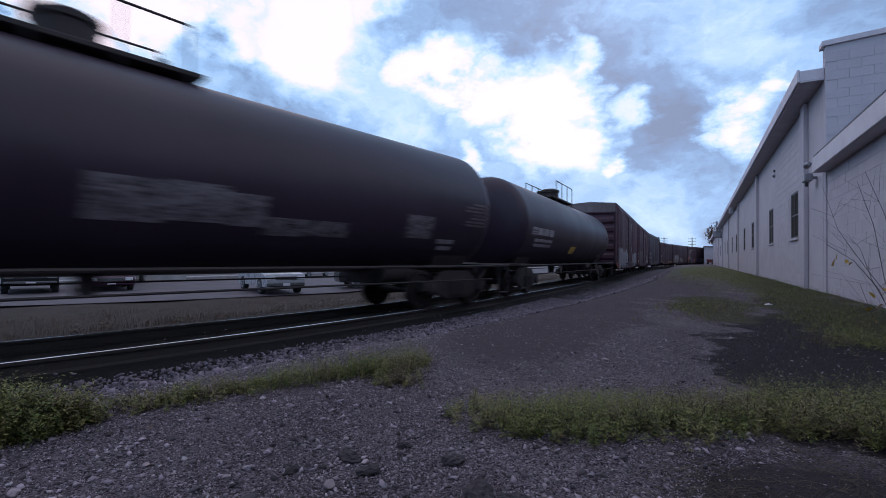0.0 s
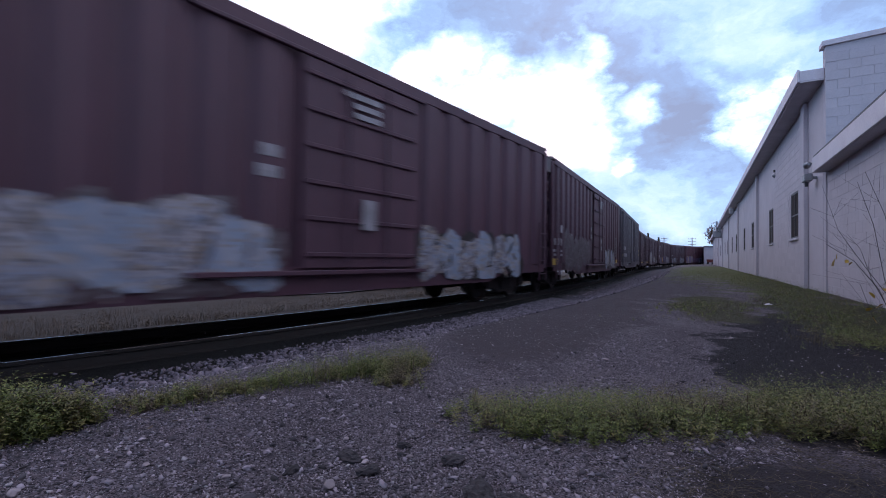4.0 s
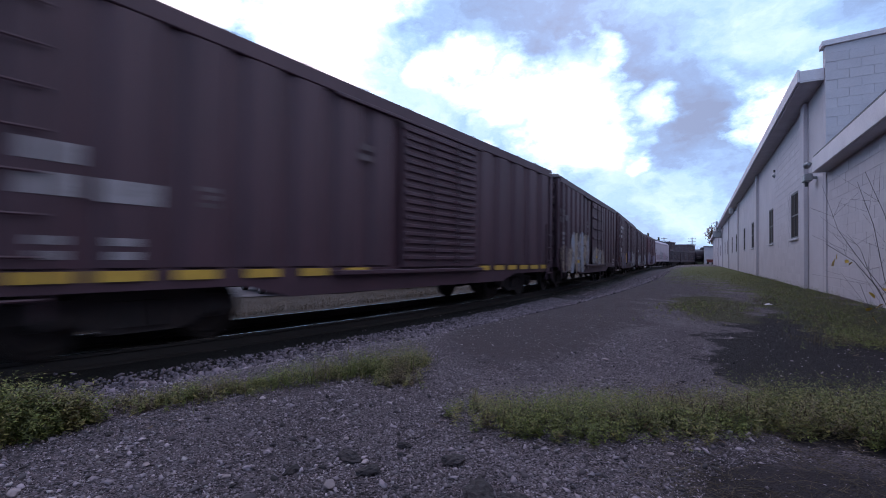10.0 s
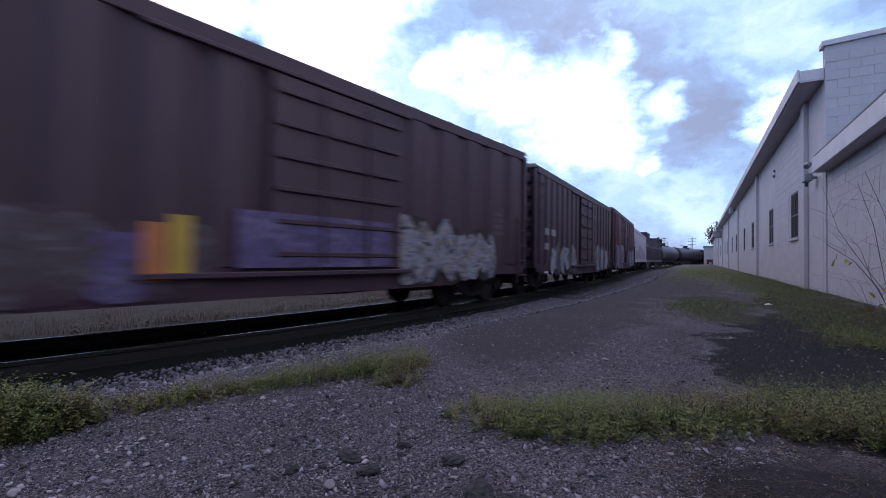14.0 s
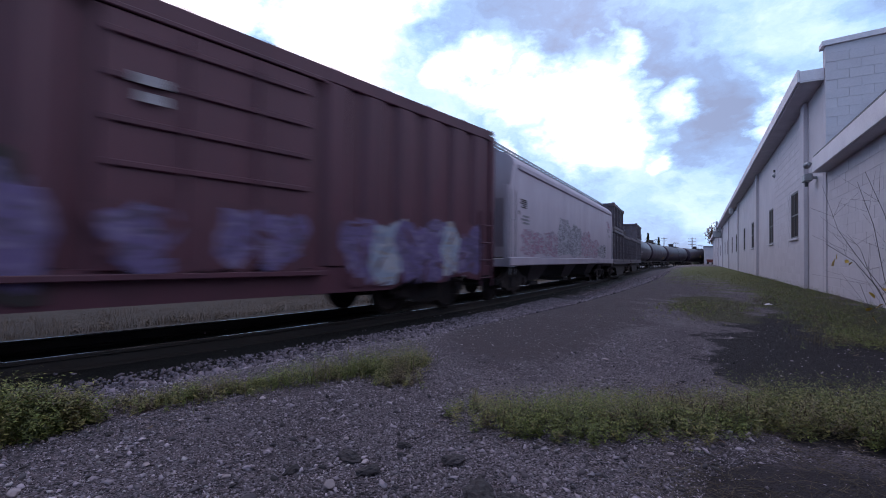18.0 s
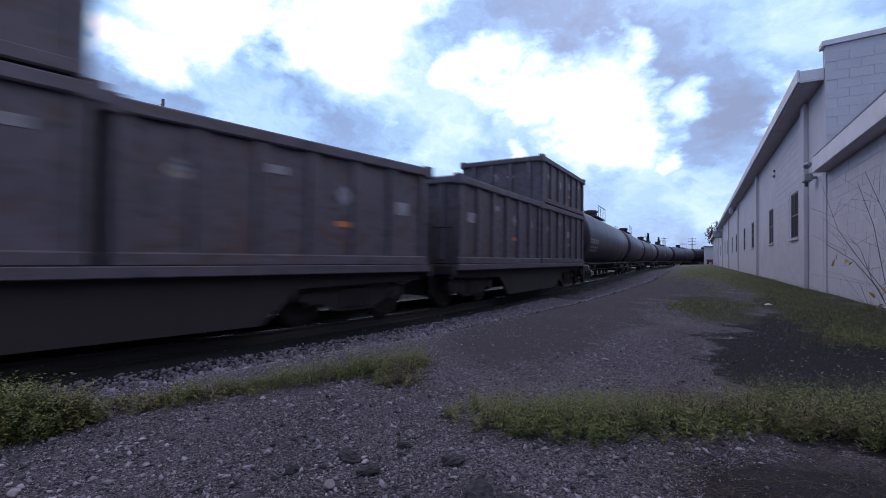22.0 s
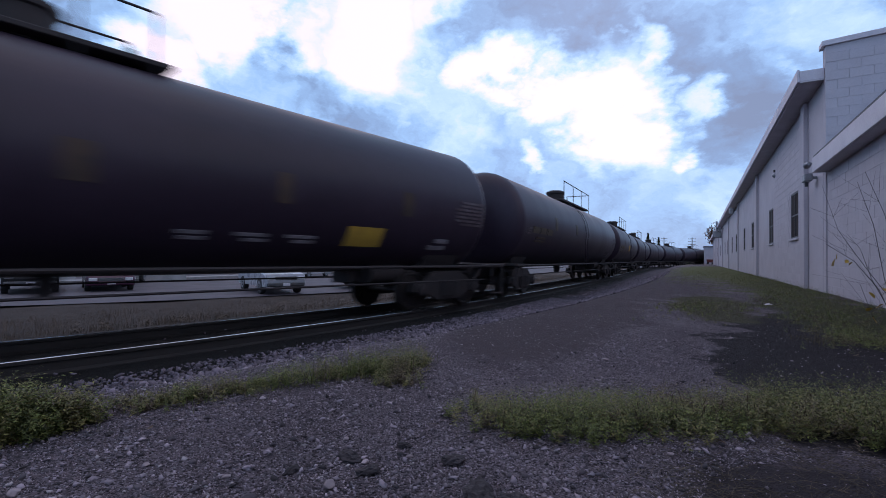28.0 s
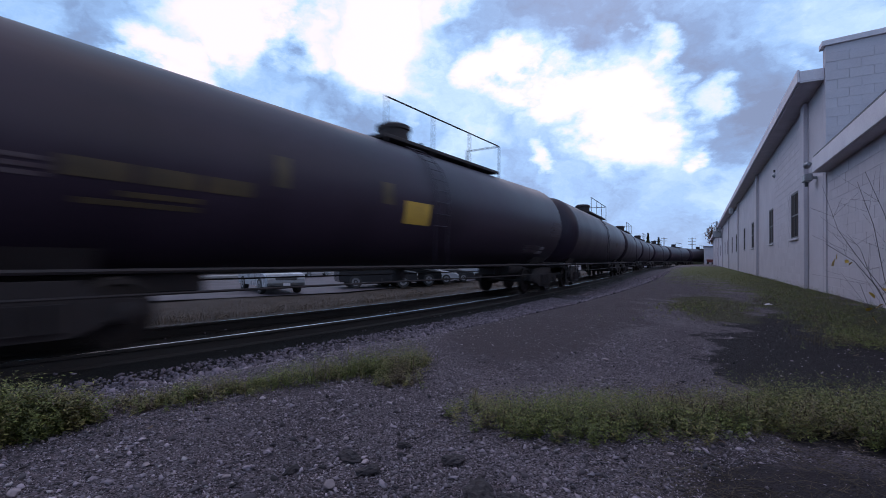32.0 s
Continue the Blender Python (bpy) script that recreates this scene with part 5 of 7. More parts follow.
# ---- loose stone ----
def icosa():
    t = (1 + 5 ** 0.5) / 2
    v = np.array([(-1, t, 0), (1, t, 0), (-1, -t, 0), (1, -t, 0), (0, -1, t), (0, 1, t), (0, -1, -t), (0, 1, -t), (t, 0, -1), (t, 0, 1), (-t, 0, -1), (-t, 0, 1)], float)
    v /= np.linalg.norm(v[0])
    f = np.array([(0, 11, 5), (0, 5, 1), (0, 1, 7), (0, 7, 10), (0, 10, 11), (1, 5, 9), (5, 11, 4), (11, 10, 2), (10, 7, 6), (7, 1, 8), (3, 9, 4), (3, 4, 2), (3, 2, 6), (3, 6, 8), (3, 8, 9), (4, 9, 5), (2, 4, 11), (6, 2, 10), (8, 6, 7), (9, 8, 1)])
    return v, f


def octa():
    v = np.array([(1, 0, 0), (-1, 0, 0), (0, 1, 0), (0, -1, 0), (0, 0, 1), (0, 0, -1)], float)
    f = np.array([(0, 2, 4), (2, 1, 4), (1, 3, 4), (3, 0, 4), (2, 0, 5), (1, 2, 5), (3, 1, 5), (0, 3, 5)])
    return v, f


def stones(name, places, sizes, material, label, flat=0.65, sink=0.25, jitter=0.22, chips=False):
    """Many broken stones in one mesh."""
    rng = np.random.default_rng(len(places))
    v, f = octa() if chips else icosa()
    c = len(v)
    n = len(places)
    p = np.array(places, float)
    s = np.array(sizes, float)[:, None, None]
    shape = v[None] * (1 + rng.uniform(-jitter * 1.3, jitter, (n, c, 1))) * rng.uniform(0.5, 1.3, (n, 1, 3))
    shape += rng.uniform(-0.3, 0.3, (n, c, 3)) * (1 if chips else 0)
    shape[:, :, 2] *= flat
    a = rng.uniform(0, 6.283, n)
    ca, sa = np.cos(a)[:, None], np.sin(a)[:, None]
    x, y = shape[:, :, 0] * ca - shape[:, :, 1] * sa, shape[:, :, 0] * sa + shape[:, :, 1] * ca
    tilt = rng.uniform(-0.5, 0.5, (n, 1))
    z = shape[:, :, 2] + x * tilt
    out = np.stack([x, y, z], -1) * s * 0.5
    out[:, :, 2] += s[:, :, 0] * 0.5 * flat * (1 - 2 * sink)
    out += p[:, None, :]
    faces = (f[None] + c * np.arange(n)[:, None, None]).reshape(-1, 3)
    me = bpy.data.meshes.new(name)
    me.vertices.add(n * c)
    me.vertices.foreach_set("co", out.reshape(-1))
    me.loops.add(len(faces) * 3)
    me.loops.foreach_set("vertex_index", faces.reshape(-1))
    me.polygons.add(len(faces))
    me.polygons.foreach_set("loop_start", np.arange(0, len(faces) * 3, 3))
    me.update(calc_edges=True)
    me.materials.append(material)
    return tagged(new(name, me), label, "gravel", kind="stuff")


M_GRAVEL = mat("grey_gravel", (0.252, 0.204, 0.230), (0.158, 0.127, 0.145), rough=0.95, scale=8, fine=60, bump=0.3, island=True, vary=0.9)
M_BALLAST = mat("crushed_ballast", (0.1787, 0.1405, 0.1683), (0.09797, 0.07618, 0.0918), rough=0.9, scale=8, fine=60, bump=0.3, island=True, vary=0.6)
M_STONE = mat("pale_pebble", (0.3458, 0.2721, 0.2856), (0.2305, 0.183, 0.1938), rough=0.85, scale=12, fine=70, bump=0.2, vary=0.25)
M_CHUNK = mat("broken_asphalt", (0.022, 0.017, 0.0195), (0.050, 0.039, 0.044), rough=0.95, scale=15, fine=60, bump=0.8)

rng = np.random.default_rng(4)
pl, sz = [], []
while len(pl) < 110000:
    d = 0.75 + 5.2 * rng.random() ** 1.6
    b = rng.uniform(-1.62, 0.35)
    x, y = d * math.sin(b), d * math.cos(b)
    l = lateral_of(x, y)
    if l < 4.3 or l > 7.6:
        continue
    dark = ((x - 0.6) / 1.1) ** 2 + ((y - 4.6) / 3.0) ** 2 < 1 or ((x - 0.25) / 0.45) ** 2 + ((y - 1.5) / 0.5) ** 2 < 1
    u_, v_ = (x + 2.35) * 0.98 + (y - 5.9) * 0.20, (y - 5.9) * 0.98 - (x + 2.35) * 0.20
    worn = (u_ / 0.95) ** 2 + (v_ / 3.5) ** 2 < 1
    if (dark or worn or (y > 4.2 and l > 4.9)) and rng.random() < 0.94:
        continue
    pl.append((x, y, ground_z(x, y)))
    sz.append(0.0030 + 0.007 * rng.random() ** 3 + (0.004 + 0.020 * rng.random() ** 1.5 if rng.random() < 0.035 else 0.0) + 0.0008 * d)
stones("gravel", pl, sz, M_GRAVEL, "loose grey gravel scattered over the lot", flat=0.62, jitter=0.42, chips=True)
M_CHIP = mat("pale_stone_chip", (0.33, 0.29, 0.30), (0.20, 0.17, 0.185), rough=0.85, scale=12, fine=70, bump=0.2, island=True, vary=0.5)
pl, sz = [], []
while len(pl) < 5200:
    d = 0.75 + 5.0 * rng.random() ** 1.5
    b = rng.uniform(-1.62, 0.35)
    x, y = d * math.sin(b), d * math.cos(b)
    l = lateral_of(x, y)
    if 4.2 < l < 7.6 and (rng.random() < 0.03 or not (((x - 0.6) / 1.1) ** 2 + ((y - 4.6) / 3.0) ** 2 < 1 or ((x - 0.25) / 0.5) ** 2 + ((y - 1.5) / 0.5) ** 2 < 1)):
        pl.append((x, y, ground_z(x, y)))
        sz.append(0.004 + 0.013 * rng.random() ** 2.5 + 0.0008 * d)
stones("stone_chips", pl, sz, M_CHIP, "small pale stone chips strewn on the lot", flat=0.55, jitter=0.42, chips=True)
pl, sz = [], []
while len(pl) < 30000:
    s = -5 + 42 * rng.random() ** 1.7
    l = rng.choice((rng.uniform(0.9, 2.2), rng.uniform(1.7, 4.3), rng.uniform(2.1, 4.0), rng.uniform(-2.2, 0.7)), p=(0.006, 0.52, 0.468, 0.006))
    x, y, _ = track(s, l)
    z = ground_z(x, y)
    pl.append((x, y, z))
    sz.append(rng.uniform(0.025, 0.065))
for _ in range(31000):
    s, l = -4.5 + 19 * rng.random(), (rng.uniform(1.62, 4.0) if _ < 23000 else rng.uniform(1.38, 2.1))
    x, y, _a = track(s, l)
    pl.append((x, y, ground_z(x, y)))
    sz.append(rng.uniform(0.028, 0.062))
stones("ballast", pl, sz, M_BALLAST, "crushed grey ballast along the track shoulder", flat=0.75, jitter=0.42)


def rock(name, x, y, size, material, label, flat=0.6, seed=0, rugged=False):
    """A broken stone: the hull of scattered points; a rugged one is crumbled all over."""
    r = random.Random(seed)
    b = bmesh.new()
    if rugged:
        bmesh.ops.create_icosphere(b, subdivisions=3, radius=size / 2)
        o = Vector((seed * 3.1, 1.7, 0))
        for v in b.verts:
            k = 1 + 0.45 * noise.noise(v.co * 2.2 / size + o) + 0.30 * noise.noise(v.co * 6 / size + o) + 0.22 * noise.noise(v.co * 14 / size + o)
            v.co *= k
            v.co.x *= 1.45
            v.co.z *= flat
    else:
        for _ in range(26):
            d = Vector((r.gauss(0, 1), r.gauss(0, 1), r.gauss(0, 1))).normalized() * size * r.uniform(0.42, 0.5)
            b.verts.new((d.x * 1.2, d.y * 0.85, d.z * flat))
        h = bmesh.ops.convex_hull(b, input=b.verts)
        bmesh.ops.delete(b, geom=[v for v in b.verts if not v.link_faces], context="VERTS")
        bmesh.ops.bevel(b, geom=b.edges[:], offset=size * 0.03, segments=1, affect="EDGES")
    me = bpy.data.meshes.new(name)
    b.to_mesh(me)
    b.free()
    me.materials.append(material)
    return tagged(single(name, me, material, m=pose(x, y, ground_z(x, y) + size * flat * 0.3, r.uniform(-8, 8), r.uniform(-8, 8), r.uniform(0, 360))), label, "stone")


for k, (x, y, s) in enumerate(((-1.067, 0.861, 0.045), (-1.945, 1.173, 0.036), (-0.64, 3.23, 0.04), (-1.708, 0.286, 0.04), (-1.30, 1.12, 0.026), (-1.62, 0.58, 0.028), (-1.02, 1.16, 0.022), (-0.98, 3.07, 0.038), (-0.33, 1.74, 0.022), (-1.70, 1.30, 0.024), (-1.35, 0.70, 0.026), (-0.4, 4.6, 0.05), (-1.95, 0.82, 0.024), (-1.10, 1.03, 0.030), (-0.55, 1.2, 0.018), (-1.5, 0.42, 0.022))):
    rock("pebble", x, y, s, M_STONE, "pale worn pebble lying on the gravel", 0.6, k)
for k, (x, y, s) in enumerate(((-1.178, 0.666, 0.062), (-1.78, 0.72, 0.045), (-1.9, 0.9, 0.04), (-1.42, 0.88, 0.04), (-1.25, 1.32, 0.035), (-1.6, 0.92, 0.036), (-0.98, 0.78, 0.03))):
    rock("flat_stone", x, y, s, M_BALLAST, "flat grey stone lying on the gravel", 0.35, 20 + k)
for k, (x, y, s) in enumerate(((-1.162, 1.022, 0.055), (-1.041, 0.993, 0.048), (-1.235, 0.845, 0.036), (-0.88, 1.217, 0.056), (-0.69, 1.08, 0.085), (-0.60, 1.12, 0.055), (-1.093, 1.21, 0.036), (-2.007, 0.593, 0.026), (-0.72, 1.5, 0.022))):
    rock("asphalt_chunk", x, y, s, M_CHUNK, "broken lump of dark asphalt on the gravel", 0.55, 40 + k, True)

# ---- weeds ----
M_WEED = mat("weed_leaf", (0.168, 0.186, 0.042), (0.064, 0.076, 0.020), rough=0.7, scale=30, fine=80, bump=0.0, island=True, vary=0.75)
M_STRAW = mat("dry_stalk", (0.119, 0.08487, 0.0525), (0.07, 0.05092, 0.0336), rough=0.8, scale=30, fine=80, bump=0.0, island=True, vary=0.4)
M_DRYGRASS = mat("dry_verge_grass", (0.1207, 0.07644, 0.0468), (0.0598, 0.0392, 0.0252), rough=0.85, scale=10, fine=60, bump=0.0, island=True, vary=0.4)
M_LEAF = mat("fallen_leaf", (0.17, 0.095, 0.050), (0.10, 0.058, 0.036), rough=0.7, scale=30, fine=80, bump=0.1, vary=0.4)
M_LEAFY = mat("yellow_leaf", (0.50, 0.32, 0.04), (0.38, 0.22, 0.04), rough=0.6, scale=30, fine=80, bump=0.1, vary=0.3)


def leaves(name, plants, material, label, leaf=0.012, per=26, slim=0.34, category="weeds"):
    """Small pointed leaves on leaning stems. Plants: x, y, height, spread."""
    g = np.random.default_rng(len(plants) + int(leaf * 1e4))
    vs, fs = [], []
    for x, y, h, sp in plants:
        z = ground_z(x, y)
        stems = 4
        for _ in range(stems):
            a = g.uniform(0, 6.283)
            out_ = np.array((math.cos(a), math.sin(a), 0)) * h * g.uniform(0.1, 0.6)
            up = h * g.uniform(0.45, 1.05)
            n = max(4, int(per / stems))
            for k in range(n):
                t = (k + g.random()) / n
                c = np.array((x, y, z)) + out_ * t * t + np.array((0, 0, up * t)) + g.normal(0, sp * 0.10, 3)
                a2, e = g.uniform(0, 6.283), g.uniform(-0.2, 0.9)
                d = np.array((math.cos(a2) * math.cos(e), math.sin(a2) * math.cos(e), math.sin(e)))
                q = np.array((-math.sin(a2), math.cos(a2), g.uniform(-0.4, 0.4))) * slim
                L = leaf * g.uniform(0.4, 1.75) * (1.15 - 0.55 * t)
                i = len(vs)
                vs += [tuple(c), tuple(c + d * L * 0.5 + q * L * 0.5), tuple(c + d * L + np.array((0, 0, -0.15 * L))), tuple(c + d * L * 0.5 - q * L * 0.5)]
                fs.append((i, i + 1, i + 2, i + 3))
    me = bpy.data.meshes.new(name)
    me.from_pydata(vs, [], fs)
    me.materials.append(material)
    return tagged(new(name, me), label, category, kind="stuff")


def blades(name, tufts, material, label, category="grass"):
    """Thin bent blades. Tufts: x, y, height, spread, number."""
    g = np.random.default_rng(len(tufts))
    vs, fs = [], []
    for x, y, h, sp, n in tufts:
        z = ground_z(x, y) - 0.01
        for _ in range(int(n)):
            bx, by = x + g.normal(0, sp), y + g.normal(0, sp)
            a, L, w_ = g.uniform(0, 6.283), h * g.uniform(0.5, 1.15), h * 0.006 + 0.0005
            o = np.array((math.cos(a), math.sin(a), 0)) * L * g.uniform(0.15, 0.95)
            s = np.array((-math.sin(a), math.cos(a), 0)) * w_
            b0, b1, b2 = np.array((bx, by, z)), np.array((bx, by, z + L * 0.6)) + o * 0.35, np.array((bx, by, z + L * g.uniform(0.75, 1.0))) + o
            i = len(vs)
            vs += [tuple(b0 - s), tuple(b0 + s), tuple(b1 + s * 0.8), tuple(b1 - s * 0.8), tuple(b2)]
            fs += [(i, i + 1, i + 2, i + 3), (i + 3, i + 2, i + 4)]
    me = bpy.data.meshes.new(name)
    me.from_pydata(vs, [], fs)
    me.materials.append(material)
    return tagged(new(name, me), label, category, kind="stuff")


def along(points, n, wide, seed):
    """Scatter n places about a bent line of (x, y, height)."""
    g = np.random.default_rng(seed)
    p = np.array(points, float)
    seg = np.hypot(*(p[1:, :2] - p[:-1, :2]).T)
    cum = np.concatenate([[0], np.cumsum(seg)])
    out = []
    for u in g.random(n) * cum[-1]:
        x, y, h = (np.interp(u, cum, p[:, i]) for i in range(3))
        thin = 0.5 + 1.3 * noise.noise((u * 4.5, seed, 0)) + 0.5 * noise.noise((u * 13.0, seed, 4))
        out.append((x + g.normal(0, wide), y + g.normal(0, wide), h * g.uniform(0.5, 1.08) * min(1.0, max(0.35, 0.6 + thin * 0.5)), wide))
    return out


LINE_A = [(-2.30, 0.74, 0.103), (-2.22, 0.92, 0.127), (-2.15, 1.15, 0.103), (-2.10, 1.40, 0.138), (-1.96, 1.70, 0.184), (-1.82, 1.95, 0.196), (-1.86, 2.25, 0.149)]
LINE_A2 = [(-1.62, 1.72, 0.066), (-1.78, 1.92, 0.132), (-2.05, 1.85, 0.132)]
CLUMP = [(-2.42, 0.14, 0.190), (-2.32, 0.28, 0.258), (-2.26, 0.42, 0.280), (-2.28, 0.54, 0.179)]
LINE_B = [(-1.10, 1.72, 0.099), (-0.93, 1.64, 0.170), (-0.75, 1.70, 0.199), (-0.55, 1.88, 0.170), (-0.30, 2.10, 0.185), (-0.10, 2.32, 0.170), (0.10, 2.36, 0.213), (0.30, 2.36, 0.256), (0.60, 2.45, 0.284)]
LINE_B2 = [(-0.85, 1.85, 0.142), (-0.55, 2.08, 0.170), (-0.25, 2.34, 0.170), (0.10, 2.62, 0.227), (0.50, 2.75, 0.270)]
M_WEEDOLIVE = mat("yellowing_weed_leaf", (0.225, 0.192, 0.056), (0.105, 0.094, 0.034), rough=0.6, scale=30, fine=80, bump=0.0, island=True, vary=0.45)
M_WEEDBROWN = mat("withered_weed_leaf", (0.150, 0.100, 0.060), (0.075, 0.055, 0.036), rough=0.7, scale=30, fine=80, bump=0.0, island=True, vary=0.45)


def sorted_by_tone(plants, seed):
    """Green plants, yellowing ones and withered ones, in drifts."""
    out = ([], [], [])
    g = np.random.default_rng(seed)
    for p in plants:
        k = noise.noise((p[0] * 3.3, p[1] * 3.3, seed)) + 0.35 * g.normal()
        out[0 if k < 0.04 else 1 if k < 0.52 else 2].append(p)
    return out


for lines, wide, leaf, per, lab in ((((LINE_A, 430), (LINE_A2, 170)), 0.056, 0.0115, 84, "along the edge of the ballast"), (((CLUMP, 620),), 0.062, 0.0165, 110, "in a clump beside the ballast"), (((LINE_B, 780), (LINE_B2, 520)), 0.076, 0.0122, 92, "in a strip across the lot")):
    plants = []
    for k, (ln, cnt) in enumerate(lines):
        plants += along(ln, cnt, wide, 10 + k + int(leaf * 1e4))
    green, olive, brown_ = sorted_by_tone(plants, int(leaf * 1e4))
    leaves("weed_strip", green, M_WEED, "low green weeds " + lab, leaf, per)
    leaves("weed_strip", olive, M_WEEDOLIVE, "yellowing weeds " + lab, leaf * 1.05, per)
    leaves("weed_strip", brown_, M_WEEDBROWN, "withered brown weeds " + lab, leaf * 1.1, per)
blades("grass_tuft", [(x, y, h * 0.95, 0.035, 4) for ln, c in ((LINE_A, 150), (CLUMP, 30)) for x, y, h, _ in along(ln, c, 0.065, 3)], M_WEED, "thin green grass among the weeds")
blades("dry_stalk", [(x, y, h * 1.3, 0.03, 2) for x, y, h, _ in along(LINE_B, 150, 0.09, 4)] + [(x, y, h * 1.2, 0.03, 2) for x, y, h, _ in along(LINE_A, 70, 0.07, 5)], M_WEEDBROWN, "dry brown stalks among weeds")


def litter(name, spots, material, label):
    """Thin dry stems lying on the ground. Spots: x, y, length."""
    g = np.random.default_rng(len(spots))
    f = Form()
    for x, y, L in spots:
        a = g.uniform(0, 6.283)
        z = ground_z(x, y) + 0.004
        d = Vector((math.cos(a), math.sin(a), 0)) * L / 2
        bend = Vector((-math.sin(a), math.cos(a), 0)) * L * g.uniform(-0.15, 0.15) + Vector((0, 0, g.uniform(0, 0.012)))
        p = Vector((x, y, z))
        f.tube(p - d, p + bend, 0.0007, 0.0007, 3, False).tube(p + bend, p + d + Vector((0, 0, g.uniform(0, 0.01))), 0.0007, 0.0005, 3, False)
    me = bpy.data.meshes.new(name)
    me.from_pydata(f.v, [], f.f)
    me.materials.append(material)
    return tagged(new(name, me), label, "litter", kind="stuff")


g = np.random.default_rng(9)
far = []
for x0, y0, rx, ry, n, h in ((-1.05, 7.4, 0.45, 1.2, 300, 0.035), (0.25, 7.2, 0.35, 1.2, 260, 0.05), (0.45, 5.3, 0.25, 0.6, 260, 0.12), (-0.2, 11.0, 0.35, 2.6, 300, 0.08), (-1.4, 19.0, 0.5, 7, 300, 0.12), (-3.6, 30, 1.6, 12, 700, 0.07)):
    for _ in range(n):
        far.append((x0 + rx * g.normal() * 0.6, y0 + ry * g.normal() * 0.6, h * g.uniform(0.4, 1.1), 0.06))
for _ in range(1000):
    y = 6.0 + 22 * g.random() ** 1.3
    far.append((0.35 - 0.14 * (y - 14.75) - 0.08 - 1.1 * g.random() ** 1.2, y, g.uniform(0.02, 0.09), 0.07))
for _ in range(700):
    y = 4.5 + 24 * g.random() ** 1.6
    far.append((0.35 - 0.14 * (y - 14.75) - 0.09 - abs(g.normal()) * 0.14, y, 0.17 * g.uniform(0.25, 1.1), 0.05))
green, olive, brown_ = sorted_by_tone([p for p in far if p[0] < 0.35 - 0.14 * (p[1] - 14.75) - 0.05], 5)
leaves("weed_patch", green, M_WEED, "low green weeds along the foot of the warehouse wall", 0.013, 40)
leaves("weed_patch", olive, M_WEEDOLIVE, "low olive weeds along the foot of the warehouse wall", 0.013, 34)
leaves("weed_patch", brown_, M_WEEDBROWN, "withered brown weeds along the foot of the warehouse wall", 0.014, 24)
straw = [(x - 0.02, y - 0.10, g.uniform(0.04, 0.16)) for x, y, _h, _w in along(LINE_B, 160, 0.10, 31)]
straw += [(-0.18 + 0.13 * g.normal(), 1.55 + 0.11 * g.normal(), g.uniform(0.02, 0.09)) for _ in range(260)]
straw += [(0.12 + 0.16 * g.normal(), 1.95 + 0.14 * g.normal(), g.uniform(0.02, 0.09)) for _ in range(220)]
straw += [(x + 0.10, y - 0.06, g.uniform(0.03, 0.11)) for x, y, _h, _w in along(LINE_A, 70, 0.08, 32)]
litter("straw_litter", straw, M_STRAW, "dry straw litter lying on the ground")
verge = []
for _ in range(4200):
    s, l = -14 + 64 * g.random() ** 1.5, -g.uniform(2.6, 9.3)
    x, y, _a = track(s, l)
    verge.append((x, y, g.uniform(0.08, 0.26) * (0.6 + 0.8 * max(0.0, 0.5 + noise.noise((x * 0.5, y * 0.5, 2)))), 0.16, 13))
blades("verge_grass", verge, M_DRYGRASS, "dry tan grass on the verge beyond the track")
bushes = []
for s, l, n in ((-1.5, -4.2, 9), (0.6, -3.6, 8), (2.6, -3.3, 6), (4.4, -3.8, 7), (7.5, -4.6, 7), (11.0, -4.0, 6), (-3.5, -5.4, 8), (15.0, -4.4, 6)):
    x, y, _a = track(s, l)
    bushes += [(x + 0.35 * g.normal(), y + 0.35 * g.normal(), g.uniform(0.15, 0.42), 0.2) for _ in range(n)]
leaves("verge_weed", bushes, M_WEEDBROWN, "bushy brown-green weeds on the verge beyond the track", 0.05, 60)
leaf_mesh = []
for v_ in range(3):
    f = Form()
    f.add([(0, -0.5, 0), (0.35, -0.2, 0.12), (0.28, 0.25, 0.10), (0, 0.55, 0.02), (-0.28, 0.25, 0.14), (-0.35, -0.2, 0.10), (0, 0, 0.0)],
          [(0, 1, 6), (1, 2, 6), (2, 3, 6), (3, 4, 6), (4, 5, 6), (5, 0, 6)])
    leaf_mesh.append(f.mesh("fallen_leaf", M_LEAF))
for k in range(18):
    x, y, _h, _w = along(LINE_B, 30, 0.16, 77)[k]
    if k > 14:
        x, y = -2.05 + g.normal() * 0.15, 0.6 + g.normal() * 0.2
    lf = tagged(new("fallen_leaf", leaf_mesh[k % 3]), "curled brown leaf fallen among the weeds", "leaf", "fallen leaves")
    q = g.uniform(0.03, 0.055)
    lf.matrix_basis = pose(x, y, ground_z(x, y) + 0.018, g.uniform(-30, 30), g.uniform(-30, 30), g.uniform(0, 360)) @ Matrix.Scale(q, 4)

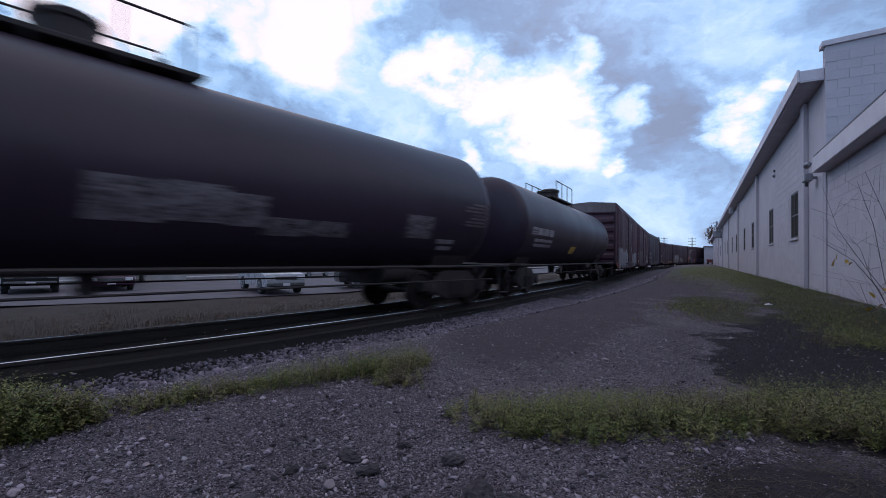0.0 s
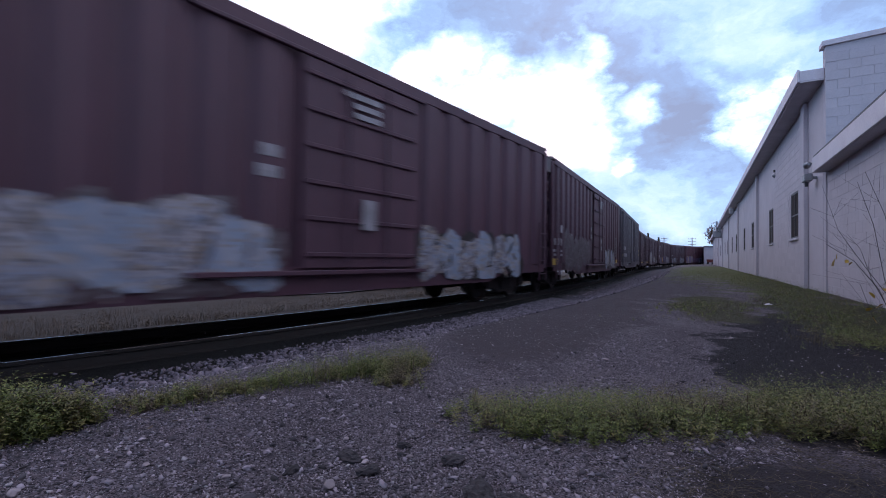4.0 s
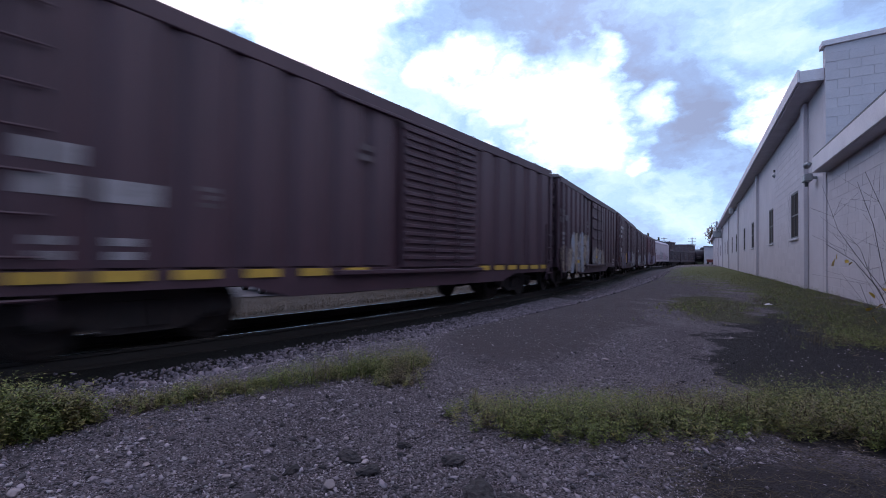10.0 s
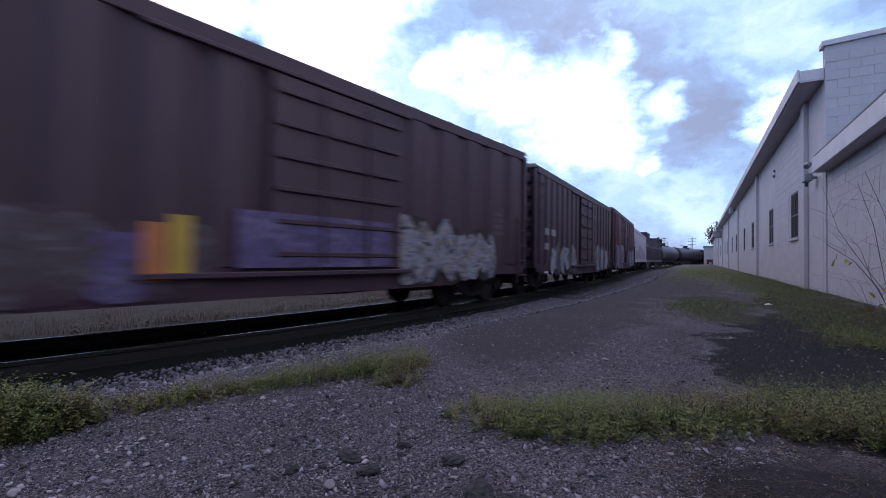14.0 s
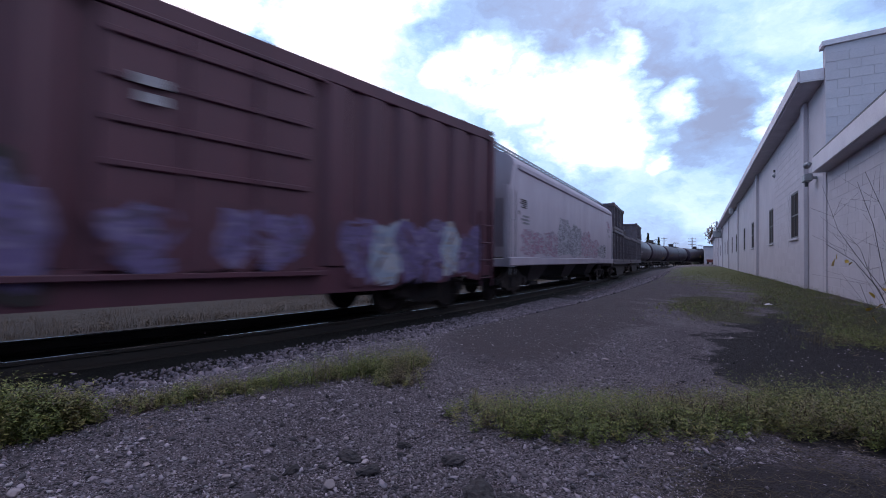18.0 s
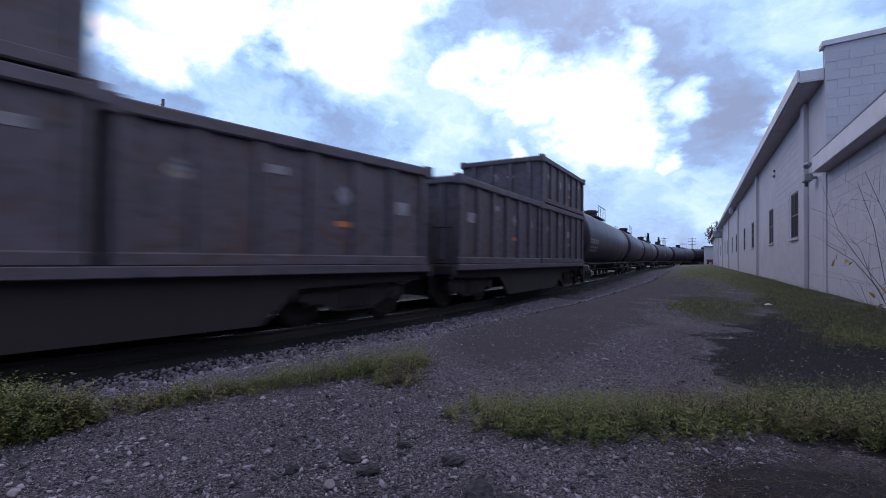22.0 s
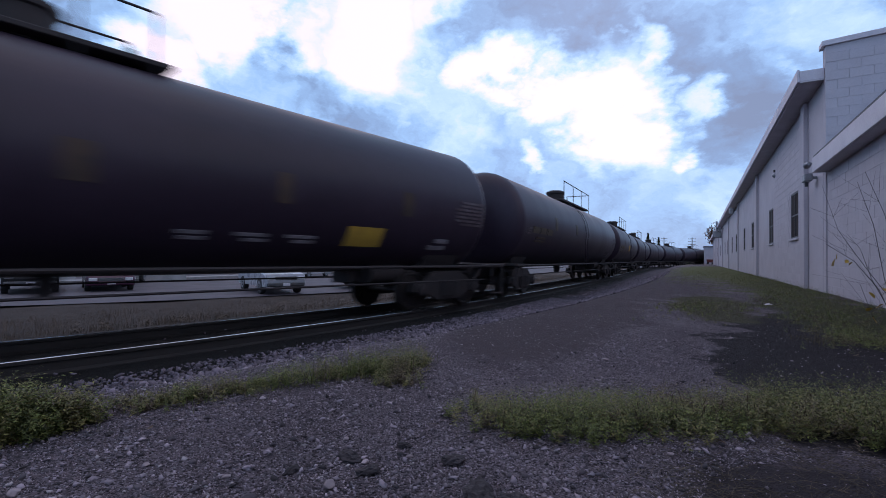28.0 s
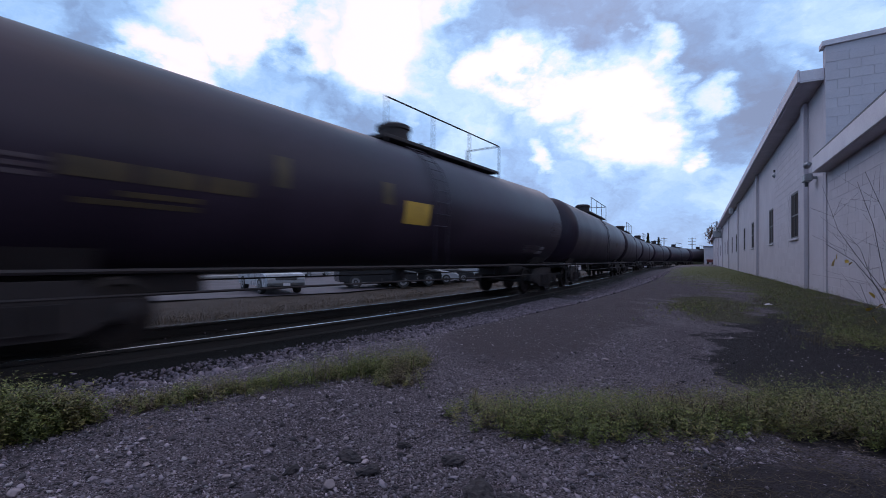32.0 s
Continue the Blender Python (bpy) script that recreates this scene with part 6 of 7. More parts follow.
tuft = []
for x0, y0, rx, ry, n in ((0.25, 4.95, 0.22, 0.20, 60), (0.5, 5.2, 0.22, 0.35, 60), (-0.75, 7.2, 0.35, 0.8, 50), (0.3, 6.6, 0.3, 0.6, 50), (-0.35, 9.2, 0.25, 0.9, 50)):
    for _ in range(n):
        tuft.append((x0 + rx * g.normal() * 0.6, y0 + ry * g.normal() * 0.6, g.uniform(0.03, 0.09), 0.05, 7))
blades("dry_grass_tuft", tuft, M_STRAW, "withered brown grass tufts by the wall")
f = Form()
f.add([(-0.05, -0.03, 0.0), (0.03, -0.04, 0.012), (0.06, 0.02, 0.004), (-0.01, 0.04, 0.02), (-0.05, 0.02, 0.006), (0.0, 0.0, 0.028)], [(0, 1, 5), (1, 2, 5), (2, 3, 5), (3, 4, 5), (4, 0, 5)])
single("paper_scrap", f, M_TRIMW, "crumpled scrap of white paper on the asphalt", "litter", m=pose(-0.26, 8.6, ground_z(-0.26, 8.6) + 0.004))

# ---- sapling by the annex wall ----
sap = thing("sapling", None, "bare thin sapling with a few yellow leaves", "sapling")
M_TWIG = mat("grey_brown_twig", (0.07, 0.06, 0.06), (0.12, 0.10, 0.10), rough=0.85, scale=20, fine=80, bump=0.1)
base = Vector((0.80, 5.9, 0.0))
for tips in ([(0.72, 5.84, 0.35), (0.55, 5.7, 0.62), (0.36, 5.58, 0.95), (0.24, 5.48, 1.37)], [(0.70, 5.84, 0.5), (0.62, 5.76, 1.0), (0.50, 5.66, 1.4)], [(0.66, 5.8, 0.4), (0.48, 5.66, 0.66), (0.27, 5.5, 0.82)],
             [(0.78, 5.85, 0.6), (0.70, 5.80, 1.1), (0.56, 5.72, 1.5)], [(0.70, 5.80, 0.28), (0.60, 5.72, 0.5), (0.52, 5.68, 0.78), (0.43, 5.62, 0.91)], [(0.76, 5.88, 0.2), (0.62, 5.78, 0.12), (0.52, 5.7, 0.45)]):
    f = Form()
    twigs = []
    pts = [base] + [Vector(t) for t in tips]
    for i in range(len(pts) - 1):
        f.tube(pts[i], pts[i + 1], 0.0036 - 0.0007 * i, 0.0036 - 0.0007 * (i + 1), 6)
    for i in range(1, len(pts) - 1):
        for _ in range(3):
            d = Vector((g.normal() * 0.12 - 0.06, g.normal() * 0.12, abs(g.normal()) * 0.14 + 0.03))
            twigs.append((pts[i].lerp(pts[i + 1], 0.3), pts[i].lerp(pts[i + 1], 0.3) + d * 1.3))
    br_ = part("branch", f, M_TWIG, sap)
    for p0, p1 in twigs:
        part("twig", Form().tube(p0, p1, 0.0011, 0.0006, 5), M_TWIG, br_)
ylf = leaf_mesh[0].copy()
ylf.materials[0] = M_LEAFY
for x, y, z, s in ((0.33, 5.55, 0.65, 0.09), (0.35, 5.56, 0.70, 0.06), (0.42, 5.61, 0.66, 0.05), (0.45, 5.63, 0.64, 0.04), (0.6, 5.72, 0.35, 0.07), (0.66, 5.78, 0.25, 0.08), (0.58, 5.7, 0.22, 0.06), (0.7, 5.8, 0.4, 0.06), (0.62, 5.75, 0.12, 0.07)):
    lf = part("leaf", ylf, M_LEAFY, sap)
    lf.matrix_basis = pose(x, y, z, g.uniform(20, 90), g.uniform(-40, 40), g.uniform(0, 360)) @ Matrix.Scale(s, 4)

# ---- fittings on the warehouse ----
def fitting(name, forms, label, category, y, z, x=0.0):
    t_ = thing(name, YARD @ Matrix.Translation((x, y, z)), label, category)
    for n_, fm, m_ in forms:
        part(n_, fm, m_, t_)
    return t_


fitting("flood_light", [("bracket", Form().box(-0.10, 0.03, -0.03, 0.03, -0.03, 0.03), M_GREYMETAL), ("lamp_housing", Form().box(-0.26, -0.10, -0.16, 0.16, -0.09, 0.09, 0.02), M_GREYMETAL),
                        ("sensor", Form().lathe([(-0.1, 0.035), (0.0, 0.04)], "z", (-0.18, 0.08, -0.09), 10), M_DARKMETAL)], "grey wall flood light on a white block wall", "wall lamp", -1.15, 2.62)
fitting("spot_light", [("lamp_housing", Form().lathe([(-0.12, 0.03), (-0.08, 0.06), (0.08, 0.075), (0.09, 0.05)], "y", (-0.28, -0.05, 0.0), 14), M_GREYMETAL), ("bracket", Form().rod([(-0.02, -0.3, 0.05), (-0.28, -0.05, 0.02)], 0.02), M_TRIMW)], "small white spot light under the annex eave", "wall lamp", -1.75, 2.82)
fitting("alarm_bell", [("dome", Form().lathe([(-0.09, 0.03), (-0.05, 0.08), (-0.01, 0.10)], "x", (0, 0, 0), 14), M_GREYMETAL), ("box", Form().box(-0.06, 0.0, -0.05, 0.05, 0.12, 0.2, 0.008), M_DARKMETAL)], "small grey bell fixed high on the wall", "alarm bell", 5.43, 3.75)
for y, z in ((22.7, 4.2), (44.0, 4.2)):
    fitting("flood_light", [("bracket", Form().box(-0.3, 0.03, -0.03, 0.03, -0.03, 0.03), M_GREYMETAL), ("lamp_housing", Form().box(-0.55, -0.3, -0.2, 0.2, -0.28, 0.16, 0.03), M_GREYMETAL)], "grey flood light on the long wall", "wall lamp", y, z)
fitting("exhaust_fan", [("hood", Form().box(-0.9, 0.0, -0.5, 0.5, -0.4, 0.4, 0.04), M_GREYMETAL), ("pipe", Form().tube((-0.5, 0, 0.4), (-0.5, 0, 1.6), 0.12, n=12), M_GREYMETAL)], "grey metal exhaust hood high on the wall", "exhaust", 50.0, 3.9)
fitting("vent_pipe", [("stack", Form().tube((0, 0, -1.0), (0, 0, 1.3), 0.28, n=14), M_GREYMETAL), ("cap", Form().lathe([(1.35, 0.50), (1.45, 0.50), (1.65, 0.08)], "z", (0, 0, 0), 14), M_GREYMETAL)], "galvanised vent stack on the warehouse roof", "vent pipe", 55.0, 6.2, 1.2)

# ---- across the track ----
FAR_Z = -1.12


def car_body(kind):
    """Outline of a car from the side: (along, up), nose at negative."""
    if kind == "suv":
        return [(-2.25, 0.35), (-2.30, 0.62), (-2.22, 0.92), (-1.15, 1.08), (-1.0, 1.10), (1.75, 1.12), (2.22, 1.05), (2.28, 0.6), (2.2, 0.35)], [(-1.05, 1.09), (-0.35, 1.66), (-0.1, 1.72), (1.55, 1.70), (2.05, 1.15), (2.1, 1.09)]
    if kind == "pickup":
        return [(-2.6, 0.45), (-2.66, 0.75), (-2.55, 1.05), (-1.3, 1.15), (2.6, 1.15), (2.66, 0.6), (2.6, 0.45)], [(-1.3, 1.14), (-0.7, 1.72), (-0.4, 1.78), (0.8, 1.76), (1.05, 1.14)]
    return [(-2.2, 0.28), (-2.26, 0.5), (-2.15, 0.74), (-1.0, 0.92), (1.5, 0.95), (2.15, 0.88), (2.2, 0.5), (2.15, 0.28)], [(-1.05, 0.91), (-0.15, 1.40), (0.2, 1.45), (0.9, 1.42), (1.65, 0.94)]


def parked_car(kind, x, y, turn, paint, label):
    car = thing("parked_car", pose(x, y, FAR_Z, 0, 0, turn), label, "car", "cars parked across the track")
    low, cab = car_body(kind)
    W = 0.92
    n = len(low)
    f = Form()
    rows = [(-W, 0.06), (-W + 0.07, 0.0), (W - 0.07, 0.0), (W, 0.06)]
    vs = []
    cx, cz = 0, 0.7
    for wx, inset in rows:
        for a, b in low:
            vs.append((wx, a - inset * (1 if a > 0 else -1), b - (inset if b > cz else 0)))
    fs = []
    for r in range(3):
        for i in range(n):
            fs.append((r * n + i, r * n + (i + 1) % n, (r + 1) * n + (i + 1) % n, (r + 1) * n + i))
    fs += [tuple(range(n)), tuple(3 * n + i for i in reversed(range(n)))]
    f.add(vs, fs)
    body = part("body", f, paint, car)
    zr = max(b for _, b in cab)
    f = Form()
    m_ = len(cab)
    vs = []
    for wx, top in ((-1, 1), (1, 1)):
        for a, b in cab:
            k = (b - cab[0][1]) / (zr - cab[0][1])
            vs.append((wx * (W - 0.07 - 0.16 * k), a, b))
    f.add(vs, [(i, (i + 1) % m_, m_ + (i + 1) % m_, m_ + i) for i in range(m_)] + [tuple(range(m_)), tuple(m_ + i for i in reversed(range(m_)))])
    part("cabin", f, paint, car)

    def along_cab(i, t):
        a0, b0 = cab[i]
        a1, b1 = cab[i + 1]
        return a0 + (a1 - a0) * t, b0 + (b1 - b0) * t

    # glazing set just proud of the cabin
    a, b = along_cab(0, 0.08), along_cab(0, 0.95)
    sl = Vector((0, -(b[1] - a[1]), b[0] - a[0])).normalized() * 0.012
    part("windscreen", Form().add([(-0.74, a[0] + sl.y, a[1] + sl.z), (0.74, a[0] + sl.y, a[1] + sl.z), (0.63, b[0] + sl.y, b[1] + sl.z), (-0.63, b[0] + sl.y, b[1] + sl.z), (-0.74, a[0], a[1] - 0.01), (0.74, a[0], a[1] - 0.01), (0.63, b[0], b[1] - 0.01), (-0.63, b[0], b[1] - 0.01)],
                                  [(0, 1, 2, 3), (4, 7, 6, 5), (0, 4, 5, 1), (1, 5, 6, 2), (2, 6, 7, 3), (3, 7, 4, 0)]), M_CARGLASS, car, "pale reflecting windscreen")
    z0, z1 = cab[0][1] + 0.05, zr - 0.08
    yb = [cab[0][0] + 0.45, 0.45, cab[-1][0] - 0.55]
    for sx in (-1, 1):
        for k in range(2):
            k0, k1 = (z0 - cab[0][1]) / (zr - cab[0][1]), (z1 - cab[0][1]) / (zr - cab[0][1])
            x0, x1 = sx * (W - 0.07 - 0.16 * k0 + 0.004), sx * (W - 0.07 - 0.16 * k1 + 0.004)
            s0 = 0.45 if k == 0 else 0.06
            part("side_window", Form().add([(x0, yb[k] + 0.05, z0), (x0, yb[k + 1] - 0.05, z0), (x1, yb[k + 1] - 0.05 - (0.2 if k else 0), z1), (x1, yb[k] + s0, z1), (x0 * 0.98, yb[k] + 0.05, z0), (x0 * 0.98, yb[k + 1] - 0.05, z0), (x1 * 0.98, yb[k + 1] - 0.05 - (0.2 if k else 0), z1), (x1 * 0.98, yb[k] + s0, z1)],
                                           [(0, 1, 2, 3), (4, 7, 6, 5), (0, 4, 5, 1), (1, 5, 6, 2), (2, 6, 7, 3), (3, 7, 4, 0)]), M_DARKGLASS, car)
    r = 0.37 if kind != "sedan" else 0.32
    ends = (low[0][0] + 0.85, low[-1][0] - 0.85)
    for sx in (-1, 1):
        for yy in ends:
            wv = part("wheel", Form().lathe([(-0.11, r * 0.75), (-0.11, r * 0.96), (-0.06, r), (0.06, r), (0.11, r * 0.96), (0.11, r * 0.75)], "x", (sx * (W - 0.09), yy, r), 22), M_TYRE, car)
            part("rim", Form().lathe([(sx * 0.06, r * 0.66), (sx * 0.125, r * 0.62), (sx * 0.105, r * 0.2), (sx * 0.12, 0.02)], "x", (sx * (W - 0.09), yy, r), 14), M_GREYMETAL, wv)
        part("headlight", Form().box(*sorted((sx * 0.52, sx * 0.84)), low[1][0] - 0.02, low[1][0] + 0.2, low[2][1] - 0.24, low[2][1] - 0.10, 0.02), M_LENS, car)
        part("door_mirror", Form().box(*sorted((sx * (W + 0.01), sx * (W + 0.17))), cab[0][0] + 0.25, cab[0][0] + 0.40, cab[0][1] + 0.02, cab[0][1] + 0.16, 0.03), paint, car)
    part("grille", Form().box(-0.48, 0.48, low[1][0] - 0.025, low[1][0] + 0.1, low[2][1] - 0.26, low[2][1] - 0.10, 0.02), M_DARKMETAL, car)
    part("bumper", Form().box(-0.86, 0.86, low[1][0] - 0.06, low[1][0] + 0.15, low[0][1] + 0.02, low[0][1] + 0.20, 0.04), M_DARKMETAL if kind == "suv" else paint, car)
    part("plate", Form().box(-0.16, 0.16, low[1][0] - 0.075, low[1][0] - 0.061, low[0][1] + 0.06, low[0][1] + 0.17), M_TRIMW, car)
    return car


M_CARGLASS = glass("sky_reflecting_screen", (0.06, 0.068, 0.08))
M_CARGLASS.node_tree.nodes["Principled BSDF"].inputs["Metallic"].default_value = 0.55
M_TYRE = mat("tyre_rubber", (0.02, 0.02, 0.021), (0.035, 0.034, 0.035), rough=0.85, scale=10, fine=50)
M_LENS = glass("headlight_lens", (0.5, 0.5, 0.52))
M_CARBLACK = mat("black_car_paint", (0.006, 0.006, 0.007), (0.008, 0.008, 0.0095), rough=0.42, scale=2, fine=30, bump=0)
M_CARBLACK.node_tree.nodes["Principled BSDF"].inputs["Specular IOR Level"].default_value = 0.25
M_CARPURPLE = mat("plum_car_paint", (0.055, 0.015, 0.0375), (0.044, 0.0125, 0.03), rough=0.25, scale=2, fine=30, bump=0)
M_CARSILVER = mat("silver_car_paint", (0.36, 0.36, 0.39), (0.31, 0.31, 0.34), rough=0.3, scale=2, fine=30, bump=0)
M_CARGREY = mat("dark_grey_car_paint", (0.03, 0.03, 0.0342), (0.024, 0.024, 0.027), rough=0.25, scale=2, fine=30, bump=0)
parked_car("suv", -28.0, 5.05, 80, M_CARBLACK, "black off-road car facing the track")
parked_car("sedan", -27.4, 7.85, 78, M_CARPURPLE, "plum coloured small car facing the track")
parked_car("suv", -20.50, 12.64, 76, M_CARSILVER, "silver estate car parked beside the street")
parked_car("suv", -19.2, 18.6, 150, M_CARGREY, "dark grey off-road car in a row of cars")
parked_car("suv", -19.4, 21.2, 148, M_CARBLACK, "black off-road car in a row of cars")
parked_car("sedan", -20.0, 23.9, 146, M_CARSILVER, "silver saloon car in a row of cars")
parked_car("sedan", -20.6, 26.8, 146, M_CARGREY, "dark saloon car in a row of cars")
parked_car("suv", -22.0, 31.5, 150, M_CARSILVER, "pale estate car at the end of the row")
parked_car("pickup", -31.5, 9.6, 60, M_CARGREY, "dark pickup truck across the street")
parked_car("sedan", -33.0, 24.0, 20, M_CARSILVER, "silver saloon car on the far kerb")

# low concrete wall, kerb and fence by the street
for x0, y0, x1, y1, h in ((-34.2, 11.4, -33.0, 14.0, 1.0), (-38.5, 4.0, -37.5, 9.0, 0.5)):
    L = math.hypot(x1 - x0, y1 - y0)
    single("concrete_barrier", Form().prism([(-0.3, 0), (0.3, 0), (0.18, 0.25), (0.12, h), (-0.12, h), (-0.18, 0.25)], "y", 0, L), M_CONCRETE, "stained concrete barrier beside the street", "barrier", m=pose(x0, y0, FAR_Z, 0, 0, math.degrees(-math.atan2(x1 - x0, y1 - y0))))
f = Form()
for i in range(15):
    x0, y0, a = track(-20 + i * 6, -26.2)
    x1, y1, a = track(-20 + (i + 1) * 6, -26.2)
    f.add([(x0, y0, FAR_Z - 0.05), (x1, y1, FAR_Z - 0.05), (x1, y1, FAR_Z + 0.14), (x0, y0, FAR_Z + 0.14), (x0 - 1.8, y0, FAR_Z + 0.14), (x1 - 1.8, y1, FAR_Z + 0.14)], [(0, 1, 2, 3), (3, 2, 5, 4)])
single("kerb", f, M_CONCRETE, "concrete kerb and walk beyond the street", "kerb", kind="structure")

# brick corner building
B0 = Vector((-56.36, 15.38, FAR_Z))
B1 = Vector((-54.13, 26.54, FAR_Z))
blen = (B1 - B0).xy.length
brick = thing("brick_building", pose(B0.x, B0.y, FAR_Z, 0, 0, math.degrees(-math.atan2(B1.x - B0.x, B1.y - B0.y))), "dark red brick corner building with a shop front and cornice", "building")
BH = 11.6
cols = [1.7, 3.5, 5.6, 7.6, 9.3]
wins = []
for row, (z0, z1) in enumerate(((4.6, 6.4), (7.8, 9.5))):
    for c_ in cols:
        if row == 0 and c_ == 5.6:
            continue
        wins.append((c_ - 0.42, c_ + 0.42, z0, z1))


def facade(wins_, y0, y1, z0, z1, x0, x1):
    """A wall along y with rows of window holes."""
    fm = Form()
    ys = sorted({y0, y1, *[w_[0] for w_ in wins_], *[w_[1] for w_ in wins_]})
    for a, b in zip(ys[:-1], ys[1:]):
        cut = sorted((w_[2], w_[3]) for w_ in wins_ if w_[0] <= a + 1e-6 and w_[1] >= b - 1e-6)
        z = z0
        for c0, c1 in cut:
            fm.box(x0, x1, a, b, z, c0)
            z = c1
        fm.box(x0, x1, a, b, z, z1)
    return fm


part("facade", facade(wins, 0, blen, 3.6, BH - 0.5, -0.35, 0.0), M_BRICK, brick)
part("side_wall", Form().box(-16, -0.351, 0.0, 0.35, 0, BH - 0.5), M_BRICK, brick)
part("side_wall", Form().box(-16, -0.351, blen - 0.35, blen, 0, BH - 0.5), M_BRICK, brick)
part("back_wall", Form().box(-16, -15.65, 0.351, blen - 0.351, 0, BH - 0.5), M_BRICK, brick)
part("roof", Form().box(-16, -0.36, 0.36, blen - 0.36, BH - 1.0, BH - 0.85), M_ROOFING, brick)
part("cornice", Form().prism([(0.002, BH - 1.3), (0.25, BH - 0.9), (0.5, BH - 0.5), (0.5, BH - 0.25), (0.002, BH - 0.25)], "y", -0.3, blen + 0.3), M_BRICK, brick)
part("parapet", Form().box(-0.35, 0.3, -0.3, blen + 0.3, BH - 0.249, BH + 0.1, 0.03), M_BRICK, brick)
part("pediment", Form().prism([(4.2, BH + 0.1), (7.2, BH + 0.1), (5.7, BH + 1.2)], "x", -0.1, 0.3), M_BRICK, brick)
part("shop_front", Form().box(-0.5, -0.2, 0.3, blen - 0.3, 0, 3.6), M_DARKGLASS, brick, "dark shop windows")
for k in range(7):
    y = 0.25 + k * (blen - 0.5) / 6
    part("shop_post", Form().box(-0.2, 0.05, y - 0.2, y + 0.2, 0, 3.58), M_BRICK, brick)
part("awning", Form().prism([(0.05, 3.75), (1.3, 2.85), (1.3, 2.62), (0.05, 3.0)], "y", 0.2, blen + 1.5), mat("faded_red_awning", (0.24, 0.05, 0.06), (0.17, 0.04, 0.05), rough=0.8, scale=2, fine=20), brick, "faded red canvas awning")
for y0, y1, z0, z1 in wins:
    w_ = part("window", Form().box(-0.24, -0.20, y0, y1, z0, z1), M_DARKGLASS, brick)
    fr = Form()
    for a, b, c_, d in ((y0, y0 + 0.09, z0, z1), (y1 - 0.09, y1, z0, z1), (y0 + 0.091, y1 - 0.091, z0, z0 + 0.09), (y0 + 0.091, y1 - 0.091, z1 - 0.09, z1), (y0 + 0.091, y1 - 0.091, (z0 + z1) / 2 - 0.045, (z0 + z1) / 2 + 0.045)):
        fr.box(-0.20, -0.12, a, b, c_, d)
    part("window_frame", fr, M_TRIMW, w_)
    part("blind", Form().box(-0.19, -0.17, y0 + 0.1, y1 - 0.1, (z0 + z1) / 2 + 0.05, z1 - 0.1), M_TRIMW, w_, "pale drawn blind")
    part("lintel", Form().box(0.002, 0.06, y0 - 0.12, y1 + 0.12, z1, z1 + 0.18, 0.01), M_BRICK, w_)
    part("window_sill", Form().box(0.002, 0.10, y0 - 0.08, y1 + 0.08, z0 - 0.12, z0, 0.01), M_CONCRETE, w_)
bay = part("bay_window", Form().prism([(0.002, 4.3), (0.7, 4.3), (0.7, 6.9), (0.002, 7.1)], "y", 4.55, 6.65), M_BRICK, brick)
for a, b in ((4.62, 5.0), (5.1, 6.1), (6.2, 6.58)):
    part("pane", Form().box(0.702, 0.72, a, b, 4.75, 6.4), M_DARKGLASS, bay)
    part("pane_frame", Form().box(0.701, 0.74, a - 0.06, a, 4.7, 6.45).box(0.701, 0.74, b, b + 0.03, 4.7, 6.45).box(0.701, 0.74, a, b, 6.401, 6.46).box(0.701, 0.74, a, b, 5.52, 5.6), M_TRIMW, bay)
part("chimney", Form().tube((-1.5, 1.5, BH - 0.9), (-1.5, 1.5, BH + 1.4), 0.14, n=10), M_DARKMETAL, brick)
# lower house behind and next door
low = thing("brick_house", pose(-71.0, 17.2, FAR_Z, 0, 0, -12), "lower dark brick house behind the corner building", "building")
part("wall", Form().box(-8, 2, 0.0, 8, 0, 6.6), M_BRICK, low)
part("roof", Form().box(-8.2, 2.2, -0.2, 8.2, 6.6, 6.9, 0.03), M_ROOFING, low)
low2 = thing("white_shop", pose(-55.5, 29.0, FAR_Z, 0, 0, -14), "low pale shop beside the brick building", "building")
part("wall", Form().box(-10, 0, 0.0, 9, 0, 4.6), M_CONCRETE, low2)
part("roof", Form().box(-10.2, 0.3, -0.2, 9.2, 4.6, 5.0, 0.03), M_ROOFING, low2)
for k in range(3):
    part("window", Form().box(0.002, 0.04, 1.2 + k * 2.6, 2.6 + k * 2.6, 1.2, 2.8), M_DARKGLASS, low2)
shed = thing("low_building", pose(-62, 36, FAR_Z, 0, 0, -14), "long low building with a pale wall", "building")
part("wall", Form().box(-12, 0, 4.0, 46, 0, 3.6), M_CONCRETE, shed)
part("roof", Form().box(-12.2, 0.5, 3.8, 46.2, 3.6, 4.0, 0.03), M_ROOFING, shed)
for k in range(8):
    part("window", Form().box(0.002, 0.04, 6 + k * 5, 8.4 + k * 5, 1.0, 2.6), M_DARKGLASS, shed)

# mesh dish on the roof of the corner building
dish = thing("satellite_dish", pose(-56.9, 19.2, FAR_Z + BH - 0.85, 0, 0, 0), "large wire mesh satellite dish on a roof", "satellite dish")
part("mast", Form().tube((0, 0, 0), (0, 0, 1.6), 0.07, n=8), M_DARKMETAL, dish)
D = pose(0.15, 0, 2.2, 0, 62, -25)
rim = []
for ring_r, dz in ((1.5, 0.45), (1.0, 0.2), (0.5, 0.05)):
    f = Form()
    f.rod([D @ Vector((ring_r * math.cos(k * math.pi / 8), ring_r * math.sin(k * math.pi / 8), dz)) for k in range(17)], 0.028, 5)
    part("ring", f, M_DARKMETAL, dish)
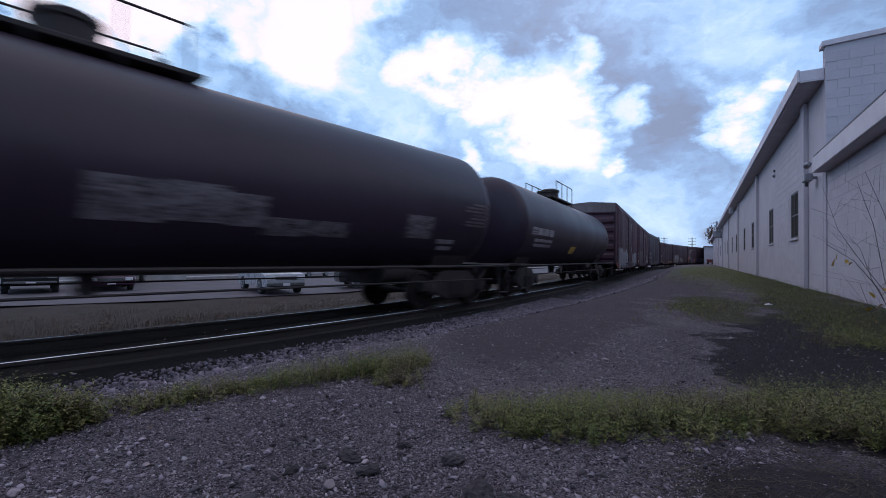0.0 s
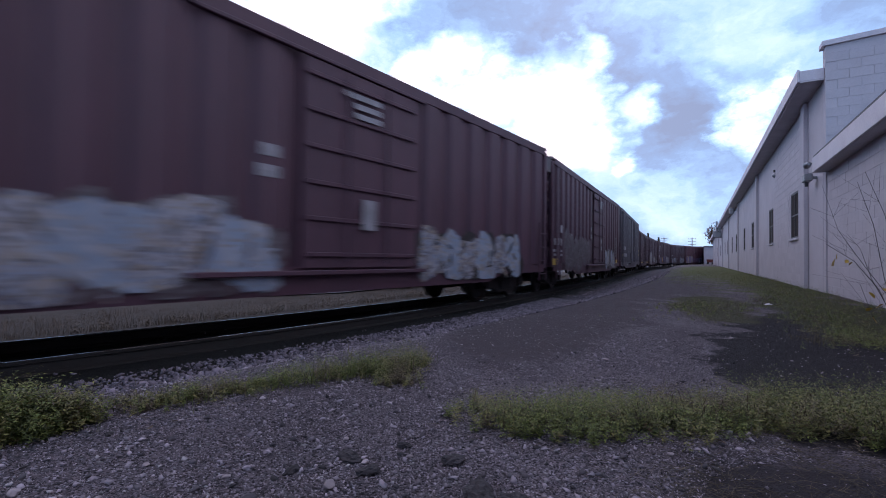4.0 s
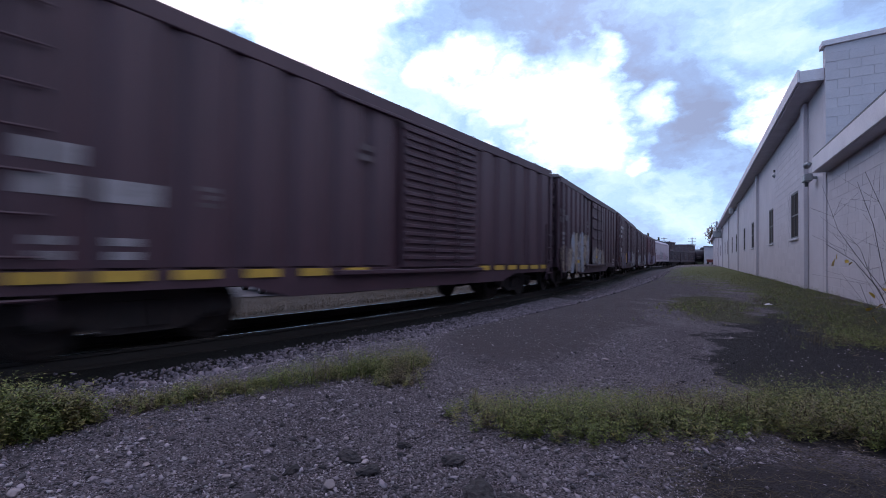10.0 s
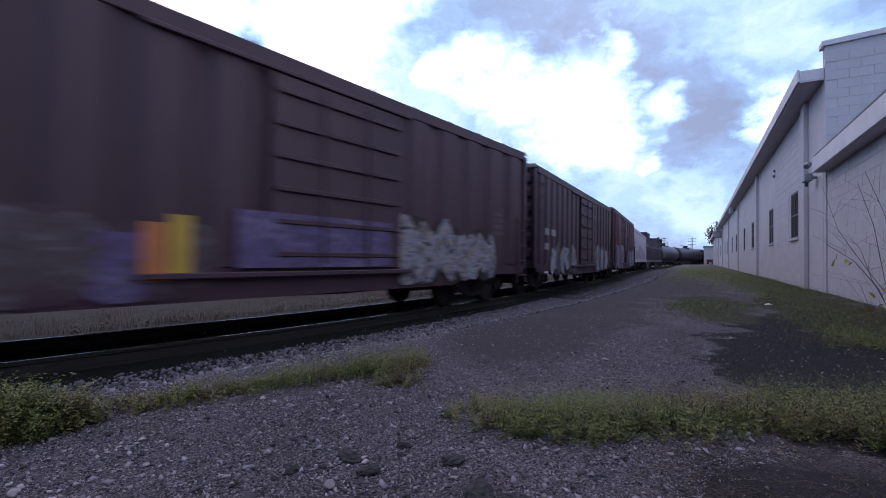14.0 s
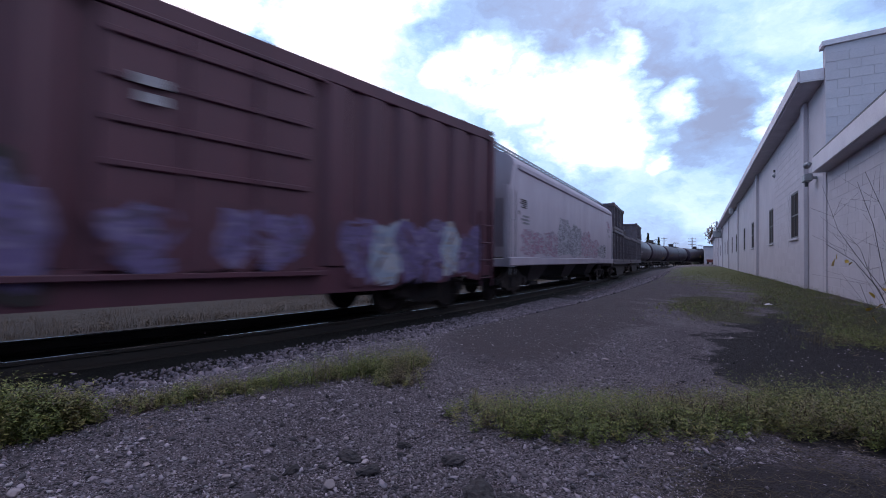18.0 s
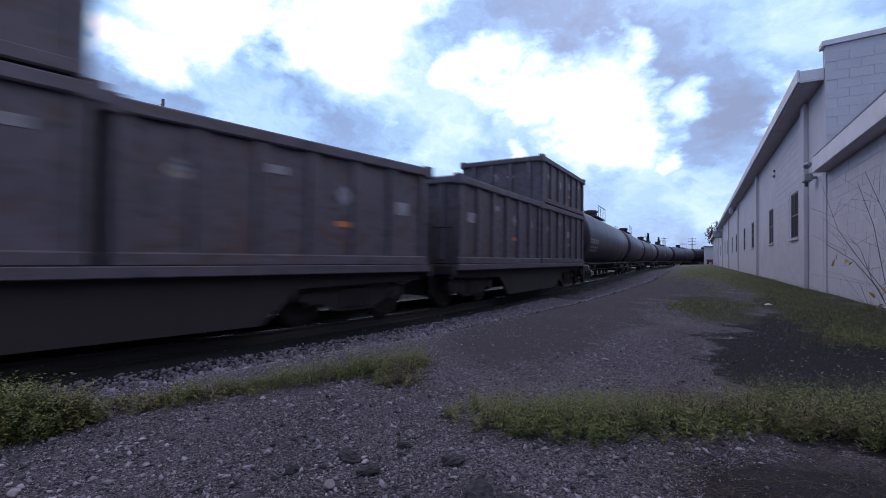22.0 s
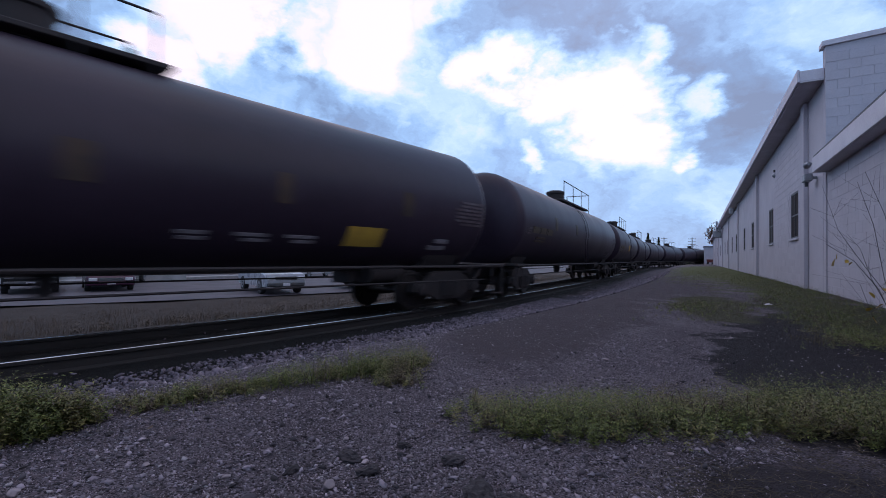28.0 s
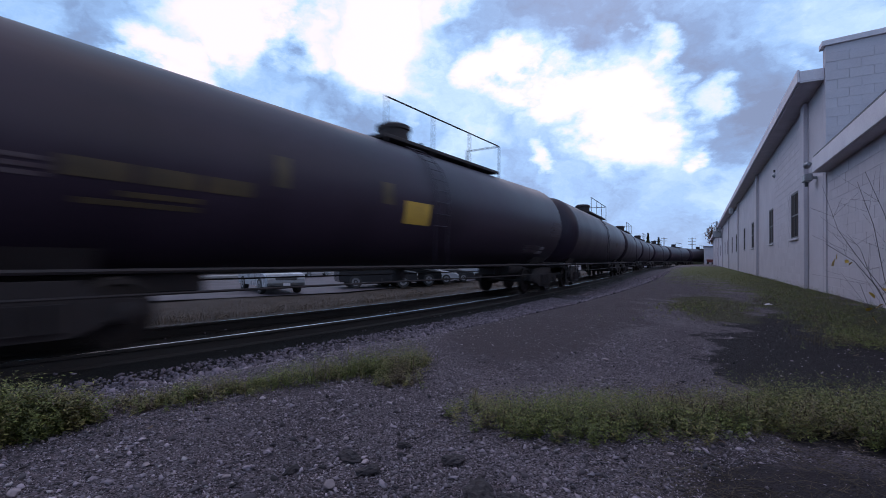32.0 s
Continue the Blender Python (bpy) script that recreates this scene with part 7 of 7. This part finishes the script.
for k in range(10):
    a = 2 * math.pi * k / 10
    part("rib", Form().rod([D @ Vector((r_ * math.cos(a), r_ * math.sin(a), 0.2 * r_ * r_)) for r_ in (0.0, 0.5, 1.0, 1.5)], 0.022, 5), M_DARKMETAL, dish)
mesh_m = mat("dish_wire_mesh", (0.30, 0.31, 0.34), (0.24, 0.25, 0.28), rough=0.6, scale=3, fine=30, bump=0)
f = Form()
vs = [tuple(D @ Vector((r_ * math.cos(k * math.pi / 10), r_ * math.sin(k * math.pi / 10), 0.2 * r_ * r_ + o))) for o in (0.01, -0.01) for r_ in (0.02, 0.5, 1.0, 1.5) for k in range(20)]
fs = [(o * 80 + r_ * 20 + k, o * 80 + r_ * 20 + (k + 1) % 20, o * 80 + (r_ + 1) * 20 + (k + 1) % 20, o * 80 + (r_ + 1) * 20 + k) for o in (0, 1) for r_ in range(3) for k in range(20)]
part("mesh_panel", f.add(vs, fs), mesh_m, dish)
part("feed", Form().rod([D @ Vector((1.2, 0, 0.3)), D @ Vector((0, 0, 1.4)), D @ Vector((-0.8, 0.8, 0.3))], 0.025).tube(D @ Vector((0, 0, 1.25)), D @ Vector((0, 0, 1.55)), 0.10), M_DARKMETAL, dish)


# poles and wires
def pole(x, y, h, label, arms=0, r=0.15, name="utility_pole", z=FAR_Z, lean=(0, 0), turn=20):
    p_ = thing(name, pose(x, y, z, lean[0], lean[1], 0), label, "utility pole")
    part("shaft", Form().tube((0, 0, -0.2), (0, 0, h), r, r * 0.65, 10), M_POLE, p_)
    c_, s_ = math.cos(radians(turn)), math.sin(radians(turn))
    for k in range(arms):
        zz = h - 0.5 - k * 1.0
        fm = Form().rod([(-1.2 * c_, -1.2 * s_, zz), (1.2 * c_, 1.2 * s_, zz)], 0.06, 6)
        a_ = part("cross_arm", fm, M_POLE, p_)
        for u in (-1.1, -0.5, 0.5, 1.1):
            part("insulator", Form().lathe([(0.05, 0.04), (0.16, 0.06), (0.22, 0.03)], "z", (u * c_, u * s_, zz), 8), M_GREYMETAL, a_)
    return p_


pole(-44.3, 16.5, 15.6, "tall plain timber utility pole by the street", 0, 0.19, lean=(0, 0))
pole(-57.9, 8.5, 16.0, "timber utility pole with cross arms", 4, 0.2)
pole(-80.1, 16.7, 9.3, "thin timber pole beyond the street", 0, 0.13)
pole(-95.7, 14.8, 10.7, "thin timber pole in the distance", 0, 0.15)
pole(-39.7, 196.4, 11.0, "distant timber pole with a cross arm", 2, 0.22)
pole(-27.4, 180.6, 10.0, "distant timber pole with cross arms", 3, 0.2)
tr_ = thing("transformer", pose(-57.4, 8.7, FAR_Z + 7.6), "grey pole-mounted transformer can", "transformer")
part("can", Form().lathe([(0, 0.3), (0.05, 0.34), (0.85, 0.34), (0.92, 0.25)], "z", (0, 0, 0), 14), M_DARKMETAL, tr_)
part("bracket", Form().rod([(-0.5, -0.2, 0.5), (0, 0, 0.5)], 0.05), M_DARKMETAL, tr_)


def wire(a, b, sag, r=0.018):
    f_ = Form()
    pts = []
    for k in range(13):
        t = k / 12
        p_ = Vector(a).lerp(Vector(b), t)
        p_.z -= sag * 4 * t * (1 - t)
        pts.append(p_)
    f_.rod(pts, r, 4)
    return single("overhead_wire", f_, M_DARKMETAL, "thin dark overhead wire between poles", "wire", "overhead wires")


wire((-57.9, 8.5, 14.4), (-44.3, 16.5, 12.6), 0.15)
wire((-57.9, 8.5, 13.2), (-56.4, 15.4, 8.6), 0.2)
wire((-57.0, 8.2, 12.4), (-71, 20, 7.5), 0.6)
wire((-58.5, 8.7, 12.4), (-73, 20, 7.0), 0.6)
wire((-57.9, 8.5, 8.6), (-56.0, 19.0, 11.6), 1.2)
wire((-44.3, 16.5, 12.4), (-50, 40, 11.5), 0.8)
wire((-44.3, 16.5, 12.2), (-50, 42, 10.5), 0.9)
wire((-44.3, 16.5, 11.9), (-53.5, 27.5, 9.6), 0.5)
wire((-44.3, 16.5, 14.0), (-62, 2, 12.5), 0.6)

# trees
M_BARK = mat("tree_bark", (0.06, 0.05, 0.045), (0.10, 0.085, 0.075), rough=0.9, scale=5, fine=40, bump=0.4)
M_FOL_DARK = mat("dark_foliage", (0.030, 0.042, 0.018), (0.055, 0.055, 0.022), rough=0.7, scale=4, fine=20, bump=0, island=True, vary=0.5)
M_FOL_AUT = mat("autumn_foliage", (0.14, 0.05, 0.03), (0.09, 0.06, 0.025), rough=0.7, scale=4, fine=20, bump=0, island=True, vary=0.5)
M_FOL_PALE = mat("thin_brown_foliage", (0.10, 0.075, 0.05), (0.14, 0.11, 0.07), rough=0.7, scale=4, fine=20, bump=0, island=True, vary=0.4)


def tree(x, y, z, h, w, mat_, label, seed, n=900, conifer=False, leaf=0.3):
    r = random.Random(seed)
    t_ = thing("tree", pose(x, y, z), label, "tree")
    tk = Form().tube((0, 0, -0.2), (0, 0, h * (0.95 if conifer else 0.5)), h * 0.022, h * (0.004 if conifer else 0.013), 8)
    ends = []
    if not conifer:
        for k in range(9):
            a, s = r.uniform(0, 6.28), r.uniform(0.4, 0.95)
            b0 = Vector((0, 0, h * r.uniform(0.28, 0.5)))
            b1 = Vector((math.cos(a) * w * 0.5 * s, math.sin(a) * w * 0.5 * s, h * r.uniform(0.55, 0.95)))
            tk.tube(b0, b0.lerp(b1, 0.5) + Vector((0, 0, h * 0.04)), h * 0.009, h * 0.006, 6)
            tk.tube(b0.lerp(b1, 0.5) + Vector((0, 0, h * 0.04)), b1, h * 0.006, h * 0.002, 6)
            ends.append(b1)
            ends.append(b0.lerp(b1, 0.7))
    part("trunk", tk, M_BARK, t_)
    f_ = Form()
    for k in range(n):
        if conifer:
            u = r.random()
            zz = h * (0.12 + 0.88 * u)
            q = w * 0.5 * (1 - u) * r.uniform(0.3, 1.05) * (0.75 + 0.25 * math.sin(u * 40))
            a = r.uniform(0, 6.28)
            c_ = Vector((q * math.cos(a), q * math.sin(a), zz))
        else:
            e = r.choice(ends)
            c_ = e + Vector((r.gauss(0, w * 0.10), r.gauss(0, w * 0.10), r.gauss(0, h * 0.06)))
        d = Vector((r.uniform(-1, 1), r.uniform(-1, 1), r.uniform(-0.6, 0.6))).normalized() * leaf * r.uniform(0.5, 1.3)
        s_ = d.cross(Vector((r.uniform(-1, 1), r.uniform(-1, 1), 1))).normalized() * leaf * 0.4
        f_.add([c_ - d, c_ + s_, c_ + d, c_ - s_], [(0, 1, 2, 3)])
    me_ = bpy.data.meshes.new("crown")
    me_.from_pydata(f_.v, [], f_.f)
    me_.materials.append(mat_)
    part("crown", me_, mat_, t_)
    return t_


tree(-102.2, 15.5, FAR_Z, 9.5, 8, M_FOL_PALE, "half-bare autumn tree across the street", 1, 1300, leaf=0.22)
tree(-106, 12.0, FAR_Z, 10, 8, M_FOL_PALE, "half-bare autumn tree across the street", 2, 1300, leaf=0.22)
tree(-117, 22.5, FAR_Z, 6.5, 8, M_FOL_DARK, "dark rounded tree beyond the street", 3, 1500, leaf=0.35)
tree(-120, 27.0, FAR_Z, 7.0, 9, M_FOL_DARK, "dark rounded tree beyond the street", 4, 1500, leaf=0.35)
tree(-112, 19.0, FAR_Z, 6.0, 7, M_FOL_AUT, "small russet tree beyond the street", 5, 1000, leaf=0.3)
tree(-118, 33.0, FAR_Z, 7.5, 9, M_FOL_DARK, "dark rounded tree beyond the street", 6, 1500, leaf=0.35)
tree(-15.6, 149.0, -0.3, 12.5, 6.5, M_FOL_AUT, "russet autumn tree beyond the warehouse", 7, 2200, leaf=0.35)
tree(-14.6, 170.0, -0.3, 12.9, 6.6, M_FOL_DARK, "dark green tree beyond the warehouse", 8, 1600, leaf=0.35)
tree(-54.7, 235.3, FAR_Z, 15.0, 6, M_FOL_DARK, "tall dark conifer in the distance", 9, 1500, True, 0.5)
tree(-50.5, 238.0, FAR_Z, 13.0, 5, M_FOL_DARK, "dark conifer in the distance", 10, 1000, True, 0.5)
# far wood along the horizon
f = Form()
r_ = random.Random(3)
for k in range(5200):
    b = radians(r_.uniform(-112, 15))
    d = r_.uniform(230, 330)
    x, y = d * math.sin(b), d * math.cos(b)
    hh = 5.0 + 3.0 * noise.noise((b * 14, 0, 0))
    c_ = Vector((x, y, FAR_Z + r_.uniform(0, 1) * hh))
    a = Vector((math.cos(b), -math.sin(b), 0)) * r_.uniform(0.8, 2.2)
    u = Vector((r_.uniform(-0.4, 0.4), r_.uniform(-0.4, 0.4), 1)) * r_.uniform(0.6, 1.6)
    f.add([c_ - a, c_ - u, c_ + a, c_ + u], [(0, 1, 2, 3)])
me = bpy.data.meshes.new("far_wood")
me.from_pydata(f.v, [], f.f)
me.materials.append(M_FOL_DARK)
tagged(new("far_wood", me), "dark band of trees along the horizon", "woods", kind="stuff")

# beyond the warehouse
lowb = thing("white_shed", pose(-13.63, 113.0, -0.2, 0, 0, 8), "low white shed beyond the warehouse", "building")
part("wall", Form().box(-1.2, 7, -4.5, 4.5, 0, 3.7), M_WHITEWALL, lowb)
part("roof", Form().box(-1.35, 7.2, -4.7, 4.7, 3.7, 3.95, 0.03), M_ROOFING, lowb)
cart = thing("red_cart", pose(-12.75, 105.5, 0.0, 0, 0, 8), "small red cart standing on the grass", "cart")
M_CARTRED = mat("rusty_red_paint", (0.20, 0.04, 0.035), (0.13, 0.035, 0.03), rough=0.7, scale=4, fine=30)
part("bin", Form().prism([(-0.55, 0.35), (0.55, 0.35), (0.7, 0.95), (-0.7, 0.95)], "y", -0.5, 0.5), M_CARTRED, cart)
for sx in (-0.42, 0.42):
    part("wheel", Form().lathe([(-0.06, 0.22), (0.06, 0.22)], "y", (sx, -0.57, 0.22), 14), M_TYRE, cart)
    part("leg", Form().box(sx - 0.05, sx + 0.05, 0.36, 0.46, 0.0, 0.36), M_DARKMETAL, cart)

# ---- block courses of the annex and warehouse end, piece by piece ----
block_a = Form().box(0.022, 0.0295, -0.1985, 0.1985, -0.0985, 0.0985, 0.002).mesh("block", M_WHITEWALL)
for row in range(13):
    for k in range(19):
        y = -2.2 - k * 0.4 - (0.2 if row % 2 else 0)
        o = part("block", block_a, M_WHITEWALL, annex.children[0])
        o.location = (0.0 + random.uniform(-0.0015, 0.0015), y, 0.06 + row * 0.2)
block_b = Form().box(-0.1985, 0.1985, -0.007, 0.0, -0.0985, 0.0985, 0.002).mesh("block", M_WHITEWALL)
endw = [c_ for c_ in house.children if c_.name.startswith("end_wall")][0]
for row in range(11):
    for k in range(6):
        o = part("block", block_b, M_WHITEWALL, endw)
        o.location = (0.2 + k * 0.4 + (0.2 if row % 2 else 0.0), -1.972 + random.uniform(-0.001, 0.0), 3.1 + row * 0.2)

long_wall = [c_ for c_ in house.children if c_.name.startswith("wall")][0]
block_c = Form().box(-0.0065, 0.0, -0.1985, 0.1985, -0.0985, 0.0985, 0.002).mesh("block", M_WHITEWALL)
for row in range(23):
    for k in range(13):
        y, z = 0.45 + k * 0.4 + (0.2 if row % 2 else 0.0), 0.02 + row * 0.2
        if any(a - 0.2 < y < b + 0.2 and c_ - 0.2 < z < d + 0.12 for a, b, c_, d in windows[:2]):
            continue
        o = part("block", block_c, M_WHITEWALL, long_wall)
        o.location = (random.uniform(-0.0015, 0.0), y, z)


# ---- what moves ----
def car_pose(s, base):
    x0, y0, _ = track(s - base)
    x1, y1, _ = track(s + base)
    return pose((x0 + x1) / 2, (y0 + y1) / 2, RAIL_Z, 0, 0, -math.degrees(math.atan2(x1 - x0, y1 - y0)))


def motions():
    where = {}
    for car, s0, base, off in MOVING:
        if car["category"] == "hopper car":
            settle(car, 1.0, 0.03)
        else:
            settle(car, drop=0.165 if car["category"] != "container" else 0.0)
        off = Matrix.Translation((0, 0, 0.035 * off.translation.z - 0.165)) @ off if car["category"] == "container" else off
        where[car.name] = s0
        walk(car, [(k * 0.5, car_pose(s0 - SPEED * k * 0.5, base) @ off) for k in range(65)])
    for w_, o, car in WHEELS:
        # a wheelset turns while its car is within sight of the near track
        s0 = where[car.name]
        t0, t1 = max(0.0, (s0 - 30) / SPEED), min(32.0, (s0 + 14) / SPEED)
        if t1 <= t0 + 0.1:
            continue
        step, turn = 2.0 / 30, math.degrees(SPEED / 0.421) * 2.0 / 30
        k0, k1 = int(t0 / step), int(t1 / step)
        rows = [(0.0, pose(0, o, 0.421, 0, 0, 0))] if k0 > 0 else []
        for k in range(k0, k1 + 1):
            rows.append((k * step, pose(0, o, 0.421, (k - k0) * turn % 360, 0, 0)))
        if rows[-1][0] < 31.99:
            rows.append((32.0, pose(0, o, 0.421, ((k1 - k0) * turn + 10) % 360, 0, 0)))
        walk(w_, rows)
    walk(clouds, [(0.0, pose(0, 0, 0, 0, 0, 4.3)), (16.0, pose(0, 0, 0, 0, 0, 0)), (32.0, pose(0, 0, 0, 0, 0, -4.3))])


motions()
